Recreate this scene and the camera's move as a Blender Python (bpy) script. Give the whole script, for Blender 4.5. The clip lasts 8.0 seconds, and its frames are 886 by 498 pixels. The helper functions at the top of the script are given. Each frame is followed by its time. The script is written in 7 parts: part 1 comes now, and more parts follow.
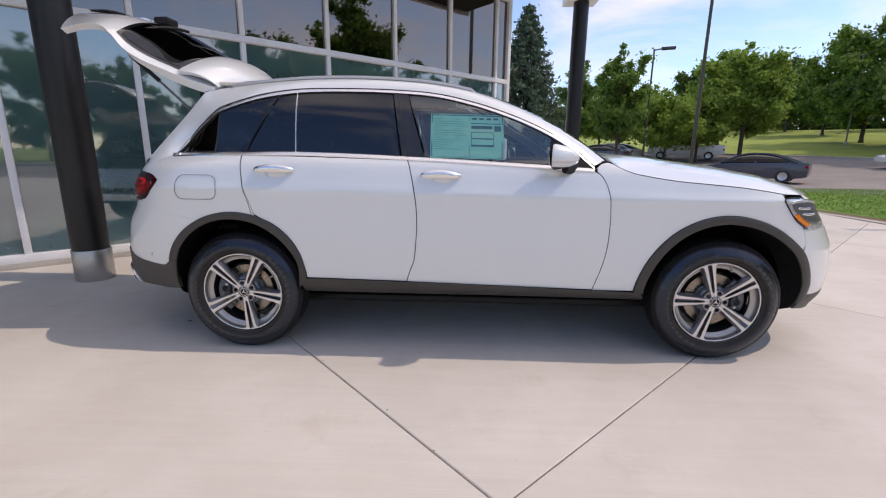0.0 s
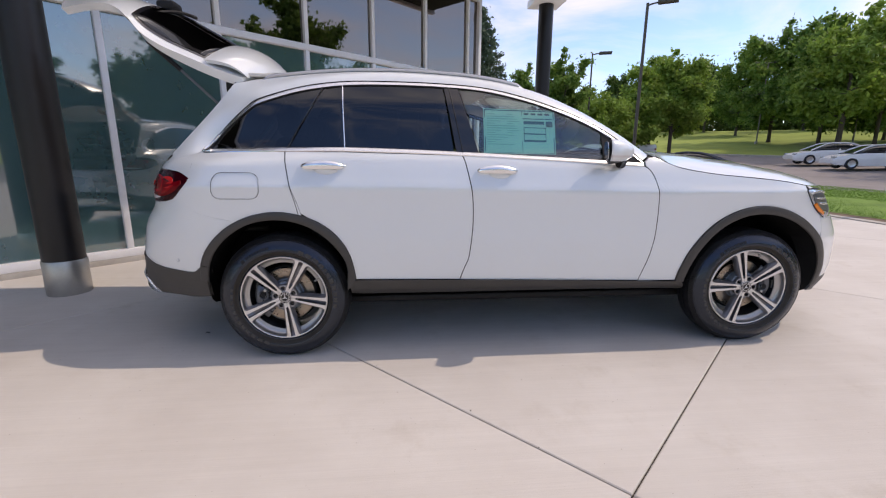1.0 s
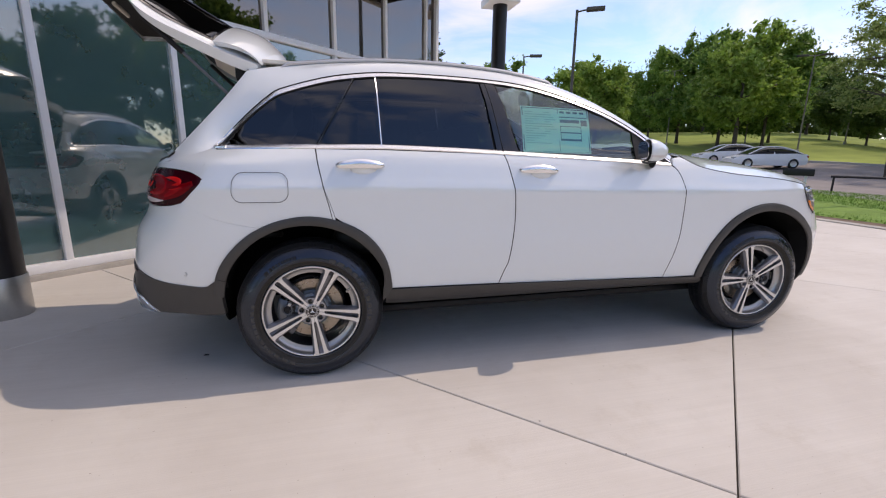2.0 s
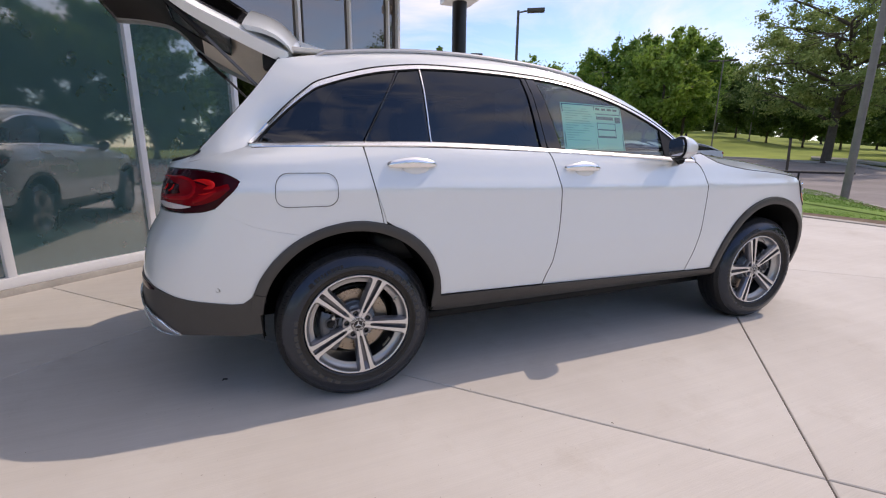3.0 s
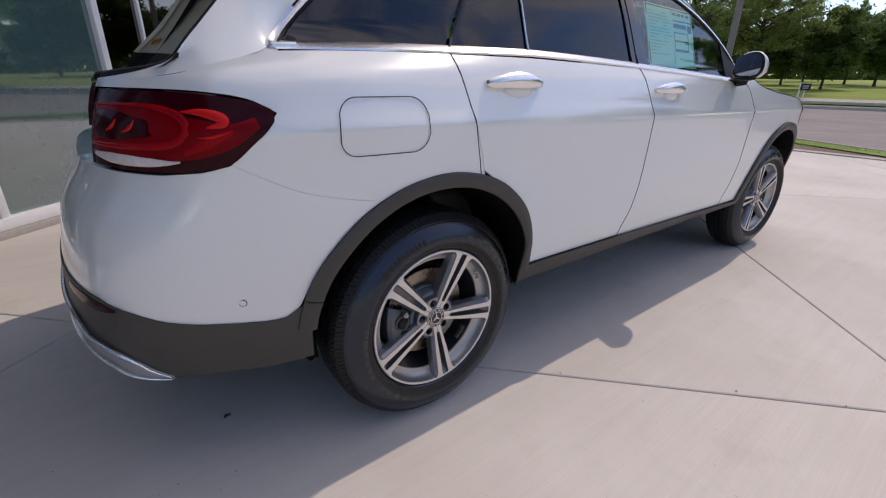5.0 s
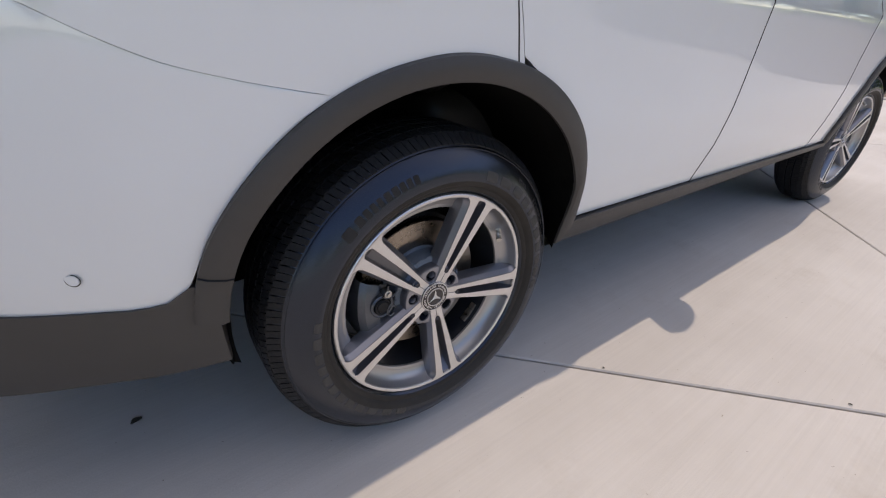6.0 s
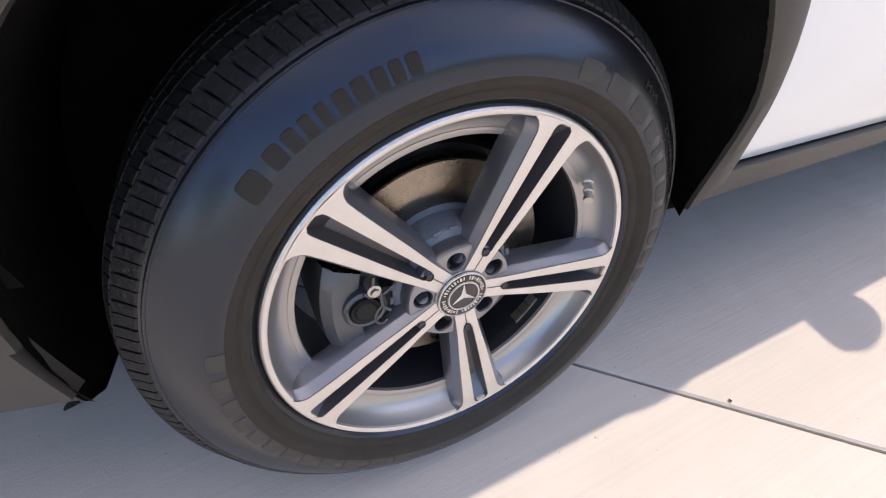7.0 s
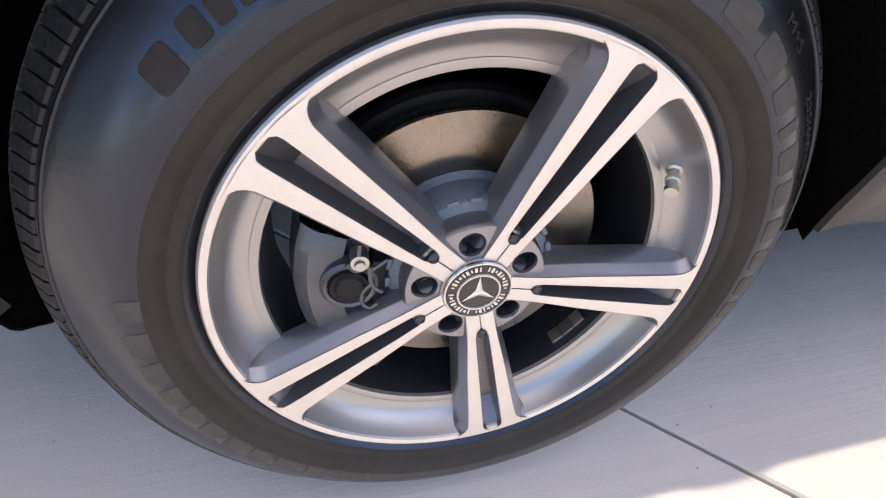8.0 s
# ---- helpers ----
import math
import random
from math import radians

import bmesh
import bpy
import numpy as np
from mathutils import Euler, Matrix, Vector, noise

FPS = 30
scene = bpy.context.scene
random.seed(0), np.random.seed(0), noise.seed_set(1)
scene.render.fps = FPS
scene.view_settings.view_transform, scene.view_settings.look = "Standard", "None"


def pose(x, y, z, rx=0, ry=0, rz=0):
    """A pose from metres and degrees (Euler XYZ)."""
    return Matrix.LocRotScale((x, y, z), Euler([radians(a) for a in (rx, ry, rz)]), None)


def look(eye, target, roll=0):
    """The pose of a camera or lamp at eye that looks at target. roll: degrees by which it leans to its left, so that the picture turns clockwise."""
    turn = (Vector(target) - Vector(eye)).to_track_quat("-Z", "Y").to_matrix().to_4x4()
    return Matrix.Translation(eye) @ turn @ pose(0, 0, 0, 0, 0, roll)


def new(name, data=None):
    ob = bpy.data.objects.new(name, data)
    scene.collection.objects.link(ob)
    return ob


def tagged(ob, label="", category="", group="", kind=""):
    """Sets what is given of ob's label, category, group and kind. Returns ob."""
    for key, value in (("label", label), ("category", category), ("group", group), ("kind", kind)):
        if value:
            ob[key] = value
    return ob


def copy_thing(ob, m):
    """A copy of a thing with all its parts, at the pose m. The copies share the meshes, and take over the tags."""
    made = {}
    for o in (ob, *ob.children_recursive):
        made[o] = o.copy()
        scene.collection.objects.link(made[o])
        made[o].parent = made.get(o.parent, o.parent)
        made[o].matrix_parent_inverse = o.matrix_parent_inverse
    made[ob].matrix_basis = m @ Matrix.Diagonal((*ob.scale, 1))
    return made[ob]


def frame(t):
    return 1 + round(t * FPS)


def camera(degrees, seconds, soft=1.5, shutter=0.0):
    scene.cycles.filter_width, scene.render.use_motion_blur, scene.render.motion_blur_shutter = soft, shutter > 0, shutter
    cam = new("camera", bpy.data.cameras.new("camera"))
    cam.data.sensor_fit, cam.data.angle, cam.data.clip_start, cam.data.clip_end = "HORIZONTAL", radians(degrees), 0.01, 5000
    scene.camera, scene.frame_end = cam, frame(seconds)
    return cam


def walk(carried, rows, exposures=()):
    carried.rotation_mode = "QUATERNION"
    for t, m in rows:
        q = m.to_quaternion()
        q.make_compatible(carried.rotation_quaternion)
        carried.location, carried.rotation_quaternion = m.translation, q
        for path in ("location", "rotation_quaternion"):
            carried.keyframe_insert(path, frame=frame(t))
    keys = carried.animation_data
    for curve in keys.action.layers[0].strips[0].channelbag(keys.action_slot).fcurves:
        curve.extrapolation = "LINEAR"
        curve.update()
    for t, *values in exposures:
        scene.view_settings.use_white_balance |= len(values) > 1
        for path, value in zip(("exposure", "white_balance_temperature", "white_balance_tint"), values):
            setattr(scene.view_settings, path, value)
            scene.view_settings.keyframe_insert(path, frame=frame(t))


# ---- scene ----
cam = camera(91.0, 8.0, soft=1.15)
PATH = [
    (0, (1.309, -3.355, 1.212), (1.236, -1.405, 0.776), 0.6),
    (0.5, (0.979, -3.397, 1.212), (1.045, -1.446, 0.777), 0.5),
    (1, (0.678, -3.304, 1.18), (0.859, -1.36, 0.747), 0.4),
    (1.5, (0.38, -3.189, 1.178), (0.728, -1.268, 0.743), 0.7),
    (3, (-0.366, -2.785, 1.167), (0.378, -0.983, 0.724), 0.6),
    (3.5, (-0.612, -2.617, 1.178), (0.302, -0.897, 0.72), 0.6),
    (4, (-0.749, -2.418, 1.183), (0.283, -0.777, 0.69), 0.6),
    (4.5, (-0.798, -2.172, 1.165), (0.304, -0.586, 0.648), -0.2),
    (4.7, (-0.8, -2.053, 1.152), (0.331, -0.518, 0.547), -0.2),
    (5.8, (-0.526, -1.563, 0.951), (0.606, -0.181, 0.050), 3.0),
    (6, (-0.470, -1.508, 0.918), (0.591, -0.106, -0.036), 2.4),
    (6.2, (-0.410, -1.453, 0.882), (0.579, -0.040, -0.132), 1.6),
    (6.5, (-0.305, -1.346, 0.834), (0.584, 0.054, -0.284), 0.7),
    (7, (-0.203, -1.214, 0.746), (0.506, 0.208, -0.469), 0.5),
    (7.5, (-0.119, -1.167, 0.634), (0.394, 0.357, -0.556), 3.9),
    (8, (-0.114, -1.163, 0.650), (0.286, 0.391, -0.544), 2.5),
]
# the clip's camera brightens as it nears the shaded wheel
EXPOSURES = [(0.0, 0.05, 7500, 19), (3.0, 0.05, 7400, 19.5), (3.5, -0.05, 7300, 20), (4.0, -0.12, 7300, 20), (4.7, -0.15, 7300, 20), (6.0, 0.06, 7450, 16.5), (6.5, 0.44, 7550, 16.5), (7.0, 0.88, 7700, 17.5), (7.5, 1.14, 7750, 18.5), (8.0, 1.20, 7800, 19)]
walk(cam, [(t, look(eye, target, roll)) for t, eye, target, roll in PATH], EXPOSURES)

# ---- light ----
SUN_AZ, SUN_EL = 1.2, 53.6      # degrees: from the car's nose, towards its left side; height
world = bpy.data.worlds.new("sky")
scene.world = world
world.use_nodes = True
_n, _l = world.node_tree.nodes, world.node_tree.links
_n.clear()
sky = _n.new("ShaderNodeTexSky")
sky.sky_type, sky.sun_disc = "NISHITA", False
sky.sun_elevation, sky.sun_rotation = radians(SUN_EL), radians(90.0 - SUN_AZ)
sky.air_density, sky.dust_density, sky.ozone_density = 1.0, 0.15, 2.6
coord = _n.new("ShaderNodeTexCoord")
stretch = _n.new("ShaderNodeMapping")
stretch.inputs["Scale"].default_value = (1.0, 1.0, 2.6)
stretch.inputs["Rotation"].default_value = (0.0, 0.12, 0.6)
puff = _n.new("ShaderNodeTexNoise")
puff.inputs["Scale"].default_value, puff.inputs["Detail"].default_value = 2.2, 9.0
puff.inputs["Roughness"].default_value, puff.inputs["Distortion"].default_value = 0.58, 0.5
cover = _n.new("ShaderNodeValToRGB")
cover.color_ramp.elements[0].position, cover.color_ramp.elements[1].position = 0.60, 0.90
cloud = _n.new("ShaderNodeMixRGB")
cloud.inputs["Color2"].default_value = (4.5, 4.46, 4.72, 1)
back = _n.new("ShaderNodeBackground")
back.inputs["Strength"].default_value = 0.238
out = _n.new("ShaderNodeOutputWorld")
_l.new(coord.outputs["Generated"], stretch.inputs["Vector"])
_l.new(stretch.outputs["Vector"], puff.inputs["Vector"])
# cloud thickens towards the sun's side of the sky and overhead
split = _n.new("ShaderNodeSeparateXYZ")
thick = _n.new("ShaderNodeMath")
thick.operation = "MULTIPLY_ADD"
thick.inputs[1].default_value = 0.13
_l.new(coord.outputs["Generated"], split.inputs["Vector"])
_l.new(split.outputs["X"], thick.inputs[0])
_l.new(puff.outputs["Fac"], thick.inputs[2])
thin = _n.new("ShaderNodeMath")
thin.operation = "MULTIPLY_ADD"
thin.inputs[1].default_value = 0.02
_l.new(split.outputs["Y"], thin.inputs[0])
_l.new(thick.outputs[0], thin.inputs[2])
high = _n.new("ShaderNodeMath")
high.operation = "MULTIPLY_ADD"
high.inputs[1].default_value = 0.30
_l.new(split.outputs["Z"], high.inputs[0])
_l.new(thin.outputs[0], high.inputs[2])
_l.new(high.outputs[0], cover.inputs["Fac"])
_l.new(cover.outputs["Color"], cloud.inputs["Fac"])
deep = _n.new("ShaderNodeMixRGB")
deep.blend_type = "MULTIPLY"
deep.inputs["Fac"].default_value, deep.inputs["Color2"].default_value = 1.0, (0.765, 0.845, 0.950, 1)
_l.new(sky.outputs["Color"], deep.inputs["Color1"])
_l.new(deep.outputs["Color"], cloud.inputs["Color1"])
_l.new(cloud.outputs["Color"], back.inputs["Color"])
_l.new(back.outputs["Background"], out.inputs["Surface"])

sun = new("sun", bpy.data.lights.new("sun", "SUN"))
sun.data.energy, sun.data.angle, sun.data.color = 1.95, radians(0.55), (1.0, 0.93, 0.84)
_a, _e = radians(SUN_AZ), radians(SUN_EL)
sun.matrix_world = look((30 * math.cos(_e) * math.cos(_a), 30 * math.cos(_e) * math.sin(_a), 30 * math.sin(_e)), (0, 0, 0))

# ---- materials ----


def material(name, colour, rough=0.5, metal=0.0, vary=0.0, scale=6.0, bump=0.0, fine=60.0, coat=0.0, spec=0.5, tint=None,
             per_object=0.0, transmission=0.0, ior=1.45, rough_vary=0.0):
    """A procedural surface: base colour with two scales of variation, roughness, and fine relief."""
    m = bpy.data.materials.new(name)
    m.use_nodes = True
    n, l = m.node_tree.nodes, m.node_tree.links
    b = n["Principled BSDF"]
    b.inputs["Base Color"].default_value = (*colour, 1)
    b.inputs["Roughness"].default_value, b.inputs["Metallic"].default_value = rough, metal
    b.inputs["Coat Weight"].default_value, b.inputs["Coat Roughness"].default_value = coat, 0.03
    b.inputs["Specular IOR Level"].default_value = spec
    b.inputs["Transmission Weight"].default_value, b.inputs["IOR"].default_value = transmission, ior
    place = n.new("ShaderNodeTexCoord")
    if vary or tint or per_object:
        big = n.new("ShaderNodeTexNoise")
        big.inputs["Scale"].default_value, big.inputs["Detail"].default_value = scale, 6.0
        big.inputs["Roughness"].default_value = 0.6
        small = n.new("ShaderNodeTexNoise")
        small.inputs["Scale"].default_value, small.inputs["Detail"].default_value = scale * 9.0, 4.0
        l.new(place.outputs["Object"], big.inputs["Vector"])
        l.new(place.outputs["Object"], small.inputs["Vector"])
        both = n.new("ShaderNodeMath")
        both.operation = "MULTIPLY_ADD"
        both.inputs[1].default_value = 0.45
        l.new(small.outputs["Fac"], both.inputs[0])
        l.new(big.outputs["Fac"], both.inputs[2])
        ramp = n.new("ShaderNodeValToRGB")
        ramp.color_ramp.elements[0].position, ramp.color_ramp.elements[1].position = 0.40, 1.05
        dark = [c * (1 - vary) for c in colour]
        light = [min(1.0, c * (1 + vary)) for c in (tint or colour)]
        ramp.color_ramp.elements[0].color, ramp.color_ramp.elements[1].color = (*dark, 1), (*light, 1)
        l.new(both.outputs[0], ramp.inputs["Fac"])
        last = ramp.outputs["Color"]
        if per_object:
            info = n.new("ShaderNodeObjectInfo")
            span = n.new("ShaderNodeMapRange")
            span.inputs["To Min"].default_value, span.inputs["To Max"].default_value = 1 - per_object, 1 + per_object
            l.new(info.outputs["Random"], span.inputs["Value"])
            times = n.new("ShaderNodeVectorMath")
            times.operation = "SCALE"
            l.new(last, times.inputs[0])
            l.new(span.outputs["Result"], times.inputs["Scale"])
            last = times.outputs["Vector"]
        l.new(last, b.inputs["Base Color"])
        if rough_vary:
            r = n.new("ShaderNodeMapRange")
            r.inputs["From Min"].default_value, r.inputs["From Max"].default_value = 0.4, 1.0
            r.inputs["To Min"].default_value, r.inputs["To Max"].default_value = rough - rough_vary, rough + rough_vary
            l.new(both.outputs[0], r.inputs["Value"])
            l.new(r.outputs["Result"], b.inputs["Roughness"])
    if bump:
        grain = n.new("ShaderNodeTexNoise")
        grain.inputs["Scale"].default_value, grain.inputs["Detail"].default_value = fine, 5.0
        l.new(place.outputs["Object"], grain.inputs["Vector"])
        rise = n.new("ShaderNodeBump")
        rise.inputs["Strength"].default_value, rise.inputs["Distance"].default_value = bump, 0.01
        l.new(grain.outputs["Fac"], rise.inputs["Height"])
        l.new(rise.outputs["Normal"], b.inputs["Normal"])
    return m


def pane(name, colour, gloss, see, facing=0.85, sheen=(0.92, 0.95, 0.96), rough=0.02):
    """Window glass: a tinted clear pane that mirrors its surroundings, more so at a slant."""
    m = bpy.data.materials.new(name)
    m.use_nodes = True
    n, l = m.node_tree.nodes, m.node_tree.links
    n.remove(n["Principled BSDF"])
    clear, mirror, mix, edge = (n.new("ShaderNodeBsdfTransparent"), n.new("ShaderNodeBsdfGlossy"), n.new("ShaderNodeMixShader"),
                                n.new("ShaderNodeLayerWeight"))
    clear.inputs["Color"].default_value = (*[c * see for c in colour], 1)
    mirror.inputs["Color"].default_value, mirror.inputs["Roughness"].default_value = (*sheen, 1), rough
    edge.inputs["Blend"].default_value = 0.25
    span = n.new("ShaderNodeMapRange")
    span.inputs["To Min"].default_value, span.inputs["To Max"].default_value = gloss, facing
    l.new(edge.outputs["Fresnel"], span.inputs["Value"])
    l.new(span.outputs["Result"], mix.inputs["Fac"])
    l.new(clear.outputs["BSDF"], mix.inputs[1])
    l.new(mirror.outputs["BSDF"], mix.inputs[2])
    l.new(mix.outputs["Shader"], n["Material Output"].inputs["Surface"])
    return m


PAINT = material("white_paint", (0.715, 0.750, 0.765), rough=0.28, metal=0.14, coat=1.0, vary=0.012, scale=2.0)
# a pearl coat under clear lacquer
PAINT.node_tree.nodes["Principled BSDF"].inputs["Coat IOR"].default_value = 1.65
CLADDING = material("dark_plastic", (0.046, 0.0425, 0.0395), rough=0.46, spec=0.6, vary=0.12, scale=5, bump=0.12, fine=700)
BLACK = material("black_plastic", (0.010, 0.010, 0.011), rough=0.5, spec=0.3)
RAIL = material("satin_rail_aluminium", (0.50, 0.51, 0.53), rough=0.3, metal=0.9)
LINER = material("arch_liner", (0.006, 0.006, 0.006), rough=0.95, spec=0.05, vary=0.3, scale=20, bump=0.3, fine=150)
GLOSS_BLACK = material("gloss_black", (0.012, 0.012, 0.016), rough=0.12, coat=0.6)
CHROME = material("chrome", (0.86, 0.87, 0.89), rough=0.26, metal=1.0)
SATIN = material("satin_aluminium", (0.62, 0.62, 0.64), rough=0.3, metal=1.0, vary=0.05, scale=10)
STEEL = material("brushed_steel", (0.50, 0.49, 0.47), rough=0.38, metal=1.0, vary=0.12, scale=7, rough_vary=0.08)
RUBBER = material("tyre_rubber", (0.007, 0.0072, 0.008), rough=0.25, spec=0.92, vary=0.25, scale=9, tint=(0.010, 0.0095, 0.009), bump=0.03, fine=260)
# cool specular tint paints the sky's blue reflection into the sheen
RUBBER.node_tree.nodes["Principled BSDF"].inputs["Specular Tint"].default_value = (0.66, 0.77, 1.0, 1)
# matt bead; its brown also paints in the reflection of the concrete
BEAD = material("matt_bead_rubber", (0.028, 0.0245, 0.021), rough=0.6, spec=0.35, vary=0.3, scale=12, bump=0.06, fine=300)
TREAD = material("tyre_tread", (0.013, 0.013, 0.014), rough=0.5, spec=0.35, vary=0.3, scale=14, bump=0.25, fine=180)
LETTER_PALE = material("worn_raised_blocks", (0.052, 0.048, 0.044), rough=0.65, vary=0.25, scale=60, bump=0.2, fine=900)
SCRIPT = material("fine_ribbed_script", (0.011, 0.0105, 0.0105), rough=0.38, vary=0.4, scale=120, bump=0.4, fine=1500)
LETTER = material("tyre_lettering", (0.016, 0.015, 0.0145), rough=0.55, vary=0.15, scale=30)
RIM_FACE = material("machined_alloy", (0.70, 0.685, 0.675), rough=0.38, metal=0.9, vary=0.06, scale=40, bump=0.03, fine=500)
RIM_GREY = material("grey_lacquered_alloy", (0.27, 0.272, 0.298), rough=0.30, metal=0.8, coat=0.5, vary=0.06, scale=12)
RIM_SILVER = material("silver_lacquered_alloy", (0.40, 0.392, 0.388), rough=0.34, metal=0.8, coat=0.3)
# the grey alloy again, its colour darkened for the shade inside recesses
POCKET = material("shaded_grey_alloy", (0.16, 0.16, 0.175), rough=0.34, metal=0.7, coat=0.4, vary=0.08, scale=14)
# near-black stand-in for the shade in barrel, bolt wells and dimples
RIM_SHADE = material("recess_shade_alloy", (0.045, 0.047, 0.055), rough=0.35, metal=0.5, coat=0.3)
DISC = material("brake_disc_steel", (0.31, 0.265, 0.22), rough=0.28, metal=1.0, vary=0.25, scale=9, rough_vary=0.08)
_spin = DISC.node_tree.nodes.new("ShaderNodeTangent")
_spin.direction_type, _spin.axis = "RADIAL", "Y"
DISC.node_tree.links.new(_spin.outputs["Tangent"], DISC.node_tree.nodes["Principled BSDF"].inputs["Tangent"])
DISC.node_tree.nodes["Principled BSDF"].inputs["Anisotropic"].default_value = 0.8
CAST = material("cast_iron_hub", (0.17, 0.195, 0.225), rough=0.6, metal=0.4, vary=0.2, scale=25, bump=0.2, fine=200)
CALIPER = material("grey_caliper", (0.115, 0.12, 0.13), rough=0.34, metal=0.6, vary=0.15, scale=20)
RED_MID = material("deep_red_lens", (0.165, 0.001, 0.004), rough=0.2, spec=0.12, vary=0.3, scale=25)
RED_LENS = material("red_lens", (0.26, 0.002, 0.006), rough=0.2, spec=0.12, vary=0.25, scale=18)
RED_BAR = material("bright_red_lens", (0.55, 0.010, 0.010), rough=0.18, spec=0.25)
DARK_LENS = material("smoked_red_lens", (0.028, 0.001, 0.004), rough=0.12, spec=0.18)
WHITE_LENS = material("clear_ribbed_lens", (0.62, 0.55, 0.55), rough=0.2, coat=0.7, vary=0.2, scale=60)
AMBER = material("amber_lens", (0.75, 0.20, 0.02), rough=0.2, coat=0.6)
CLEAR = material("headlamp_lens", (0.58, 0.59, 0.61), rough=0.14, metal=0.6, coat=1.0, vary=0.5, scale=25)
TAUPE = material("taupe_trim", (0.55, 0.55, 0.49), rough=0.75, vary=0.08, scale=8, bump=0.1, fine=500)
BEIGE = material("beige_trim", (0.70, 0.65, 0.58), rough=0.75, vary=0.07, scale=8, bump=0.12, fine=500)
SEAT = material("black_leather", (0.020, 0.019, 0.019), rough=0.45, vary=0.2, scale=9)
TINTED = pane("tinted_car_glass", (0.040, 0.042, 0.055), 0.055, 1.0, 0.66, (0.84, 0.90, 1.0))
CABIN = pane("clear_car_glass", (0.66, 0.78, 0.77), 0.12, 1.0, 0.65)
MIRROR = material("mirror_glass", (0.42, 0.44, 0.47), rough=0.01, metal=1.0)
PAPER = material("green_price_sheet", (0.42, 0.90, 0.74), rough=0.6, vary=0.04, scale=12)
PAPER_INK = material("price_sheet_ink", (0.03, 0.16, 0.17), rough=0.7)
PAPER_PALE = material("price_sheet_pale", (0.25, 0.66, 0.55), rough=0.6)
PILLAR_BLACK = material("black_column_paint", (0.010, 0.009, 0.010), rough=0.38, vary=0.25, scale=3, rough_vary=0.06)
MULLION = material("white_aluminium_frame", (0.78, 0.78, 0.79), rough=0.42, metal=0.1, vary=0.05, scale=5)
SPANDREL = material("green_backed_facade_glass", (0.058, 0.120, 0.126), rough=0.02, spec=0.8, coat=1.0, vary=0.10, scale=0.8)
SPANDREL.node_tree.nodes["Principled BSDF"].inputs["Coat IOR"].default_value = 2.5
SMOKE = pane("dark_facade_glass", (0.05, 0.055, 0.065), 0.33, 1.0, 0.85, (0.58, 0.51, 0.47))
CANOPY = material("dark_canopy_panel", (0.014, 0.013, 0.014), rough=0.55, vary=0.1, scale=2)
INSIDE = material("interior_plaster", (0.62, 0.63, 0.62), rough=0.8, vary=0.08, scale=2)
PARTITION = material("added_partition_panel", (0.60, 0.64, 0.64), rough=0.8, vary=0.1, scale=1.5)
INSIDE_FLOOR = material("interior_tile", (0.20, 0.20, 0.19), rough=0.3, vary=0.1, scale=3)


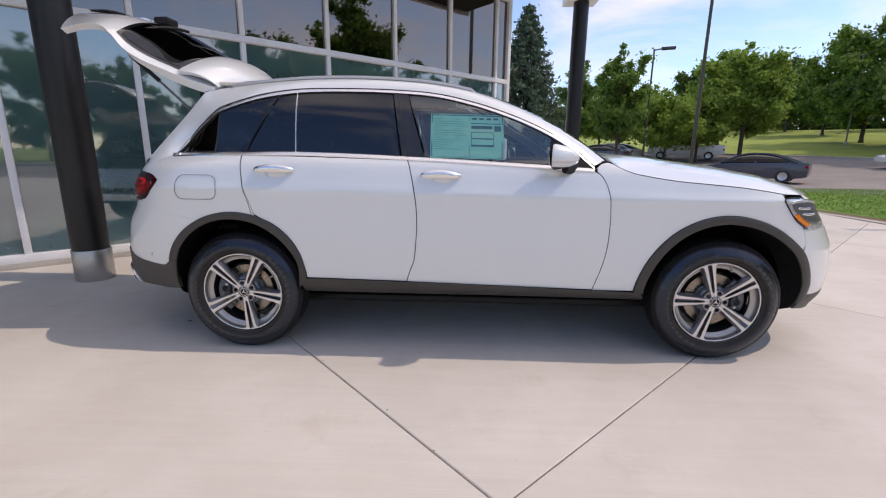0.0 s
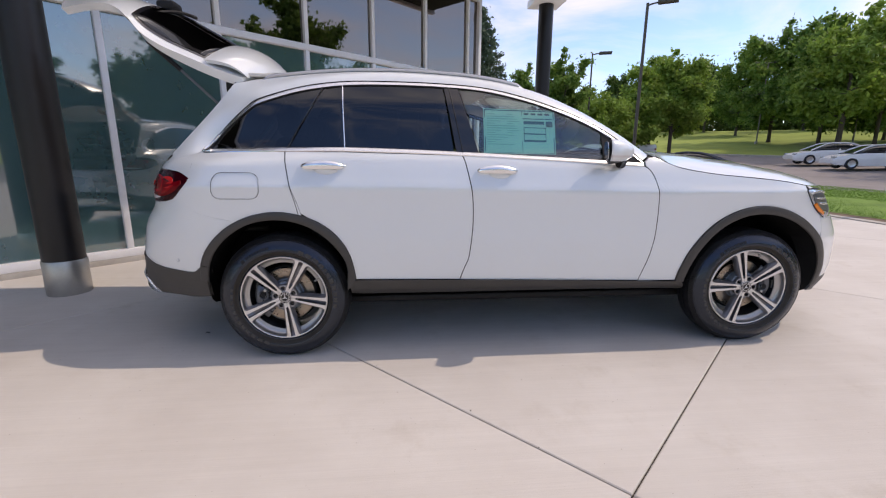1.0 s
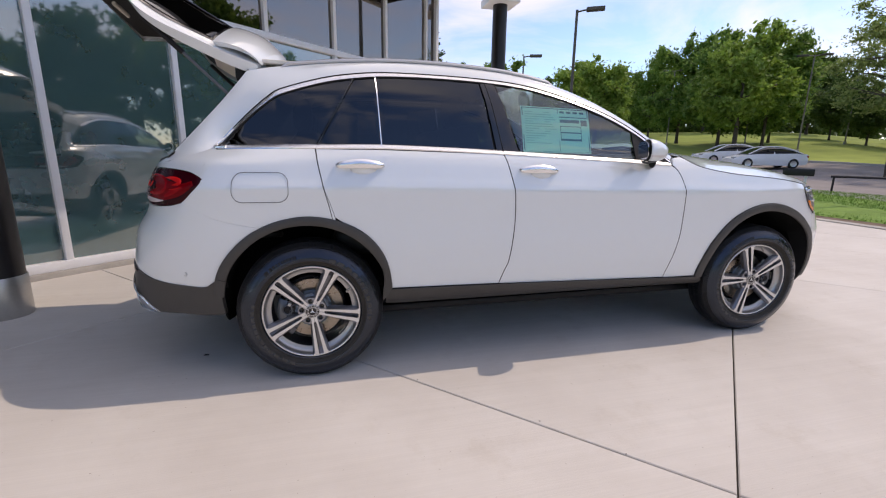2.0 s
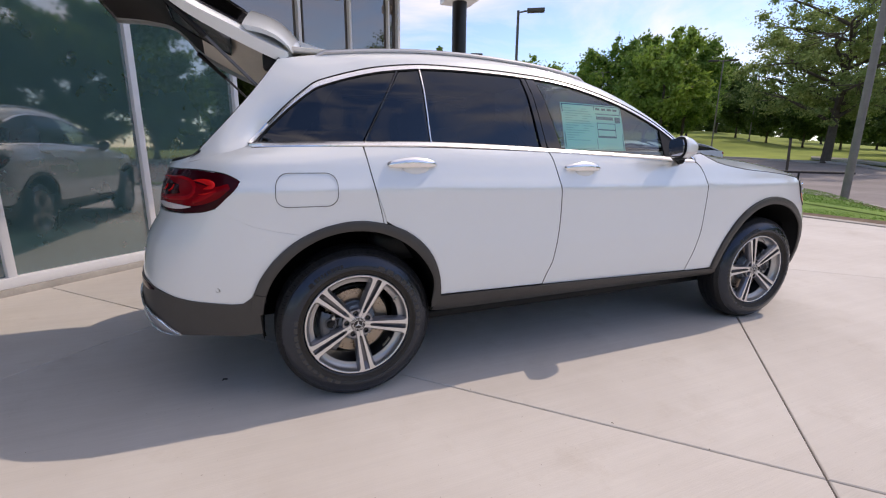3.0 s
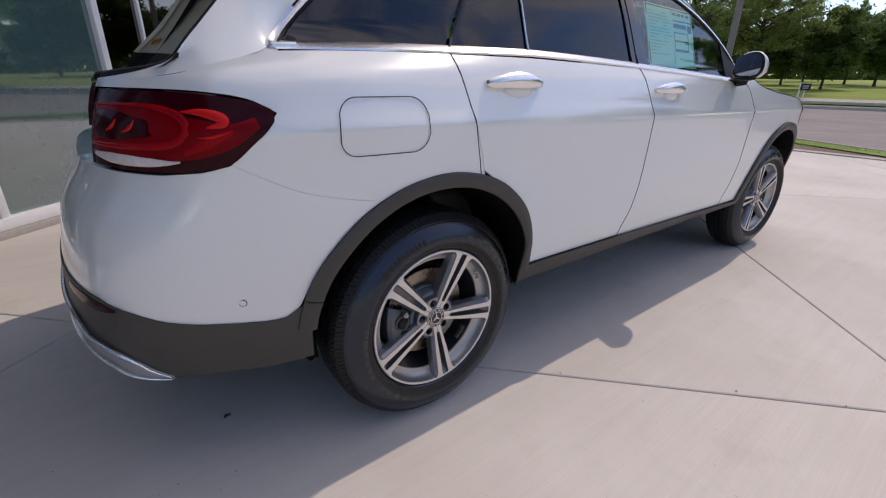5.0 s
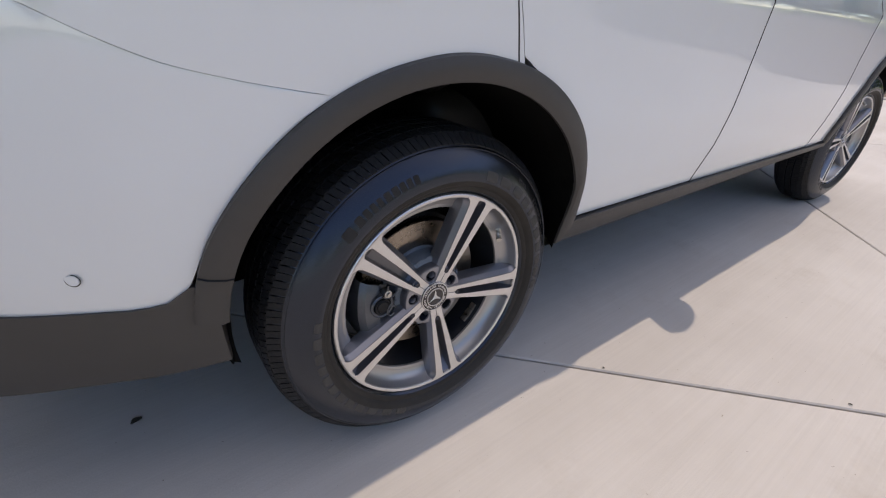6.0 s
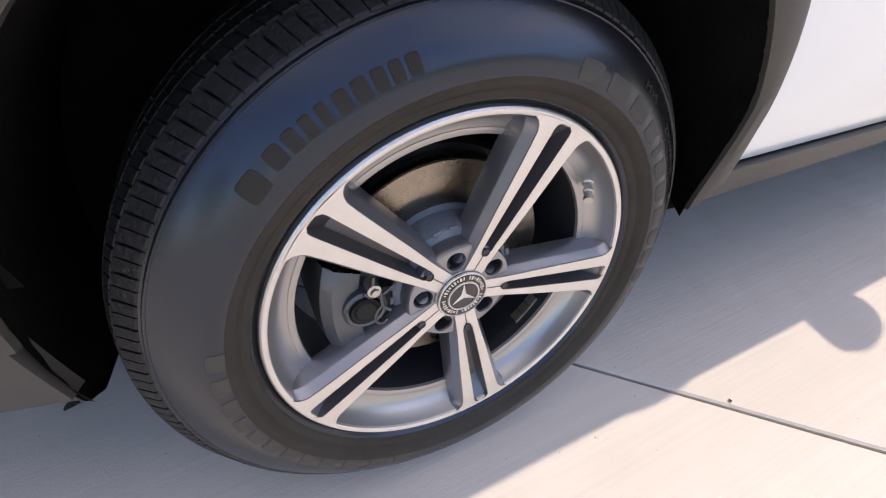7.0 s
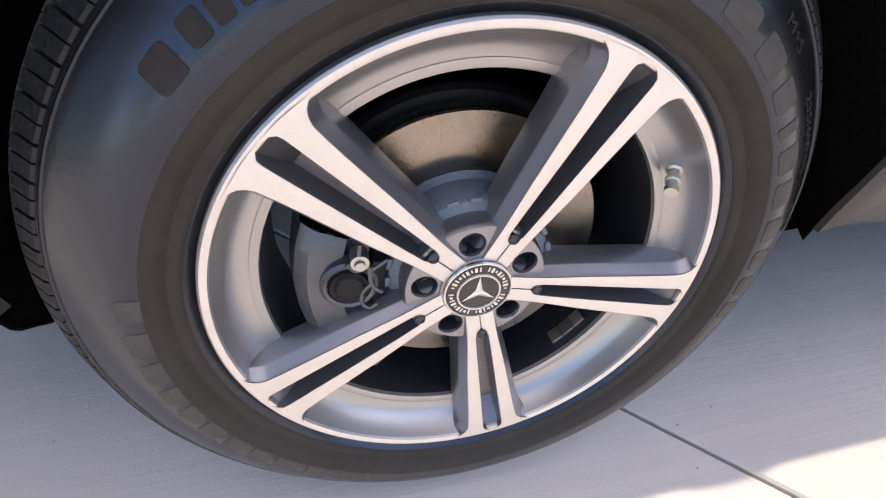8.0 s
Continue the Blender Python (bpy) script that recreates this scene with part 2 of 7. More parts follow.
def broomed(name, dark, light, turn):
    """Trowelled concrete: clouded tone, broom streaks across, pores and faint stains."""
    m = bpy.data.materials.new(name)
    m.use_nodes = True
    n, l = m.node_tree.nodes, m.node_tree.links
    b = n["Principled BSDF"]
    b.inputs["Roughness"].default_value, b.inputs["Specular IOR Level"].default_value = 0.82, 0.35
    place = n.new("ShaderNodeTexCoord")

    def noise(scale, detail, rough=0.6, stretch=None):
        t = n.new("ShaderNodeTexNoise")
        t.inputs["Scale"].default_value, t.inputs["Detail"].default_value, t.inputs["Roughness"].default_value = scale, detail, rough
        if stretch:
            mp = n.new("ShaderNodeMapping")
            mp.inputs["Rotation"].default_value, mp.inputs["Scale"].default_value = (0, 0, radians(-turn)), stretch
            l.new(place.outputs["Object"], mp.inputs["Vector"])
            l.new(mp.outputs["Vector"], t.inputs["Vector"])
        else:
            l.new(place.outputs["Object"], t.inputs["Vector"])
        return t.outputs["Fac"]

    def blend(kind, fac, one, two):
        mx = n.new("ShaderNodeMixRGB")
        mx.blend_type = kind
        for slot, v in zip(("Fac", "Color1", "Color2"), (fac, one, two)):
            if hasattr(v, "default_value"):
                l.new(v, mx.inputs[slot])
            else:
                mx.inputs[slot].default_value = v if slot == "Fac" else (*v, 1)
        return mx.outputs["Color"]

    def ramp(fac, lo, hi, c0=(0, 0, 0), c1=(1, 1, 1)):
        r = n.new("ShaderNodeValToRGB")
        r.color_ramp.elements[0].position, r.color_ramp.elements[1].position = lo, hi
        r.color_ramp.elements[0].color, r.color_ramp.elements[1].color = (*c0, 1), (*c1, 1)
        l.new(fac, r.inputs["Fac"])
        return r.outputs["Color"]

    broom = noise(1.0, 3.0, 0.65, (2.2, 150, 1))
    wide = noise(1.0, 3.0, 0.6, (0.9, 22, 1))
    tone = blend("MIX", ramp(noise(0.75, 7.0, 0.62), 0.34, 0.68), dark, light)
    tone = blend("MULTIPLY", 0.75, tone, ramp(broom, 0.30, 0.70, (0.95, 0.95, 0.95), (1.03, 1.03, 1.03)))
    tone = blend("MULTIPLY", 0.55, tone, ramp(wide, 0.30, 0.70, (0.94, 0.94, 0.93), (1.03, 1.03, 1.03)))
    tone = blend("MULTIPLY", 0.8, tone, ramp(noise(1.6, 9.0, 0.72), 0.56, 0.78, (1, 1, 1), (0.80, 0.76, 0.71)))
    tone = blend("MULTIPLY", 1.0, tone, ramp(noise(62.0, 2.0), 0.735, 0.765, (1, 1, 1), (0.55, 0.50, 0.45)))
    info = n.new("ShaderNodeObjectInfo")
    tone = blend("MULTIPLY", 1.0, tone, ramp(info.outputs["Random"], 0.0, 1.0, (0.96, 0.96, 0.96), (1.03, 1.03, 1.03)))
    l.new(tone, b.inputs["Base Color"])
    rise_ = n.new("ShaderNodeBump")
    rise_.inputs["Strength"].default_value, rise_.inputs["Distance"].default_value = 0.22, 0.004
    both = n.new("ShaderNodeMath")
    both.operation = "ADD"
    l.new(broom, both.inputs[0])
    l.new(noise(240.0, 3.0), both.inputs[1])
    l.new(both.outputs[0], rise_.inputs["Height"])
    l.new(rise_.outputs["Normal"], b.inputs["Normal"])
    return m


CONCRETE = broomed("broom_finished_concrete", (0.545, 0.505, 0.458), (0.645, 0.612, 0.566), 43.3)
JOINT = material("dirty_joint", (0.055, 0.048, 0.042), rough=0.95, vary=0.3, scale=20)
KERB = material("kerb_concrete", (0.42, 0.39, 0.35), rough=0.9, vary=0.18, scale=3, bump=0.3, fine=60)
SOIL = material("bare_soil", (0.16, 0.115, 0.08), rough=0.95, vary=0.35, scale=5, bump=0.6, fine=40)
ASPHALT = material("worn_asphalt", (0.225, 0.20, 0.19), rough=0.9, vary=0.16, scale=0.35, tint=(0.26, 0.235, 0.225), bump=0.3, fine=50)
LAWN = material("mown_lawn", (0.11, 0.21, 0.030), rough=0.95, vary=0.28, scale=0.6, tint=(0.16, 0.26, 0.045), bump=0.7, fine=35)
BLADE = material("grass_blades", (0.12, 0.25, 0.032), rough=0.8, vary=0.25, scale=3.0, tint=(0.18, 0.31, 0.05))
MEADOW = material("far_lawn", (0.17, 0.24, 0.040), rough=0.95, vary=0.25, scale=0.06, tint=(0.27, 0.33, 0.07), bump=0.6, fine=6)
BARK = material("grey_brown_bark", (0.085, 0.068, 0.052), rough=0.95, vary=0.3, scale=4, bump=0.8, fine=12)
POLE = material("weathered_bronze_pole", (0.085, 0.075, 0.062), rough=0.6, metal=0.2, vary=0.2, scale=3)
POLE_GREY = material("galvanised_grey_pole", (0.20, 0.185, 0.165), rough=0.7, vary=0.2, scale=3)
WHITE_CAR = material("far_white_car_paint", (0.76, 0.77, 0.78), rough=0.25, coat=0.6)
DARK_CAR = material("far_charcoal_car_paint", (0.060, 0.064, 0.085), rough=0.25, coat=0.8)
CAR_GLASS = material("far_car_glass", (0.012, 0.015, 0.018), rough=0.06, coat=0.8)
SIGN_BLACK = material("black_sign_board", (0.012, 0.012, 0.013), rough=0.5)
STRIPE = material("sign_white", (0.7, 0.7, 0.7), rough=0.6)


def leaf_material(name, colour, tint, through_light=0.35):
    m = bpy.data.materials.new(name)
    m.use_nodes = True
    n, l = m.node_tree.nodes, m.node_tree.links
    b = n["Principled BSDF"]
    b.inputs["Roughness"].default_value, b.inputs["Specular IOR Level"].default_value = 0.55, 0.35
    geo = n.new("ShaderNodeNewGeometry")
    ramp = n.new("ShaderNodeValToRGB")
    ramp.color_ramp.elements[0].color, ramp.color_ramp.elements[1].color = (*colour, 1), (*tint, 1)
    thin = n.new("ShaderNodeBsdfTranslucent")
    mix = n.new("ShaderNodeMixShader")
    mix.inputs["Fac"].default_value = through_light
    l.new(geo.outputs["Random Per Island"], ramp.inputs["Fac"])
    l.new(ramp.outputs["Color"], b.inputs["Base Color"])
    l.new(ramp.outputs["Color"], thin.inputs["Color"])
    l.new(b.outputs["BSDF"], mix.inputs[1])
    l.new(thin.outputs["BSDF"], mix.inputs[2])
    l.new(mix.outputs["Shader"], n["Material Output"].inputs["Surface"])
    return m


MAPLE = leaf_material("maple_leaves", (0.085, 0.18, 0.032), (0.23, 0.35, 0.075), 0.5)
BRIGHT = leaf_material("young_bright_leaves", (0.16, 0.27, 0.038), (0.30, 0.42, 0.085), 0.48)
LOCUST = leaf_material("locust_leaves", (0.15, 0.23, 0.060), (0.34, 0.41, 0.14), 0.5)
DEEP = leaf_material("deep_green_leaves", (0.050, 0.10, 0.024), (0.12, 0.19, 0.046), 0.42)
NEEDLE = leaf_material("blue_green_needles", (0.050, 0.095, 0.062), (0.12, 0.18, 0.115), 0.25)

# ---- mesh helpers ----


def link(name, bm, mat, parent=None, label="", smooth=35.0):
    me = bpy.data.meshes.new(name)
    bm.to_mesh(me)
    bm.free()
    if mat:
        me.materials.append(mat)
    if smooth:
        me.shade_smooth()
        me.set_sharp_from_angle(angle=radians(smooth))
    ob = new(name, me)
    if parent:
        ob.parent = parent
    if label:
        ob["label"] = label
    return ob


def part(name, bm, mat, parent, label="", smooth=35.0):
    """Links a bmesh as one mesh object under a thing or a part."""
    return link(name, bm, mat, parent, label, smooth)


def thing(name, label, category, group="", kind="", at=None):
    ob = new(name)
    ob.empty_display_size = 0.2
    tagged(ob, label, category, group, kind)
    if at is not None:
        ob.matrix_basis = at
    return ob


def mirrored(bm):
    """A copy of bm on the other side of the plane y = 0."""
    two = bm.copy()
    for v in two.verts:
        v.co.y = -v.co.y
    bmesh.ops.reverse_faces(two, faces=two.faces[:])
    return two


def box(size, at=(0, 0, 0), bevel=0.0, bm=None, turn=None, seg=2):
    bm = bm or bmesh.new()
    made = bmesh.ops.create_cube(bm, size=1.0)["verts"]
    m = Matrix.Translation(at) @ (turn or Matrix()) @ Matrix.Diagonal((*size, 1))
    bmesh.ops.transform(bm, matrix=m, verts=made)
    if bevel:
        edges = {e for v in made for e in v.link_edges}
        bmesh.ops.bevel(bm, geom=list(edges), offset=bevel, segments=seg, affect="EDGES", profile=0.5)
    return bm


def tube(points, radius, sides=8, bm=None, flat=1.0, caps=True):
    """A tube along points; radius a number or one for each point; flat squeezes it across."""
    bm = bm or bmesh.new()
    pts = [Vector(p) for p in points]
    rad = [radius] * len(pts) if isinstance(radius, (int, float)) else list(radius)
    rings, up = [], None
    for i, p in enumerate(pts):
        d = (pts[min(i + 1, len(pts) - 1)] - pts[max(i - 1, 0)]).normalized()
        if up is None:
            up = Vector((0, 0, 1)) if abs(d.z) < 0.9 else Vector((1, 0, 0))
        side = d.cross(up).normalized()
        up = side.cross(d).normalized()
        rings.append([bm.verts.new(p + rad[i] * (math.cos(a) * side * flat + math.sin(a) * up))
                      for a in (2 * math.pi * k / sides for k in range(sides))])
    for a, b in zip(rings, rings[1:]):
        for k in range(sides):
            bm.faces.new((a[k], a[(k + 1) % sides], b[(k + 1) % sides], b[k]))
    if caps:
        bm.faces.new(rings[0][::-1])
        bm.faces.new(rings[-1])
    bmesh.ops.recalc_face_normals(bm, faces=bm.faces[:])
    return bm


def lathe(profile, axis_y=True, steps=64, bm=None, closed=False):
    """Turns (radius, depth) pairs round the y axis."""
    bm = bm or bmesh.new()
    rings = []
    for r, d in profile:
        if r < 1e-6:
            rings.append([bm.verts.new((0, d, 0))])
        else:
            rings.append([bm.verts.new((r * math.cos(2 * math.pi * k / steps), d, r * math.sin(2 * math.pi * k / steps))) for k in range(steps)])
    pairs = list(zip(rings, rings[1:])) + ([(rings[-1], rings[0])] if closed else [])
    for a, b in pairs:
        for k in range(steps):
            q = (k + 1) % steps
            if len(a) == 1 and len(b) > 1:
                bm.faces.new((a[0], b[k], b[q]))
            elif len(b) == 1 and len(a) > 1:
                bm.faces.new((a[k], b[0], a[q]))
            elif len(a) > 1:
                bm.faces.new((a[k], b[k], b[q], a[q]))
    bmesh.ops.recalc_face_normals(bm, faces=bm.faces[:])
    return bm


def smooth_line(points, count):
    """Points evenly spaced on a Catmull-Rom curve through points."""
    p = np.array(points, float)
    q = np.vstack([2 * p[0] - p[1], p, 2 * p[-1] - p[-2]])
    fine = []
    for i in range(len(p) - 1):
        a, b, c, d = q[i:i + 4]
        for t in np.linspace(0, 1, 16, endpoint=False):
            fine.append(0.5 * (2 * b + (c - a) * t + (2 * a - 5 * b + 4 * c - d) * t * t + (3 * b - a - 3 * c + d) * t ** 3))
    fine.append(p[-1])
    return even(fine, count)


def even(points, count):
    p = np.array(points, float)
    s = np.r_[0, np.cumsum(np.linalg.norm(np.diff(p, axis=0), axis=1))]
    w = np.linspace(0, s[-1], count)
    return np.stack([np.interp(w, s, p[:, k]) for k in range(p.shape[1])], axis=1)


def grid_mesh(rows, bm=None, flip=False):
    """Faces between equal rows of 3D points."""
    bm = bm or bmesh.new()
    vs = [[bm.verts.new(p) for p in row] for row in rows]
    for a, b in zip(vs, vs[1:]):
        for k in range(len(a) - 1):
            f = (a[k], a[k + 1], b[k + 1], b[k])
            bm.faces.new(f[::-1] if flip else f)
    return bm, vs


def prism(outline, z0, z1, bm=None, bevel=0.0):
    """An upright block over a plan outline."""
    bm = bm or bmesh.new()
    low = [bm.verts.new((x, y, z0)) for x, y in outline]
    top = [bm.verts.new((x, y, z1)) for x, y in outline]
    n = len(outline)
    bm.faces.new(low[::-1])
    bm.faces.new(top)
    for k in range(n):
        bm.faces.new((low[k], low[(k + 1) % n], top[(k + 1) % n], top[k]))
    bmesh.ops.recalc_face_normals(bm, faces=bm.faces[:])
    if bevel:
        bmesh.ops.bevel(bm, geom=[e for e in bm.edges if e.verts[0].co.z == z1 and e.verts[1].co.z == z1], offset=bevel, segments=2, affect="EDGES")
    return bm

# ---- the white car: body surface ----
# Nose towards +x, rear axle over x = 0, right side at y < 0.
AXLE, HUB_Z = 2.828, 0.365
SIDE_Z = (0.28, 0.36, 0.45, 0.55, 0.68, 0.80, 0.90, 0.965, 1.00, 1.05, 1.10, 1.135, 1.16, 1.30, 1.40, 1.50, 1.56, 1.64)
SIDE_W = (0.842, 0.870, 0.888, 0.907, 0.922, 0.926, 0.933, 0.940, 0.924, 0.908, 0.890, 0.868, 0.846, 0.805, 0.770, 0.708, 0.650, 0.55)
REAR_Z = (0.28, 0.36, 0.45, 0.60, 0.78, 0.90, 1.00, 1.05, 1.10, 1.16, 1.30, 1.50, 1.64)
REAR_X = (-0.745, -0.79, -0.815, -0.838, -0.822, -0.79, -0.760, -0.738, -0.71, -0.67, -0.58, -0.42, -0.34)
REAR_SWELL = ((0.28, 0.36, 0.45, 0.60, 0.74, 0.86, 0.94), (0.086, 0.098, 0.088, 0.053, 0.034, -0.010, 0.0))    # how far the lower bumper stands out behind
NOSE_Z = (0.28, 0.36, 0.46, 0.67, 0.83, 0.95, 1.02, 1.10, 1.64)
NOSE_X = (3.78, 3.84, 3.86, 3.82, 3.71, 3.60, 3.50, 3.40, 3.37)
BACK_FROM, NOSE_FROM, WRAP = -0.12, 2.80, 1.30
BACK_WRAP = 1.40
BACK_END = BACK_FROM - BACK_WRAP


def soft_interp(v, xs, ys, w=0.018):
    return sum(np.interp(v + d, xs, ys) for d in (-w, -w / 2, 0, w / 2, w)) / 5


def half_width(x, z):
    w = soft_interp(z, SIDE_Z, SIDE_W, 0.009)
    w -= 0.030 * max(0.0, min(1.0, (0.25 - x) / 0.8)) ** 1.5
    g = max(0.0, min(1.0, (z - 1.06) / 0.14))
    w -= 0.10 * g * g * (3 - 2 * g) * max(0.0, min(1.0, (0.35 - x) / 0.8)) ** 1.6
    w -= 0.022 * max(0.0, (x - 2.5) / 0.7) ** 2 if x > 2.5 else 0.0
    return w


def corner_table(power, deep=0.65):
    a = np.linspace(0, math.pi / 2, 400)
    u, v = np.sin(a) ** (2 / power), np.cos(a) ** (2 / power)
    s = np.r_[0, np.cumsum(np.hypot(np.diff(u) * deep, np.diff(v) * 0.92))]
    return s / s[-1], u, v


BACK_CORNER, NOSE_CORNER = corner_table(3.2, 0.70), corner_table(2.5, 0.90)


def skin(s, z, out=0.0):
    """The body's right side, unrolled: s runs along x and round both ends to the middle; out: metres outside the surface."""
    if s < BACK_FROM:
        k = min(1.0, (BACK_FROM - s) / BACK_WRAP)
        t, u, v = BACK_CORNER
        length = BACK_FROM - soft_interp(z, REAR_Z, REAR_X)
        x, y = BACK_FROM - (length + out) * np.interp(k, t, u), -(half_width(s, z) + out) * np.interp(k, t, v)
        g = max(0.0, min(1.0, (k - 0.25) / 0.25))
        x -= soft_interp(z, *REAR_SWELL) * g * g * (3 - 2 * g)
    elif s > NOSE_FROM:
        k = min(1.0, (s - NOSE_FROM) / WRAP)
        t, u, v = NOSE_CORNER
        length = soft_interp(z, NOSE_Z, NOSE_X) - NOSE_FROM
        x, y = NOSE_FROM + (length + out) * np.interp(k, t, u), -(half_width(NOSE_FROM, z) + out) * np.interp(k, t, v)
    else:
        x, y = s, -(half_width(s, z) + out)
    return Vector((x, y, z))


def s_at(y, z, back=True):
    """The unrolled place at which the skin has come round to y."""
    best = min((abs(skin((BACK_FROM - BACK_WRAP * k / 200) if back else (NOSE_FROM + WRAP * k / 200), z).y - y), k) for k in range(201))[1]
    return BACK_FROM - BACK_WRAP * best / 200 if back else NOSE_FROM + WRAP * best / 200


def inward(p):
    c = Vector((min(max(p.x, 0.1), 2.6), 0, min(max(p.z, 0.6), 1.05)))
    return (c - p).normalized()


def sheet(rows, gap=0.0022, depth=0.02):
    """A panel from rows of 3D points: edges drawn back by the gap, rolled over, and turned inwards."""
    rows = [[Vector(p) for p in r] for r in rows]
    if gap:
        n, m = len(rows), len(rows[0])
        for k in range(m):
            for a, b in ((0, 1), (n - 1, n - 2)):
                rows[a][k] = rows[a][k] + (rows[b][k] - rows[a][k]).normalized() * gap
        for r in rows:
            for a, b in ((0, 1), (m - 1, m - 2)):
                r[a] = r[a] + (r[b] - r[a]).normalized() * gap
    bm, vs = grid_mesh(rows)
    if depth:
        loop = vs[0] + [r[-1] for r in vs[1:]] + vs[-1][-2::-1] + [r[0] for r in vs[-2:0:-1]]
        soft = [bm.verts.new(v.co + inward(v.co) * 0.003) for v in loop]
        deep = [bm.verts.new(v.co + inward(v.co) * depth) for v in loop]
        for v in loop:
            v.co += inward(v.co) * 0.0008
        q = len(loop)
        for k in range(q):
            j = (k + 1) % q
            bm.faces.new((loop[k], loop[j], soft[j], soft[k]))
            bm.faces.new((soft[k], soft[j], deep[j], deep[k]))
    bmesh.ops.recalc_face_normals(bm, faces=bm.faces[:])
    return bm


def ruled(low, high, nu, nv, out=0.0, curve=True):
    """Rows of skin points between two unrolled outlines."""
    a = smooth_line(low, nu) if curve else even(low, nu)
    b = smooth_line(high, nu) if curve else even(high, nu)
    return [[skin(*(a[k] * (1 - v) + b[k] * v), out) for k in range(nu)] for v in np.linspace(0, 1, nv)]


def arch(cx, wide, high, a0, a1, n=40, tuck=None):
    """Wheel arch as an oval; tuck draws its front leg in towards the tyre, by height."""
    full = lambda c: math.copysign(abs(c) ** 0.97, c)
    pts = [(cx + wide * full(math.cos(radians(a))), HUB_Z + high * full(math.sin(radians(a)))) for a in np.linspace(a0, a1, n)]
    return [(x - np.interp(z, *tuck), z) if tuck and x > cx else (x, z) for x, z in pts]


def z_sheet(left, right, z0, z1, nu=26, nv=30, out=0.0):
    """Rows between a left and a right edge given as (z, s) tables."""
    rows = []
    for v in np.linspace(0, 1, nv):
        row = []
        for u in np.linspace(0, 1, nu):
            zl, zr = z0[0] + v * (z1[0] - z0[0]), z0[1] + v * (z1[1] - z0[1])
            s = (1 - u) * np.interp(zl, *left) + u * np.interp(zr, *right)
            row.append(skin(s, (1 - u) * zl + u * zr, out))
        rows.append(row)
    return rows


car = thing("suv", "white five-door SUV with raised tailgate and dark wheel-arch cladding", "car")


def both_sides(name, bm, mat, parent=None, label=""):
    """A part on the right side and its mirror image on the left."""
    two = mirrored(bm)
    a = part(name, bm, mat, parent or car, label)
    b = part(name, two, mat, parent or car, label)
    return a, b


def z_table(points, smooth=True):
    p = smooth_line(points, 60) if smooth else np.array(points, float)
    p = p[np.argsort(p[:, 1])]
    return p[:, 1], p[:, 0]


REAR_ARCH_OUT = dict(cx=-0.005, wide=0.447, high=0.477, tuck=((0.43, 0.52, 0.60, 0.70, 0.80), (0.050, 0.040, 0.026, 0.010, 0.0)))
REAR_ARCH_IN = dict(cx=-0.011, wide=0.392, high=0.436, tuck=((0.36, 0.42, 0.46, 0.50, 0.56), (0.040, 0.040, 0.032, 0.018, 0.003)))
NOSE_ARCH_OUT = dict(cx=2.785, wide=0.490, high=0.517)
NOSE_ARCH_IN = dict(cx=2.785, wide=0.434, high=0.470)

# doors
gap_c = [(0.045, 1.150), (0.052, 1.08), (0.075, 0.96), (0.110, 0.835)]
rear_door_back = gap_c[:-1] + arch(a0=74, a1=13, n=12, **REAR_ARCH_OUT)
gap_b = [(0.965, 1.148), (0.985, 1.10), (1.018, 0.94), (1.027, 0.80), (1.020, 0.68), (1.008, 0.580), (0.992, 0.540), (0.962, 0.452)]
gap_a = [(1.975, 1.118), (2.045, 1.085), (2.092, 0.99), (2.112, 0.80), (2.100, 0.62), (2.050, 0.426)]
rear_doors = both_sides("rear_door", sheet(z_sheet(z_table(rear_door_back, False), z_table(gap_b), (0.463, 0.456), (1.140, 1.140))), PAINT)
front_doors = both_sides("front_door", sheet(z_sheet(z_table(gap_b), z_table(gap_a), (0.454, 0.430), (1.140, 1.110))), PAINT)

# black strips laid in the door gaps, standing in for their shade
for line_ in (gap_b, gap_a, gap_c[:-1] + [(0.110, 0.822)]):
    both_sides("door_seal", tube([skin(x, z, -0.0022) for x, z in smooth_line(line_, 40)], 0.0030, 6), BLACK)

# rear quarter, between the door, the arch and the tail lamp
def legs(*runs):
    """A polyline in which every run of points keeps its own count, so that corners stay sharp."""
    out_ = []
    for pts, n in runs:
        q = even(pts, n + 1)
        out_ += [tuple(p) for p in q[:-1]]
    return out_ + [tuple(runs[-1][0][-1])]


def between(low, high, nv, out=0.0):
    return [[skin(p[0] * (1 - v) + q[0] * v, p[1] * (1 - v) + q[1] * v, out) for p, q in zip(low, high)] for v in np.linspace(0, 1, nv)]


arch_back = arch(a0=74, a1=117, n=61, **REAR_ARCH_OUT)
tail_s = s_at(-0.53, 0.96)
seam = smooth_line([arch_back[-1], (-0.34, 0.818), (-0.45, 0.849), (-0.560, 0.893)], 17)
high_edge = legs(([arch_back[0], (0.075, 0.96), (0.052, 1.08), (0.042, 1.138)], 14), ([(0.042, 1.138), (-0.10, 1.137), (-0.30, 1.134), (-0.482, 1.128)], 16),
                 ([(-0.482, 1.128), (-0.468, 1.000)], 5), ([(-0.468, 1.000), (-0.515, 0.942), (-0.560, 0.893)], 9), (seam[::-1], 16))
both_sides("rear_quarter_panel", sheet(between(arch_back, high_edge, 60), gap=0.0, depth=0), PAINT)
top_of_lamp = [(-0.468, 1.000), (-0.53, 1.028), (-0.62, 1.041), (-0.74, 1.046), (tail_s - 0.05, 1.046)]
SHOULDER_TOP = [(-0.482, 1.128), (-0.55, 1.113), (-0.64, 1.092), (-0.74, 1.072), (tail_s - 0.05, 1.058)]
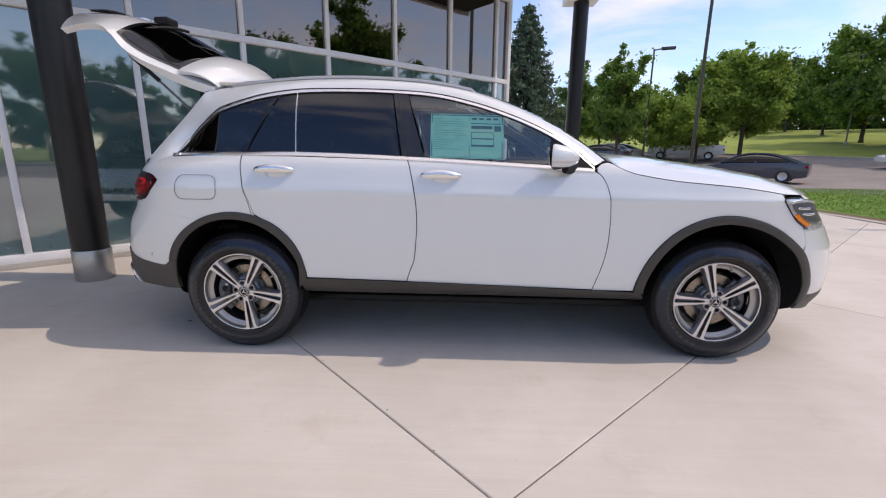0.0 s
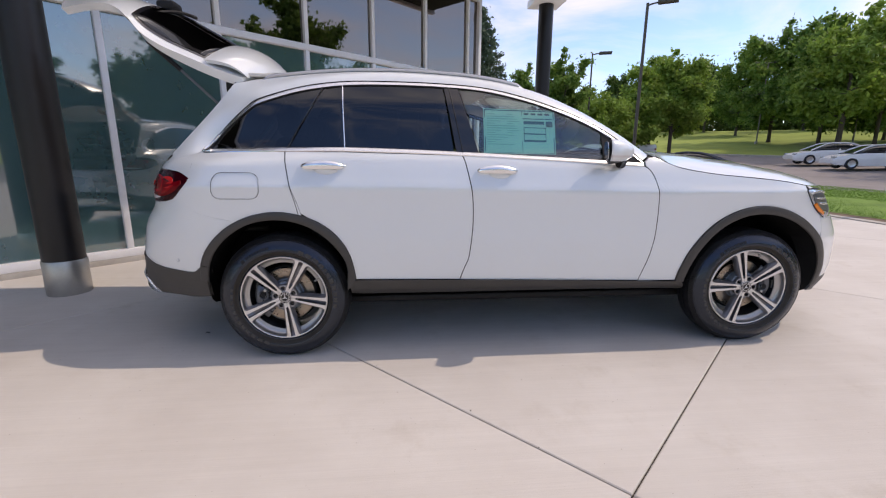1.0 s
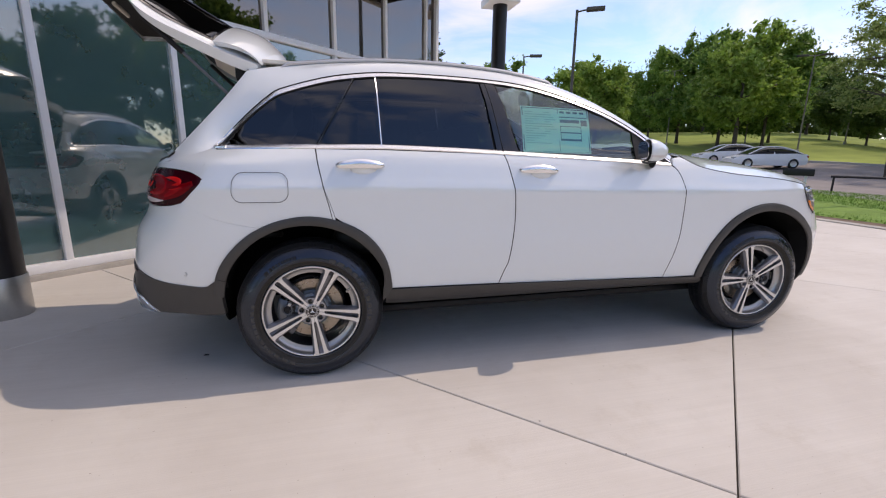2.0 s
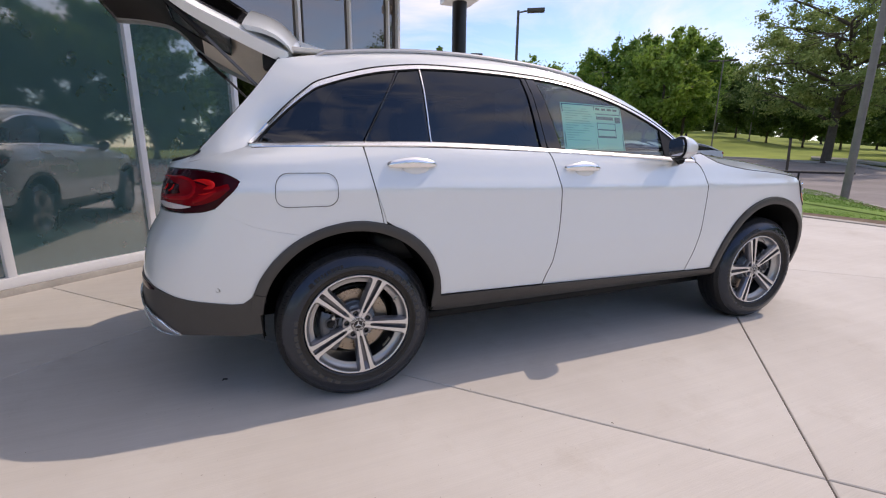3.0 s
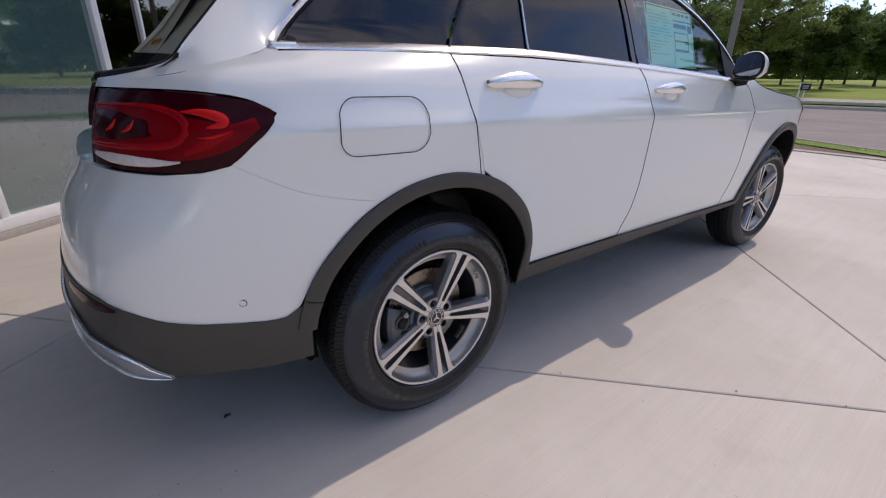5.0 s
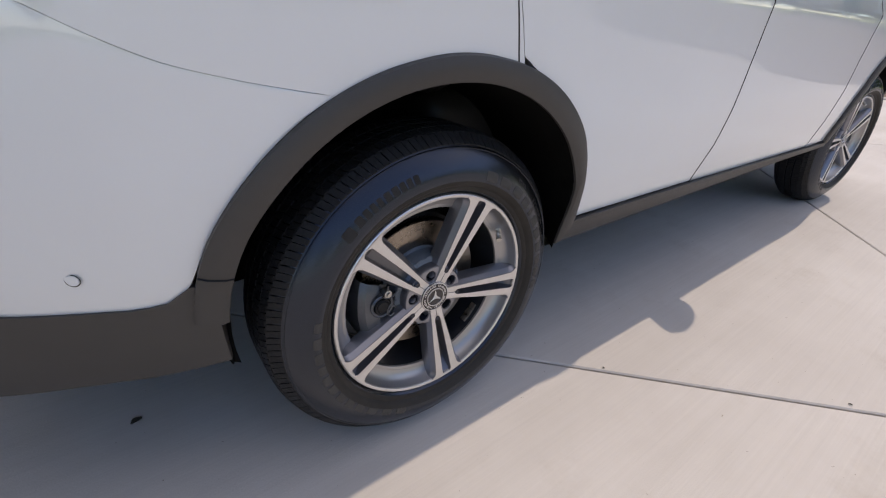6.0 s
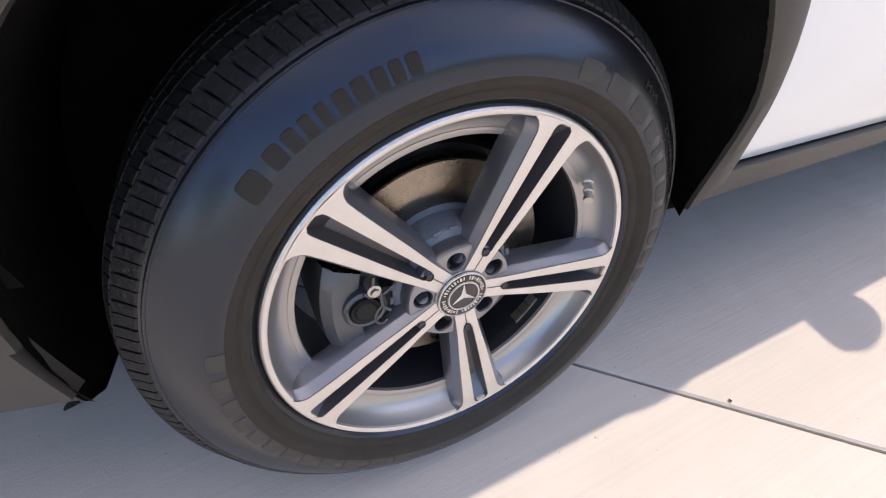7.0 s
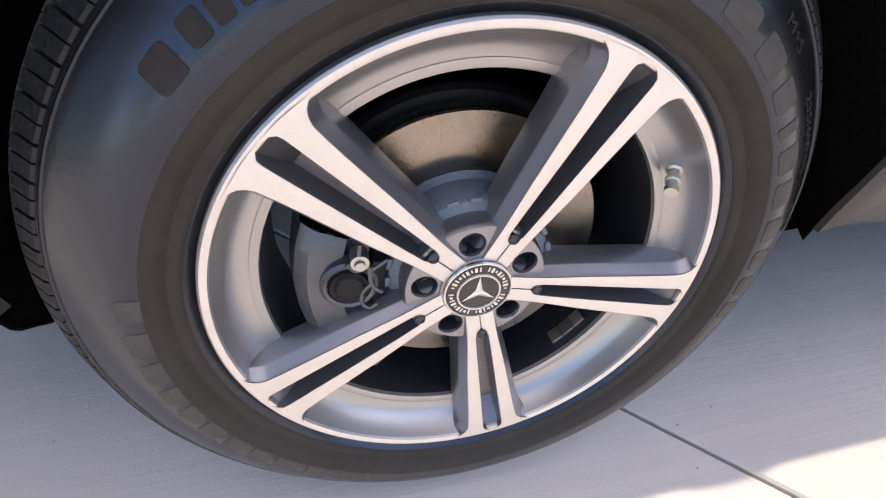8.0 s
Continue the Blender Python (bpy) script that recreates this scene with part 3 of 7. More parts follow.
shoulder_rows = ruled(top_of_lamp, SHOULDER_TOP, 30, 8)
both_sides("tail_shoulder", sheet(shoulder_rows, gap=0.0, depth=0), PAINT)

# rear bumper, its dark lower half and the bright lip
clad_line = [(-0.466, 0.504), (-0.50, 0.500), (-0.57, 0.508), (-0.63, 0.516), (-0.69, 0.530), (-0.75, 0.553), (-0.85, 0.580), (-0.95, 0.588), (-1.10, 0.596), (BACK_END, 0.600)]
bump_top = legs((seam, 16), ([(-0.560, 0.893), (-0.62, 0.878), (-0.72, 0.871), (tail_s, 0.870), (-1.2, 0.870), (BACK_END, 0.870)], 44))
bump_low = legs((arch(a0=117, a1=155, n=20, **REAR_ARCH_OUT) + [(-0.436, 0.526), (-0.466, 0.504)], 16), ([(-0.466, 0.504)] + clad_line[1:], 44))
both_sides("rear_bumper", sheet(between(bump_low, bump_top, 22), gap=0.0007, depth=0.012), PAINT)
low_line = [(-0.414, 0.372), (-0.52, 0.362), (-0.60, 0.368), (-0.71, 0.366), (-0.77, 0.374), (-0.85, 0.398), (-0.96, 0.410), (-1.10, 0.424), (BACK_END, 0.432)]
clad_top = legs(([(-0.404, 0.532), (-0.432, 0.534), (-0.466, 0.509)], 12), ([(-0.466, 0.509)] + [(p, q + 0.004) for p, q in clad_line[1:]], 48))
both_sides("lower_bumper_cladding", sheet(between(even(low_line, 61), clad_top, 12, 0.004), gap=0.0), CLADDING)
skid_top = [(-0.700, 0.376), (-0.735, 0.404), (-0.765, 0.432), (-0.83, 0.456), (-0.92, 0.464), (-1.06, 0.498), (BACK_END, 0.510)]
skid_low = [(-0.700, 0.364), (-0.77, 0.372), (-0.85, 0.396), (-0.96, 0.408), (-1.10, 0.422), (BACK_END, 0.430)]
both_sides("skid_plate", sheet(ruled(skid_low, skid_top, 40, 8, 0.006), gap=0, depth=0.012), SATIN, label="bright silver skid plate")
both_sides("skid_rim", tube([skin(p, q, 0.010) for p, q in smooth_line(skid_top, 40)], [0.002 + 0.004 * min(1.0, k / 6) for k in range(40)], 8), CHROME)
both_sides("skid_rim", tube([skin(p, q + 0.002, 0.009) for p, q in smooth_line(skid_low, 40)], [0.002 + 0.004 * min(1.0, k / 6) for k in range(40)], 8), CHROME)
both_sides("rear_valance", sheet([[skin(s, 0.37, -0.06) for s in np.linspace(-0.62, BACK_END, 24)],
                                  [skin(s, 0.38, -0.30) for s in np.linspace(-0.62, BACK_END, 24)]], gap=0, depth=0), BLACK)
for s, z in ((-0.545, 0.570), (-1.00, 0.70)):
    p, q = skin(s, z), skin(s, z, 0.1)
    turn = (q - p).to_track_quat("-Y", "Z").to_matrix().to_4x4()
    ring = lathe([(0.0, 0.0), (0.0080, -0.0006), (0.0084, 0.0), (0.0092, 0.0), (0.0094, -0.0010)], steps=24)
    ring.transform(Matrix.Translation(p + (q - p).normalized() * 0.001) @ turn)
    both_sides("parking_sensor", ring, CLADDING)
    face = lathe([(0.0, -0.0018), (0.0078, -0.0016), (0.0082, 0.0)], steps=20)
    face.transform(Matrix.Translation(p + (q - p).normalized() * 0.001) @ turn)
    both_sides("sensor_face", face, PAINT)
reflector = ruled([(-0.793, 0.557), (-0.857, 0.550), (-0.92, 0.553), (-1.04, 0.567)], [(-0.791, 0.563), (-0.836, 0.573), (-0.914, 0.581), (-1.036, 0.587)], 18, 4, 0.006)
both_sides("rear_reflector", sheet(reflector, gap=0), DARK_LENS, label="dark red reflector strip")

# wings, bonnet edge, front bumper
wing_low = arch(a0=173.5, a1=37, n=40, **NOSE_ARCH_OUT)
bonnet_edge = [(2.105, 1.160), (2.165, 1.125), (2.26, 1.095), (2.46, 1.066), (2.66, 1.050), (2.92, 1.028), (3.13, 1.000)]
wing_high = [(2.050, 0.426), (2.100, 0.62), (2.112, 0.80), (2.092, 0.99), (2.045, 1.085), (2.010, 1.112), (2.045, 1.150), (2.095, 1.160)] + bonnet_edge[1:] + [(3.097, 0.966), (3.117, 0.918), (3.157, 0.852), (3.225, 0.803), (3.205, 0.796), (3.205, 0.72)]
both_sides("front_wing", sheet(ruled(even(wing_low, 60), even(wing_high, 60), 60, 22, curve=False)), PAINT)
nose_end = NOSE_FROM + WRAP
bumper_back = [(3.184, 0.672), (3.236, 0.56), (3.264, 0.45), (3.268, 0.38)]
both_sides("front_bumper", sheet(z_sheet(z_table([(3.205, 0.80), (3.205, 0.72), (3.184, 0.672)] + bumper_back[1:], False), (np.array([0.3, 1.2]), np.array([nose_end, nose_end])),
                                         (0.385, 0.385), (0.795, 0.80), 36, 20)), PAINT)
both_sides("front_lip", sheet(ruled([(3.255, 0.30), (3.5, 0.27), (nose_end, 0.26)], [(3.272, 0.395), (3.5, 0.378), (nose_end, 0.375)], 36, 8, 0.004), gap=0), CLADDING)
grille = ruled([(3.74, 0.42), (nose_end, 0.42)], [(3.70, 0.86), (nose_end, 0.88)], 14, 14, 0.012)
both_sides("grille", sheet(grille, gap=0), GLOSS_BLACK, label="black grille")
lamp_rows = ruled([(3.100, 0.960), (3.119, 0.917), (3.159, 0.852), (3.230, 0.803), (3.42, 0.800), (3.60, 0.83)],
                  [(3.100, 0.972), (3.16, 0.980), (3.26, 0.978), (3.37, 0.966), (3.48, 0.952), (3.60, 0.93)], 30, 14, -0.004)
heads = both_sides("headlamp", sheet(lamp_rows, gap=0.002), CLEAR, label="clear headlamp")
for side, ob in zip((1, -1), heads):
    amber = sheet(ruled([(3.148, 0.880), (3.180, 0.846), (3.235, 0.815)], [(3.180, 0.892), (3.213, 0.858), (3.258, 0.830)], 16, 5, 0.003), gap=0, depth=0.005)
    part("side_reflector", amber if side == 1 else mirrored(amber), AMBER, ob, "amber reflector")
    bezel = tube([skin(s, z, 0.002) for s, z in smooth_line([(3.26, 0.979), (3.16, 0.981), (3.098, 0.970), (3.118, 0.917), (3.158, 0.852), (3.228, 0.804)], 24)], 0.0032, 6)
    part("bezel", bezel if side == 1 else mirrored(bezel), BLACK, ob)
    bowl = sheet(ruled([(3.165, 0.905), (3.235, 0.852), (3.33, 0.838), (3.44, 0.842)], [(3.150, 0.945), (3.235, 0.952), (3.33, 0.948), (3.44, 0.938)], 20, 6, 0.001), gap=0, depth=0.004)
    part("lamp_bowl", bowl if side == 1 else mirrored(bowl), POCKET, ob, "dark grey lamp bowl")
    for run in ([(3.135, 0.955), (3.22, 0.962), (3.33, 0.957), (3.45, 0.944)], [(3.180, 0.925), (3.235, 0.918), (3.30, 0.917)], [(3.205, 0.892), (3.26, 0.884), (3.33, 0.884)]):
        strip_ = tube([skin(p, q, 0.004) for p, q in smooth_line(run, 16)], 0.0065, 8, flat=0.6)
        part("light_strip", strip_ if side == 1 else mirrored(strip_), CHROME, ob, "bright chrome strip")
front_gap = sheet(ruled([(3.21, 0.79), (nose_end, 0.79)], [(3.60, 0.97), (nose_end, 0.97)], 20, 8, -0.01), gap=0)
both_sides("nose_panel", front_gap, PAINT)

# bonnet: from the wing edge up over the crown
crown_x = (2.10, 2.30, 2.60, 3.08, 3.35, 3.52, 3.62)
crown_z = (1.215, 1.210, 1.190, 1.135, 1.085, 1.030, 0.965)
edge = [skin(s, z) for s, z in smooth_line(bonnet_edge, 40)]
middle = [Vector((x, 0, np.interp(x, crown_x, crown_z))) for x in np.linspace(2.16, 3.62, 40)]
front = [skin(3.13 + (nose_end - 3.13) * v, 1.000 - 0.040 * v) for v in np.linspace(0, 1, 19)]
bonnet = []
for k, (e, c) in enumerate(zip(edge, middle)):
    u, row = k / 39, []
    for j, v in enumerate(np.linspace(0, 1, 19)):
        f = 1 - (1 - v) ** 2.6
        p = Vector((e.x + (c.x - e.x) * v, e.y * (1 - v), e.z + (c.z - e.z) * f))
        last = Vector((edge[-1].x + (middle[-1].x - edge[-1].x) * v, edge[-1].y * (1 - v), edge[-1].z + (middle[-1].z - edge[-1].z) * f))
        row.append(p + (front[j] - last) * u ** 3)
    bonnet.append(row)
rows = [[Vector(p) for p in r] + [Vector((p[0], -p[1], p[2])) for p in r[-2::-1]] for r in bonnet]
part("bonnet", sheet(rows), PAINT, car)
# black strip along the bonnet gap in place of its shade
both_sides("bonnet_seal", tube([p + Vector((0, 0.001, -0.002)) for p in edge], 0.0030, 6), BLACK)
cowl = [[Vector((2.05 + 0.1 * (1 - (y / 0.8) ** 2), y, 1.165 + 0.035 * (1 - (y / 0.8) ** 2))) for y in np.linspace(-0.80, 0.80, 20)],
        [Vector((2.16 + 0.1 * (1 - (y / 0.8) ** 2), y, 1.150 + 0.035 * (1 - (y / 0.8) ** 2))) for y in np.linspace(-0.80, 0.80, 20)]]
part("cowl_panel", sheet(cowl, gap=0), BLACK, car)

# ---- greenhouse ----
WIN_TOP = [(-0.458, 1.146), (-0.388, 1.222), (-0.290, 1.300), (-0.170, 1.366), (-0.005, 1.426), (0.160, 1.468), (0.39, 1.497), (0.65, 1.510), (0.90, 1.511), (1.12, 1.497),
           (1.35, 1.450), (1.55, 1.387), (1.72, 1.318), (1.88, 1.228), (2.005, 1.125)]
WIN_LOW = [(-0.455, 1.146), (0.05, 1.153), (0.50, 1.156), (1.00, 1.150), (1.57, 1.132), (2.005, 1.114)]
_t, _b = smooth_line(WIN_TOP, 200), smooth_line(WIN_LOW, 120)


def top_z(x):
    return float(np.interp(x, _t[:, 0], _t[:, 1]))


def low_z(x):
    return float(np.interp(x, _b[:, 0], _b[:, 1]))


def window(name, left, right, mat, label, nu=24, nv=12, lower=0.010, upper=0.010, out=-0.004):
    """A side pane between two slanted edges given as (x at the belt, x at the top)."""
    rows = []
    for v in np.linspace(0, 1, nv):
        row = []
        for u in np.linspace(0, 1, nu):
            xb, xt = left[0] * (1 - u) + right[0] * u, left[1] * (1 - u) + right[1] * u
            z0, z1 = low_z(xb) + lower, top_z(xt) - upper
            row.append(skin(xb + v * (xt - xb), z0 + v * max(z1 - z0, 0.001), out))
        rows.append(row)
    return both_sides(name, sheet(rows, gap=0, depth=0.004), mat, None, label)


window("quarter_window", (-0.446, -0.446), (0.048, 0.231), TINTED, "dark tinted quarter glass", nu=40, lower=0.008, upper=0.002)
window("rear_door_quarter_window", (0.057, 0.241), (0.346, 0.332), TINTED, "dark tinted fixed door glass")
window("rear_door_window", (0.352, 0.338), (0.925, 0.872), TINTED, "dark tinted rear door glass")
window("front_door_window", (1.072, 0.962), (1.985, 1.985), CABIN, "clear front door glass", nu=40, upper=0.004)


pillar_b = []
for v in np.linspace(0, 1, 12):
    xa, xb = 0.940 + v * (0.878 - 0.940), 1.062 + v * (0.956 - 1.062)
    pillar_b.append([skin(x, low_z(x) + 0.004 + v * (top_z(x) - low_z(x) - 0.008), 0.001) for x in np.linspace(xa, xb, 8)])
both_sides("b_pillar", sheet(pillar_b, gap=0), GLOSS_BLACK)
gap_line = tube([skin(0.975 + v * (0.905 - 0.975), low_z(0.97) + v * 0.352, 0.0015) for v in np.linspace(0, 1, 10)], 0.0022, 6)
both_sides("door_shut_line", gap_line, BLACK)
for xa, xb, w in ((0.052, 0.237, 0.0035), (0.349, 0.335, 0.0035)):
    post = [skin(xa + v * (xb - xa), low_z(xa) + v * (top_z(xb) - low_z(xa)), 0.0) for v in np.linspace(0, 1, 14)]
    both_sides("window_divider", tube(post, w, 8), GLOSS_BLACK if xb - xa > 0.1 else CHROME)
def trim_width(x):
    return 0.024 * min(1.0, 0.72 + 0.28 * max(0.0, 1 - (x + 0.4) / 1.0))


trim_run = smooth_line(WIN_TOP, 80)
trim_top = [skin(x, z - 0.008, 0.0075) for x, z in trim_run]
mid = [skin(x, z - 0.008 + 0.5 * trim_width(x), 0.0060) for x, z in trim_run]
outer = [skin(x, z - 0.008 + trim_width(x), 0.0005) for x, z in trim_run]
both_sides("window_trim", sheet([trim_top, mid, outer], gap=0, depth=0.008), CHROME, None, "bright chrome window surround")
both_sides("trim_seal", tube([skin(x, z - 0.006 + trim_width(x), 0.0002) for x, z in trim_run], 0.0024, 6), BLACK)
belt = smooth_line(WIN_LOW, 80)
belt_rows = [[skin(x, z - 0.008 + d, o) for x, z in belt] for d, o in ((-0.005, 0.002), (0.000, 0.007), (0.009, 0.006), (0.016, 0.001))]
both_sides("belt_trim", sheet(belt_rows, gap=0, depth=0.008), CHROME, None, "bright chrome belt strip")
seal = tube([p + Vector((0, -0.001, 0)) for p in (skin(x, z - 0.012, -0.004) for x, z in smooth_line(WIN_TOP, 80))], 0.005, 6)
both_sides("window_seal", seal, BLACK)
tip_line = smooth_line([(-0.395, 1.226), (-0.440, 1.176), (-0.462, 1.153), (-0.4665, 1.146), (-0.461, 1.141), (-0.445, 1.1405), (-0.40, 1.1415)], 30)
both_sides("trim_tip", tube([skin(x, z, 0.003) for x, z in tip_line], 0.0085, 8), CHROME, None, "bright chrome trim rounding the window tip")
both_sides("tip_panel", sheet([[skin(s, z, -0.003) for s in np.linspace(-0.60, -0.452, 12)] for z in np.linspace(1.085, 1.165, 6)], gap=0, depth=0), PAINT)

# roof edge, D-pillar and the bodywork between them and the windows
ROOF_EDGE = [(2.10, -0.765, 1.165), (1.93, -0.720, 1.278), (1.75, -0.680, 1.380), (1.55, -0.648, 1.468), (1.35, -0.625, 1.530), (1.15, -0.612, 1.566), (0.94, -0.605, 1.583),
             (0.60, -0.603, 1.585), (0.20, -0.602, 1.560), (-0.10, -0.602, 1.525), (-0.255, -0.600, 1.497)]
BACK_EDGE = [(-0.290, -0.618, 1.450), (-0.365, -0.646, 1.355), (-0.46, -0.678, 1.245), (-0.545, -0.695, 1.150), (-0.600, -0.690, 1.092), (-0.640, -0.655, 1.058)]
inner = [tuple(skin(x, z - 0.007 + trim_width(x), 0.001)) for x, z in smooth_line(WIN_TOP, 120)[::-1]]
inner_tail = [tuple(skin(x, z, 0.0)) for x, z in [(-0.474, 1.152)] + [tuple(p) for p in smooth_line(SHOULDER_TOP, 12)]]
_end = skin(tail_s - 0.05, 1.060)
BACK_EDGE[-1] = (_end.x + 0.004, _end.y, _end.z + 0.003)
roof_line = smooth_line(ROOF_EDGE, 110)
back_line = smooth_line([ROOF_EDGE[-1]] + BACK_EDGE, 50)
lower_line = np.vstack([np.array(inner), np.array(inner_tail)])
lower_front, lower_back = even(lower_line[lower_line[:, 0] > -0.17], 80), even(lower_line[lower_line[:, 0] <= -0.15], 36)
lower_back = np.vstack([lower_back[:1], smooth_line(even(lower_back, 15), 36)[1:]])
upper_front, upper_back = even(roof_line, 80), even(back_line, 36)
low_all, high_all = np.vstack([lower_front, lower_back[1:]]), np.vstack([upper_front, upper_back[1:]])
cant = []
for v in np.linspace(0, 1, 9):
    row = []
    for a, b in zip(low_all, high_all):
        p = Vector(a) * (1 - v) + Vector(b) * v
        row.append(p - inward(p) * 0.014 * math.sin(math.pi * v) * min(1.0, (Vector(a) - Vector(b)).length / 0.12))
    cant.append(row)
# ease the panel behind the quarter window, where it fans out from the tip
field = np.array([[tuple(p) for p in row] for row in cant])
ease = np.clip((0.10 - field[0, :, 0]) / 0.20, 0, 1)[None, 1:-1, None]
for _ in range(140):
    mean = (field[:-2, 1:-1] + field[2:, 1:-1] + field[1:-1, :-2] + field[1:-1, 2:]) / 4
    field[1:-1, 1:-1] += (mean - field[1:-1, 1:-1]) * ease
swell = 0.008 * np.sin(np.linspace(0, math.pi, 9))[:, None] * np.clip((0.10 - field[0, :, 0]) / 0.20, 0, 1)[None, :]
field[:, :, 1] -= swell
field[:, :, 2] += swell * 0.5
cant = [[Vector(p) for p in row] for row in field]
both_sides("roof_side", sheet(cant, gap=0.0, depth=0), PAINT)

roof_rows, wind_rows = [], []
for x, y, z in smooth_line(ROOF_EDGE, 60)[::-1]:
    row = []
    front = max(0.0, min(1.0, (x - 0.9) / 1.2))
    for v in np.linspace(-1, 1, 25):
        hump = 1 - abs(v) ** 2.3
        row.append((x + 0.11 * front * hump, -y * v, z + (0.050 - 0.015 * front) * hump))
    (roof_rows if x <= 1.24 else wind_rows).append(row)
part("roof", sheet(roof_rows, gap=0.0), PAINT, car)
part("windscreen", sheet([roof_rows[-1]] + wind_rows, gap=0.004, depth=0.006), CABIN, car, "clear windscreen")
rail = [(x, y + 0.004, z + 0.009) for x, y, z in smooth_line([p for p in ROOF_EDGE if -0.2 < p[0] < 1.45], 40)]
rail[0], rail[-1] = (rail[0][0], rail[0][1], rail[0][2] - 0.02), (rail[-1][0], rail[-1][1], rail[-1][2] - 0.02)
both_sides("roof_rail", tube(rail, 0.011, 8, flat=1.3), RAIL, None, "satin aluminium roof rail")
foot = box((1.2, 0.012, 0.03), (0.55, -0.590, 1.585), 0.004)
for v in foot.verts:
    v.co.z += np.interp(v.co.x, [p[0] for p in ROOF_EDGE[::-1]], [p[2] for p in ROOF_EDGE[::-1]]) - 1.600
both_sides("rail_foot", foot, BLACK)
fin = box((0.14, 0.03, 0.05), (-0.02, 0, 1.615), 0.012)
for v in fin.verts:
    if v.co.z > 1.62:
        v.co.x -= 0.03
        v.co.y *= 0.4
part("aerial_fin", fin, PAINT, car)

# inner shell, so that the gaps read dark, and the arch liners
shell = bmesh.new()
ss, zz = np.linspace(BACK_END, nose_end, 150), np.linspace(0.30, 1.115, 26)
grid = [[shell.verts.new(skin(s, z, -0.028)) for s in ss] for z in zz]
for i in range(len(zz) - 1):
    for k in range(len(ss) - 1):
        s, z = (ss[k] + ss[k + 1]) / 2, (zz[i] + zz[i + 1]) / 2
        if any(((s - a["cx"]) / (a["wide"] + 0.02)) ** 2 + ((z - HUB_Z) / (a["high"] + 0.02)) ** 2 < 1 for a in (REAR_ARCH_IN, NOSE_ARCH_IN)):
            continue
        if s > 1.95 and z > np.interp(s, [p[0] for p in bonnet_edge], [p[1] for p in bonnet_edge]) - 0.045:
            continue
        if s < 3.1 and z < 0.44:
            continue
        if s < tail_s - 0.02 and z > 0.86 or s < -0.62 and z > 1.02:
            continue
        shell.faces.new((grid[i][k], grid[i][k + 1], grid[i + 1][k + 1], grid[i + 1][k]))
both_sides("inner_shell", shell, BLACK)
for side in (-1, 1):
    flap_rows = []
    for f in np.linspace(0, 1, 9):
        row = []
        for y in np.r_[np.linspace(0.870, 0.585, 18), 0.50, 0.40, 0.30, 0.15, 0.0]:
            low = np.interp(y, (0.0, 0.30, 0.585, 0.64, 0.73, 0.785, 0.805, 0.83, 0.855, 0.870), (0.31, 0.270, 0.280, 0.287, 0.307, 0.320, 0.335, 0.352, 0.366, 0.376))
            z = low + (0.600 - low) * f
            row.append(Vector((-0.398 - 0.010 * math.sin(math.pi * f) + 0.035 * max(0.0, z - 0.47), side * min(y, -skin(-0.41, z).y - 0.002), z)))
        flap_rows.append(row)
    part("mud_flap", sheet(flap_rows, gap=0, depth=0.004), LINER, car, "black felt liner hanging behind the rear wheel")
under = box((3.3, 1.30, 0.05), (1.50, 0, 0.27), 0.02)
part("underbody", under, BLACK, car)
for a, l0, l1 in ((REAR_ARCH_IN, 3, 181), (NOSE_ARCH_IN, -6, 172)):
    pts, deep = arch(a0=l0, a1=l1, n=40, **a), arch(a0=l0, a1=l1, n=40, **{**a, "tuck": None})
    rows = [[skin(x, z, 0.003) for x, z in pts]] + [[Vector((x, y, z)) for x, z in deep] for y in (-0.82, -0.56)]
    liner, vs = grid_mesh(rows)
    liner.faces.new(vs[-1])
    both_sides("arch_liner", liner, LINER)

# dark cladding round the arches and along the sill
for out_, in_, a0, a1 in ((REAR_ARCH_OUT, REAR_ARCH_IN, 11, 168), (NOSE_ARCH_OUT, NOSE_ARCH_IN, -2, 174)):
    o, i = arch(a0=a0, a1=a1, n=60, **out_), arch(a0=a0 - (6 if a0 > 0 else 0), a1=a1, n=60, **in_)
    rows = []
    for v, lift in ((0.0, 0.001), (0.06, 0.010), (0.35, 0.015), (0.80, 0.014), (1.0, 0.009)):
        rows.append([skin(p[0] * (1 - v) + q[0] * v, p[1] * (1 - v) + q[1] * v, lift) for p, q in zip(o, i)])
    rows.append([skin(q[0], q[1], 0.002) for q in i])
    both_sides("arch_cladding", sheet(rows, gap=0, depth=0), CLADDING)
    if a0 > 0:
        k = 55
        both_sides("cladding_joint", tube([rows[v][k] - inward(rows[v][k]) * 0.0006 for v in range(1, 5)], 0.0016, 5), BLACK)
sill_top = [(0.352, 0.458), (0.44, 0.460), (1.0, 0.453), (1.6, 0.440), (2.10, 0.426), (2.335, 0.420)]
sill_mid = [(0.354, 0.416), (0.44, 0.415), (1.0, 0.412), (1.6, 0.408), (2.1, 0.398), (2.36, 0.394)]
sill_low = [(0.358, 0.376), (0.44, 0.372), (1.0, 0.370), (1.6, 0.370), (2.1, 0.366), (2.38, 0.362)]
rows = [[skin(s, z, o) for s, z in smooth_line(line, 40)] for line, o in ((sill_top, -0.004), (sill_top, 0.012), (sill_mid, 0.006), (sill_low, -0.03), ([(s, z - 0.02) for s, z in sill_low], -0.14))]
both_sides("sill_cladding", sheet(rows, gap=0, depth=0), CLADDING)


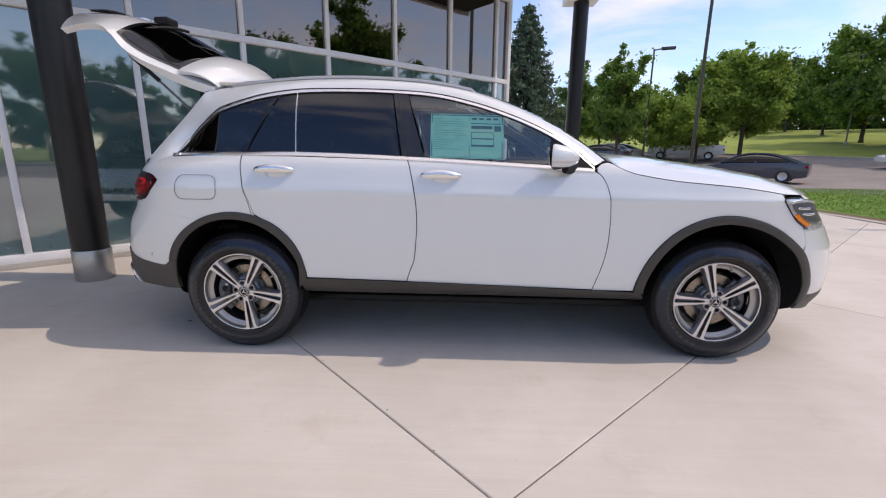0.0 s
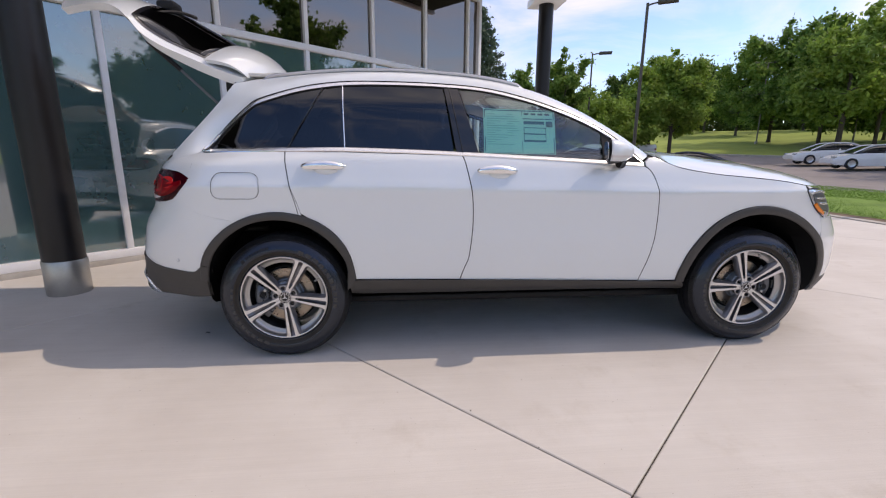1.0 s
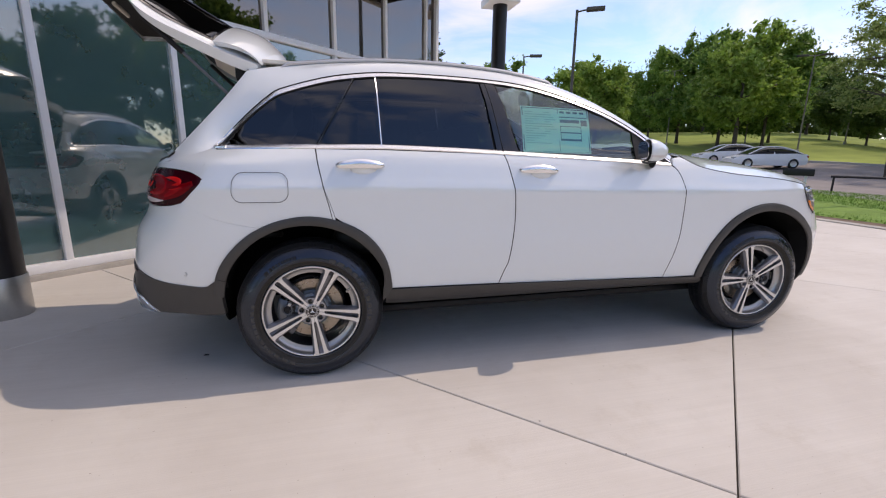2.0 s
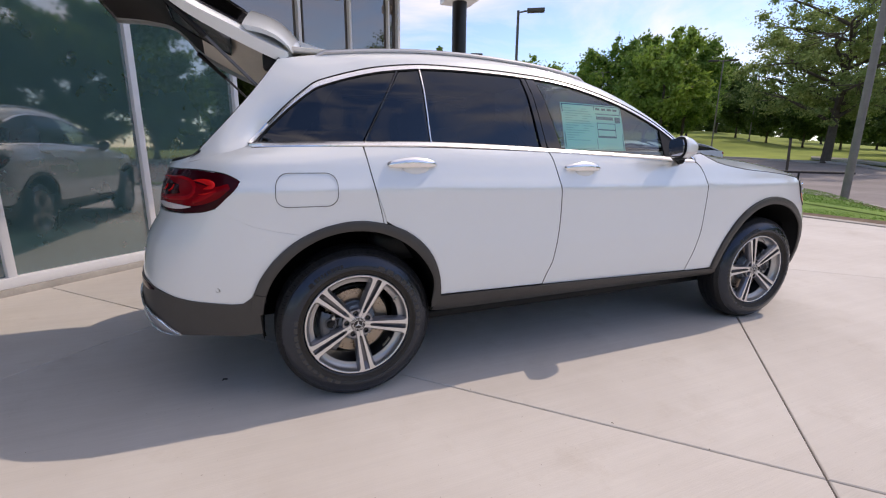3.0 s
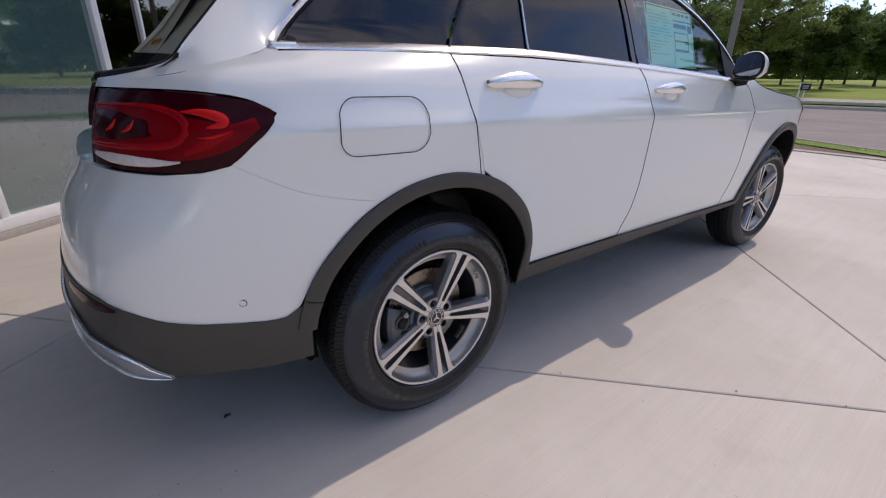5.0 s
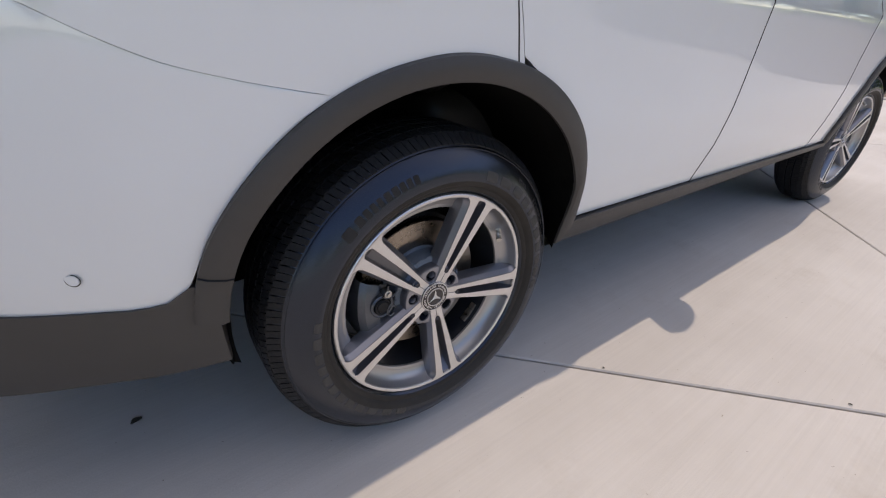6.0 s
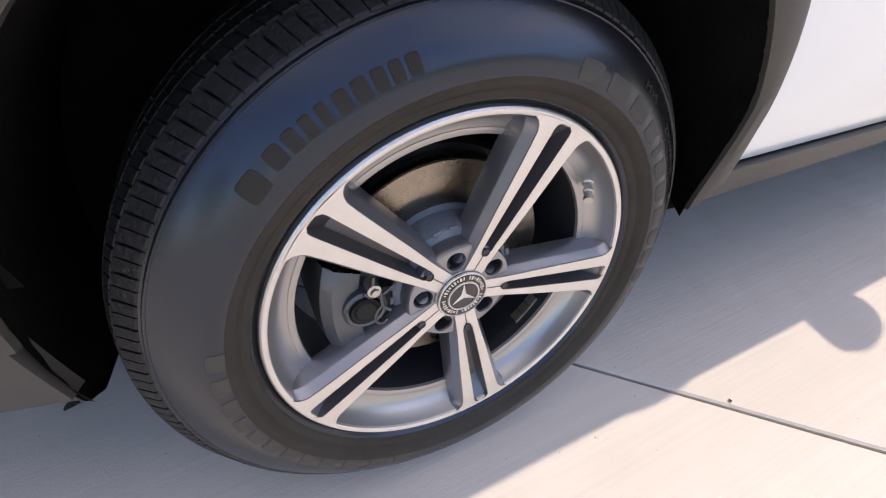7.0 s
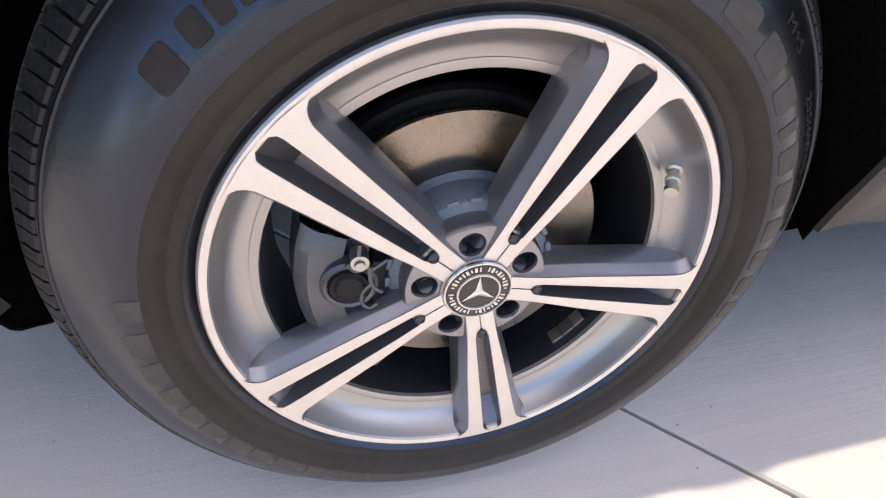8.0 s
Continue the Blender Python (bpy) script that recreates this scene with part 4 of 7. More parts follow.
def rounded(x0, x1, z0, z1, r, n=8):
    pts = []
    for cx, cz, a in ((x1 - r, z1 - r, 0), (x0 + r, z1 - r, 90), (x0 + r, z0 + r, 180), (x1 - r, z0 + r, 270)):
        pts += [(cx + r * math.cos(radians(a + 90 * k / n)), cz + r * math.sin(radians(a + 90 * k / n))) for k in range(n + 1)]
    return pts + pts[:1]


line = rounded(-0.326, -0.076, 0.899, 1.032, 0.046)
both_sides("fuel_flap", tube([skin(s, z, 0.0046 if abs(z - 0.966) < 0.022 else 0.0026) for s, z in line], 0.0011, 5, caps=False), BLACK, None, "fuel filler flap outline")

# tail lamps
lens_low = [(-0.474, 0.984), (-0.490, 0.962), (-0.516, 0.935), (-0.560, 0.893), (-0.62, 0.880), (-0.72, 0.874), (tail_s - 0.01, 0.876)]
lens_top = [(-0.472, 1.003), (-0.488, 1.013), (-0.53, 1.026), (-0.62, 1.038), (-0.72, 1.043), (-0.82, 1.043), (tail_s - 0.01, 1.044)]


def lamp_patch(u0, u1, v0, v1, out, nu=20, nv=8, lean=0.0):
    a, b = smooth_line(lens_low, 80), smooth_line(lens_top, 80)
    rows = []
    for v in np.linspace(v0, v1, nv):
        row = []
        for u in np.linspace(u0, u1, nu):
            uu = min(max(u + lean * (v - v0), 0), 1) * 79
            k = int(min(uu, 78))
            f = uu - k
            p, q = a[k] * (1 - f) + a[k + 1] * f, b[k] * (1 - f) + b[k + 1] * f
            row.append(skin(*(p * (1 - v) + q * v), out))
        rows.append(row)
    return rows


lamps = both_sides("tail_lamp", sheet(lamp_patch(0, 1, 0, 1, 0.003, 40, 14), gap=0.002), DARK_LENS, None, "red tail lamp with dark smoked border")
lens_a, lens_b = smooth_line(lens_low, 80), smooth_line(lens_top, 80)


def lens_at(u, v):
    """A place on the lens, unrolled: u from the front tip to the rear edge, v from bottom to top."""
    w = min(max(u, 0), 1) * 79
    k = int(min(w, 78))
    f = w - k
    p, q = lens_a[k] * (1 - f) + lens_a[k + 1] * f, lens_b[k] * (1 - f) + lens_b[k + 1] * f
    return p * (1 - v) + q * v


def lens_band(path, widths, lift, n=36):
    """A raised band along a path over the lens, its width given in metres at even steps."""
    line_ = smooth_line([tuple(lens_at(u, v)) for u, v in path], n)
    w = np.interp(np.linspace(0, 1, n), np.linspace(0, 1, len(widths)), widths)
    rows_ = []
    for side_, up in ((-1, 0.0), (-0.5, 0.8), (0.5, 0.8), (1, 0.0)):
        row = []
        for k in range(n):
            t = line_[min(k + 1, n - 1)] - line_[max(k - 1, 0)]
            t = t / (np.linalg.norm(t) + 1e-9)
            q = line_[k] + np.array((-t[1], t[0])) * w[k] / 2 * side_
            row.append(skin(q[0], q[1], lift + 0.0015 * up))
        rows_.append(row)
    return sheet(rows_, gap=0, depth=0.003)


for name, path, widths, lift, mat, label in (
        ("inner_lens", [(0.97, 0.52), (0.70, 0.49), (0.46, 0.44), (0.24, 0.42), (0.09, 0.47)], (0.100, 0.118, 0.112, 0.076, 0.022), 0.0040, RED_MID, "deep red lens"),
        ("lamp_bowl", [(0.95, 0.56), (0.75, 0.56), (0.56, 0.55)], (0.055, 0.060, 0.036), 0.0052, DARK_LENS, "dark lamp bowl"),
        ("red_lens", [(0.96, 0.80), (0.70, 0.82), (0.52, 0.80), (0.40, 0.68), (0.40, 0.46), (0.52, 0.34), (0.96, 0.30)], (0.005, 0.006, 0.010, 0.017, 0.016, 0.010, 0.006), 0.0056, RED_LENS, "red lens"),
        ("front_lens", [(0.40, 0.26), (0.30, 0.38), (0.20, 0.48)], (0.014, 0.026, 0.010), 0.0056, RED_LENS, "red lens"),
        ("brake_lamp", [(0.40, 0.76), (0.32, 0.76), (0.24, 0.70), (0.23, 0.62), (0.30, 0.57)], (0.003, 0.013, 0.020, 0.017, 0.004), 0.0066, RED_BAR, "bright red lens"),
        ("brake_lamp", [(0.34, 0.44), (0.28, 0.45), (0.21, 0.48)], (0.002, 0.008, 0.002), 0.0066, RED_BAR, "bright red lens"),
        ("light_bar", [(0.63, 0.64), (0.65, 0.56), (0.70, 0.49)], (0.004, 0.010, 0.003), 0.0072, RED_BAR, "bright red bar"),
        ("light_bar", [(0.75, 0.64), (0.77, 0.56), (0.82, 0.49)], (0.004, 0.010, 0.003), 0.0072, RED_BAR, "bright red bar"),
        ("reversing_lamp", [(0.93, 0.17), (0.80, 0.15), (0.62, 0.14), (0.48, 0.14), (0.42, 0.15)], (0.010, 0.022, 0.023, 0.018, 0.004), 0.0070, WHITE_LENS, "clear ribbed lens")):
    bm = lens_band(path, widths, lift)
    for ob, one in zip(lamps, (bm, mirrored(bm))):
        part(name, one, mat, ob, label)

# door handles
for doors, cx, cz in ((rear_doors, 0.244, 1.070), (front_doors, 1.158, 1.066)):
    base = skin(cx, cz)
    bar = [skin(cx + dx, cz + 0.004 - 0.9 * dx * dx, o) for dx, o in ((-0.108, 0.002), (-0.100, 0.014), (-0.07, 0.024), (0.0, 0.028), (0.06, 0.026), (0.092, 0.017), (0.106, 0.003))]
    bar = [tuple(p) for p in bar]
    bm = tube(smooth_line(bar, 24), [0.011 + 0.012 * math.sin(math.pi * k / 23) for k in range(24)], 10, flat=0.75)
    cup = bmesh.new()
    bmesh.ops.create_uvsphere(cup, u_segments=20, v_segments=10, radius=1.0)
    cup.transform(Matrix.Translation(skin(cx + 0.012, cz - 0.022, -0.004)) @ Matrix.Diagonal((0.062, 0.020, 0.030, 1)))
    for ob, one, two in zip(doors, (bm, mirrored(bm)), (cup, mirrored(cup))):
        part("door_handle", one, CHROME, ob, "chrome pull handle")
        part("handle_cup", two, PAINT, ob)

# door mirrors
head = bmesh.new()
bmesh.ops.create_uvsphere(head, u_segments=28, v_segments=18, radius=1.0)
for v in head.verts:
    x, y, z = v.co
    p = 0.84
    x, y, z = (math.copysign(abs(c) ** p, c) if c else 0.0 for c in (x, y, z))
    x = x * 0.128 if x > 0 else x * 0.026
    v.co = (1.765 + x + 0.023 * y, -0.972 + 0.078 * y * (1 - 0.10 * z) * (1 - 0.15 * max(x, 0) / 0.128), 1.178 + 0.066 * z * (1 - 0.25 * max(x, 0) / 0.128) - 0.006 * y)
under_head = head.copy()
bmesh.ops.bisect_plane(head, geom=head.verts[:] + head.edges[:] + head.faces[:], plane_co=(0, 0, 1.128), plane_no=(0, 0, 1), clear_inner=True)
bmesh.ops.bisect_plane(under_head, geom=under_head.verts[:] + under_head.edges[:] + under_head.faces[:], plane_co=(0, 0, 1.127), plane_no=(0, 0, 1), clear_outer=True)
rear_head = head.copy()
bmesh.ops.bisect_plane(head, geom=head.verts[:] + head.edges[:] + head.faces[:], plane_co=(1.754, -0.972, 0), plane_no=(1, -0.295, 0), clear_inner=True)
bmesh.ops.bisect_plane(rear_head, geom=rear_head.verts[:] + rear_head.edges[:] + rear_head.faces[:], plane_co=(1.753, -0.972, 0), plane_no=(1, -0.295, 0), clear_outer=True)
side_lamp = head.copy()
for z_cut, up in ((1.148, True), (1.159, False)):
    bmesh.ops.bisect_plane(side_lamp, geom=side_lamp.verts[:] + side_lamp.edges[:] + side_lamp.faces[:], plane_co=(0, 0, z_cut), plane_no=(0, 0, 1), clear_inner=up, clear_outer=not up)
for v in side_lamp.verts:
    v.co = Vector((1.765, -0.972, v.co.z)) + (v.co - Vector((1.765, -0.972, v.co.z))) * 1.02
glass = prism([(math.copysign(abs(math.cos(a)) ** 0.62, math.cos(a)) * 0.064, math.copysign(abs(math.sin(a)) ** 0.62, math.sin(a)) * 0.047) for a in np.linspace(0, 2 * math.pi, 40, endpoint=False)], -0.002, 0.002)
for v in glass.verts:
    y, z, x = v.co
    v.co = (1.7375 + x + 0.295 * y - 0.10 * z, -0.972 + y, 1.182 + z)
bmesh.ops.recalc_face_normals(glass, faces=glass.faces[:])
caps = both_sides("door_mirror", head, PAINT, None, "white mirror housing with black underside")
stalk = tube(smooth_line([(1.825, -0.945, 1.122), (1.87, -0.890, 1.118), (1.93, -0.835, 1.120)], 8), (0.030, 0.030, 0.031, 0.032, 0.033, 0.034, 0.036, 0.038), 10, flat=0.6)
for ob, parts_ in zip(caps, ((under_head, glass, stalk, rear_head, side_lamp), (mirrored(under_head), mirrored(glass), mirrored(stalk), mirrored(rear_head), mirrored(side_lamp)))):
    part("bezel", parts_[3], BLACK, ob, "black rear bezel")
    part("underside", parts_[0], BLACK, ob, "black lower housing")
    part("mirror_glass", parts_[1], MIRROR, ob, "mirror glass")
    part("stalk", parts_[2], BLACK, ob, "black mirror foot")
    part("indicator", parts_[4], SATIN, ob, "silver indicator strip")
sail = sheet([[skin(x, z, 0.002) for x, z in ((1.775, 1.132), (1.88, 1.126), (1.985, 1.120))], [skin(x, z, 0.002) for x, z in ((1.768, 1.284), (1.868, 1.224), (1.985, 1.128))]], gap=0, depth=0.01)
both_sides("mirror_sail", sail, BLACK)

# windscreen wipers, cabin
for y0, y1 in ((-0.55, 0.02), (-0.02, 0.52)):
    part("wiper", tube([(2.17, y0, 1.185), (2.13, (y0 + y1) / 2, 1.215), (2.16, y1, 1.205)], 0.008, 6), BLACK, car)
# unseen plates added under the body to keep sunlight from leaking through
part("floor_pan", box((1.98, 1.66, 0.03), (1.40, 0, 0.405), 0.005), BLACK, car)
part("floor_pan", box((1.25, 1.04, 0.03), (-0.16, 0, 0.405), 0.005), BLACK, car)
part("floor_pan", box((1.05, 1.04, 0.03), (2.90, 0, 0.405), 0.005), BLACK, car)
part("cabin_floor", box((2.4, 1.06, 0.04), (0.95, 0, 0.42), 0.01), BLACK, car)
dash = box((0.42, 1.44, 0.22), (1.86, 0, 1.05), 0.06)
part("dashboard", dash, BLACK, car)
part("headlining", box((1.45, 1.10, 0.02), (0.50, 0, 1.555), 0.008), BEIGE, car, "pale headlining")


def seat(name, x, y, wide, recline, back_h):
    bm = box((0.50, wide, 0.16), (x + 0.18, y, 0.66), 0.05, seg=3)
    box((0.14, wide, back_h), (x - 0.10, y, 0.72 + back_h / 2), 0.05, bm, pose(0, 0, 0, 0, -recline, 0), 3)
    s = part(name, bm, SEAT, car, "black leather seat")
    head_ = box((0.09, min(wide, 0.26), 0.17), (x - 0.20, y, 0.79 + back_h), 0.04, None, None, 3)
    part("headrest", head_, SEAT, s)
    return s


seat("front_seat", 1.02, -0.38, 0.50, 18, 0.58)
seat("front_seat", 1.02, 0.38, 0.50, 18, 0.58)
seat("rear_seat", 0.18, -0.42, 0.46, 22, 0.52)
seat("rear_seat", 0.18, 0.42, 0.46, 22, 0.52)
seat("rear_seat", 0.18, 0.0, 0.36, 22, 0.46)
wheel_ring = bmesh.new()
ring_pts = [(1.50 + 0.045 * math.sin(a), 0.38 + 0.185 * math.cos(a), 1.02 + 0.180 * math.sin(a)) for a in np.linspace(0, 2 * math.pi, 33)]
tube(ring_pts, 0.016, 8, wheel_ring, caps=False)
box((0.03, 0.33, 0.045), (1.51, 0.38, 1.02), 0.01, wheel_ring)
part("steering_wheel", wheel_ring, SEAT, car)
part("parcel_cover", box((0.30, 1.10, 0.02), (-0.30, 0, 1.06), 0.006), BLACK, car)
for side in (-1, 1):
    # beige lining inside the D-pillar, with its lamp
    back_by = 0.0 if side == 1 else 0.06
    a = smooth_line([(-0.30 + back_by, 1.455), (-0.36 + back_by, 1.375), (-0.44 + back_by, 1.275), (-0.55 + back_by, 1.165)], 16)
    b = smooth_line([(0.02, 1.50), (-0.02, 1.42), (-0.10, 1.29), (-0.20, 1.165)], 16)
    rows = [[Vector((p[0] * (1 - v) + q[0] * v, side * (0.575 - 0.02 * v + 0.14 * (1.46 - p[1])), p[1] * (1 - v) + q[1] * v)) for p, q in zip(a, b)] for v in (0, 0.33, 0.66, 1)]
    trim = part("pillar_lining", sheet(rows, gap=0, depth=0.02), TAUPE, car, "taupe pillar lining")
    for k in range(3):
        part("lamp_slot", box((0.005, 0.012, 0.024), (-0.475 + 0.012 * k, side * 0.600, 1.205 + 0.004 * k), 0.002, None, pose(0, 0, 0, 0, 35, 0)), AMBER, trim, "small amber lamp slot")
    seal_pts = smooth_line([(p[0] + 0.010, side * (abs(p[1]) - 0.016), p[2]) for p in [ROOF_EDGE[-1]] + BACK_EDGE + [(-0.57, -0.55, 1.02), (-0.62, -0.42, 0.985)]], 40)
    part("tailgate_seal", tube(seal_pts, 0.012, 8), BLACK, car)
    gutter = [[Vector((p[0], side * abs(p[1]), p[2])) for p in smooth_line([ROOF_EDGE[-1]] + BACK_EDGE, 24)],
              [Vector((p[0] + 0.05, side * (abs(p[1]) - 0.075), p[2] - 0.004)) for p in smooth_line([ROOF_EDGE[-1]] + BACK_EDGE, 24)]]
    part("tailgate_gutter", sheet(gutter, gap=0, depth=0.01), BLACK, car)
    part("load_wall", box((0.70, 0.03, 0.42), (-0.225, side * 0.535, 0.79), 0.01), BLACK, car)
sill_rows = [[Vector((-0.62 + 0.08 * (y / 0.575) ** 2, y, 0.865)) for y in np.linspace(-0.575, 0.575, 24)],
             [Vector((-0.62 + 0.08 * (y / 0.575) ** 2, y, 0.96)) for y in np.linspace(-0.575, 0.575, 24)],
             [Vector((-0.60 + 0.08 * (y / 0.575) ** 2, y, 1.00)) for y in np.linspace(-0.575, 0.575, 24)],
             [Vector((-0.45, y, 1.005)) for y in np.linspace(-0.55, 0.55, 24)]]
both_sides("bumper_shelf", sheet([[skin(s, 0.8695, -0.001) for s in np.linspace(tail_s + 0.06, BACK_END, 24)], [skin(s, 0.882, -0.05) for s in np.linspace(tail_s + 0.06, BACK_END, 24)], [skin(s, 0.886, -0.19) for s in np.linspace(tail_s + 0.06, BACK_END, 24)]], gap=0, depth=0), PAINT)
part("roof_header", tube(smooth_line([(-0.205, -0.575, 1.480), (-0.175, -0.35, 1.525), (-0.165, 0, 1.540), (-0.175, 0.35, 1.525), (-0.205, 0.575, 1.480)], 24), 0.034, 8), BLACK, car)
part("load_sill", sheet(sill_rows, gap=0, depth=0.02), BLACK, car, "black plastic load sill")
part("load_floor", box((0.55, 1.15, 0.03), (-0.42, 0, 0.70), 0.01), BLACK, car)

# ---- raised tailgate ----
SIDE_EDGE = [(-0.215, -0.585, 1.530), (-0.33, -0.635, 1.565), (-0.44, -0.655, 1.610), (-0.57, -0.662, 1.668), (-0.66, -0.668, 1.728), (-0.715, -0.672, 1.800), (-0.78, -0.670, 1.850), (-0.90, -0.655, 1.856), (-1.06, -0.610, 1.842)]
MID_EDGE = [(-0.13, 0, 1.640), (-0.25, 0, 1.715), (-0.41, 0, 1.805), (-0.55, 0, 1.885), (-0.66, 0, 1.945), (-0.78, 0, 1.990), (-0.90, 0, 2.020), (-1.04, 0, 2.038), (-1.20, 0, 2.045)]
side_c, mid_c = smooth_line(SIDE_EDGE, 44), smooth_line(MID_EDGE, 44)


def gate_point(k, v, lift=0.0):
    a, b = Vector(side_c[k]), Vector(mid_c[k])
    f = abs(v) ** 2.2
    p = Vector((b.x + (a.x - b.x) * f, a.y * -v, b.z + (a.z - b.z) * f))
    j = min(k + 1, 43)
    i = max(j - 2, 0)
    along = (Vector(mid_c[j]) - Vector(mid_c[i])).normalized()
    up = Vector((-along.z, 0, along.x))
    if up.z < 0:
        up = -up
    return p + up * lift


def gate_patch(k0, k1, v0, v1, lift, nv=24):
    return [[gate_point(k, v, lift) for v in np.linspace(v0, v1, nv)] for k in range(k0, k1 + 1)]


def gate_depth(x):
    """Thickness of the tailgate's edge, thinner towards its lower end."""
    return float(np.interp(x, (-0.95, -0.70, -0.45), (0.022, 0.032, 0.052)))


outer_rows = gate_patch(0, 43, -1, 1, 0.0, 33)
gate_bm, vs = grid_mesh(outer_rows)
loop = vs[0] + [r[-1] for r in vs[1:]] + vs[-1][-2::-1] + [r[0] for r in vs[-2:0:-1]]
drop = [gate_bm.verts.new((v.co.x + 0.012, v.co.y * 0.955, v.co.z - gate_depth(v.co.x))) for v in loop]
for k in range(len(loop)):
    j = (k + 1) % len(loop)
    gate_bm.faces.new((loop[k], loop[j], drop[j], drop[k]))
bmesh.ops.recalc_face_normals(gate_bm, faces=gate_bm.faces[:])
gate = part("tailgate", gate_bm, PAINT, car, "raised white tailgate with beige lining")
part("rear_window", sheet(gate_patch(10, 25, -0.90, 0.90, 0.006), gap=0, depth=0.006), TINTED, gate, "dark tinted rear window")
surround = sheet(gate_patch(9, 26, -0.93, 0.93, 0.003), gap=0, depth=0.002)
part("window_border", surround, GLOSS_BLACK, gate)
spoil = [[gate_point(k, v, 0.035 * math.sin(math.pi * (k + 1) / 11) + 0.012) for v in np.linspace(-1.0, 1.0, 30)] for k in range(0, 10)]
part("roof_spoiler", sheet(spoil, gap=0, depth=0.03), PAINT, gate, "white roof spoiler")
for name, k0, k1, mat, label in (("tailgate_lining", 4, 21, BEIGE, "beige moulded lining"), ("lower_lining", 21, 42, BLACK, "black lower lining")):
    lining = []
    for k in range(k0, k1 + 1):
        row = []
        for v in np.linspace(-0.92, 0.92, 24):
            q = gate_point(k, v, 0)
            row.append(Vector((q.x + 0.014, q.y, q.z - gate_depth(q.x) - 0.004 - 0.02 * (1 - abs(v) ** 4))))
        lining.append(row)
    part(name, sheet(lining, gap=0, depth=0), mat, gate, label)
recess = [[gate_point(k, v, -0.092) + Vector((0.02, 0, 0)) for v in np.linspace(-0.62, 0.62, 12)] for k in range(13, 27)]
part("window_opening", sheet(recess, gap=0, depth=0.012), GLOSS_BLACK, gate)
grip = tube([tuple(gate_point(37, v, -0.10)) for v in np.linspace(0.25, 0.48, 8)], 0.012, 6)
part("grip", grip, BEIGE, gate)
arm = tube([tuple(gate_point(22, v, 0.022) + Vector((0.10 * (v + 0.1), 0, 0))) for v in np.linspace(-0.05, -0.62, 12)], 0.010, 6)
part("rear_wiper", arm, BLACK, gate, "black rear wiper")
part("wiper_cap", box((0.11, 0.13, 0.05), tuple(gate_point(28, -0.02, 0.028)), 0.02), BLACK, gate)
part("number_plate_panel", sheet(gate_patch(37, 42, -0.42, 0.42, 0.022), gap=0, depth=0.02), BLACK, gate)
emblem = lathe([(0.030, -0.006), (0.046, -0.006), (0.046, 0.0), (0.030, 0.0)], steps=28, closed=True)
emblem.transform(Matrix.Translation(gate_point(34, 0, 0.010)) @ pose(0, 0, 0, 82, 0, 0))
part("emblem", emblem, CHROME, gate, "round chrome emblem")
for side in (-1, 1):
    foot_, tip = Vector((-0.345, side * 0.588, 1.385)), gate_point(int(np.argmin(abs(side_c[:, 0] + 0.640))), side * 0.93, -0.045)
    strut = part("gas_strut", tube([tuple(foot_), tuple(foot_ * 0.42 + tip * 0.58)], 0.007, 8), CALIPER, car, "tailgate strut with black sleeve")
    part("strut_sleeve", tube([tuple(foot_ * 0.45 + tip * 0.55), tuple(tip)], 0.012, 8), BLACK, strut)
    part("hinge", box((0.10, 0.045, 0.08), (-0.265, side * 0.545, 1.492), 0.015), BLACK, car)

# the price sheet behind the front passenger window
sheet_bm = sheet([[skin(x, z, -0.010) for x in np.linspace(1.094, 1.503, 12)] for z in np.linspace(1.156, 1.396, 8)], gap=0, depth=0.001)
price = link("price_sheet", sheet_bm, PAPER)
tagged(price, "pale green printed price sheet fixed inside a car's side window", "sticker")


def ink(x0, x1, z0, z1, mat=PAPER_INK, name="print_bar", out=-0.0085):
    part(name, sheet([[skin(x, z, out) for x in np.linspace(x0, x1, 6)] for z in (z0, z1)], gap=0, depth=0.0005), mat, price)


ink(1.100, 1.497, 1.388, 1.391), ink(1.100, 1.497, 1.161, 1.164), ink(1.100, 1.104, 1.163, 1.390), ink(1.493, 1.497, 1.163, 1.390)
ink(1.312, 1.314, 1.163, 1.390)
for k in range(4):
    ink(1.325 + 0.04 * k, 1.352 + 0.04 * k, 1.368, 1.378)
ink(1.320, 1.488, 1.345, 1.349), ink(1.322, 1.440, 1.318, 1.334), ink(1.450, 1.488, 1.305, 1.335), ink(1.322, 1.450, 1.262, 1.268), ink(1.322, 1.450, 1.222, 1.232)
ink(1.322, 1.325, 1.228, 1.300), ink(1.447, 1.450, 1.228, 1.300), ink(1.322, 1.450, 1.297, 1.300)
for k in range(14):
    ink(1.115, 1.16 + 0.035 * ((k * 7) % 4), 1.366 - 0.0125 * k, 1.3695 - 0.0125 * k, PAPER_PALE)
for k in range(9):
    ink(1.228, 1.26 + 0.012 * ((k * 5) % 4), 1.366 - 0.0125 * k, 1.3695 - 0.0125 * k, PAPER_PALE)

# ---- final proportions of the body: stretched lengthwise and upwards towards the rear ----
FIT_X = ((-1.2, -0.80, -0.70, -0.45, 0.0, 0.05, 0.35, 0.90, 1.10, 1.50, 1.97, 2.11, 2.25, 2.66, 2.90, 3.30, 3.80),
         (-1.245, -0.845, -0.738, -0.466, 0.004, 0.058, 0.370, 0.938, 1.142, 1.547, 2.016, 2.146, 2.282, 2.680, 2.905, 3.285, 3.765))
FIT_Z = ((0.0, 0.40, 0.50, 0.62, 0.835, 0.875, 1.0, 1.15, 1.50, 1.70, 2.05), (0.0, 0.0, 0.013, 0.016, 0.020, 0.033, 0.037, 0.039, 0.056, 0.060, 0.082))
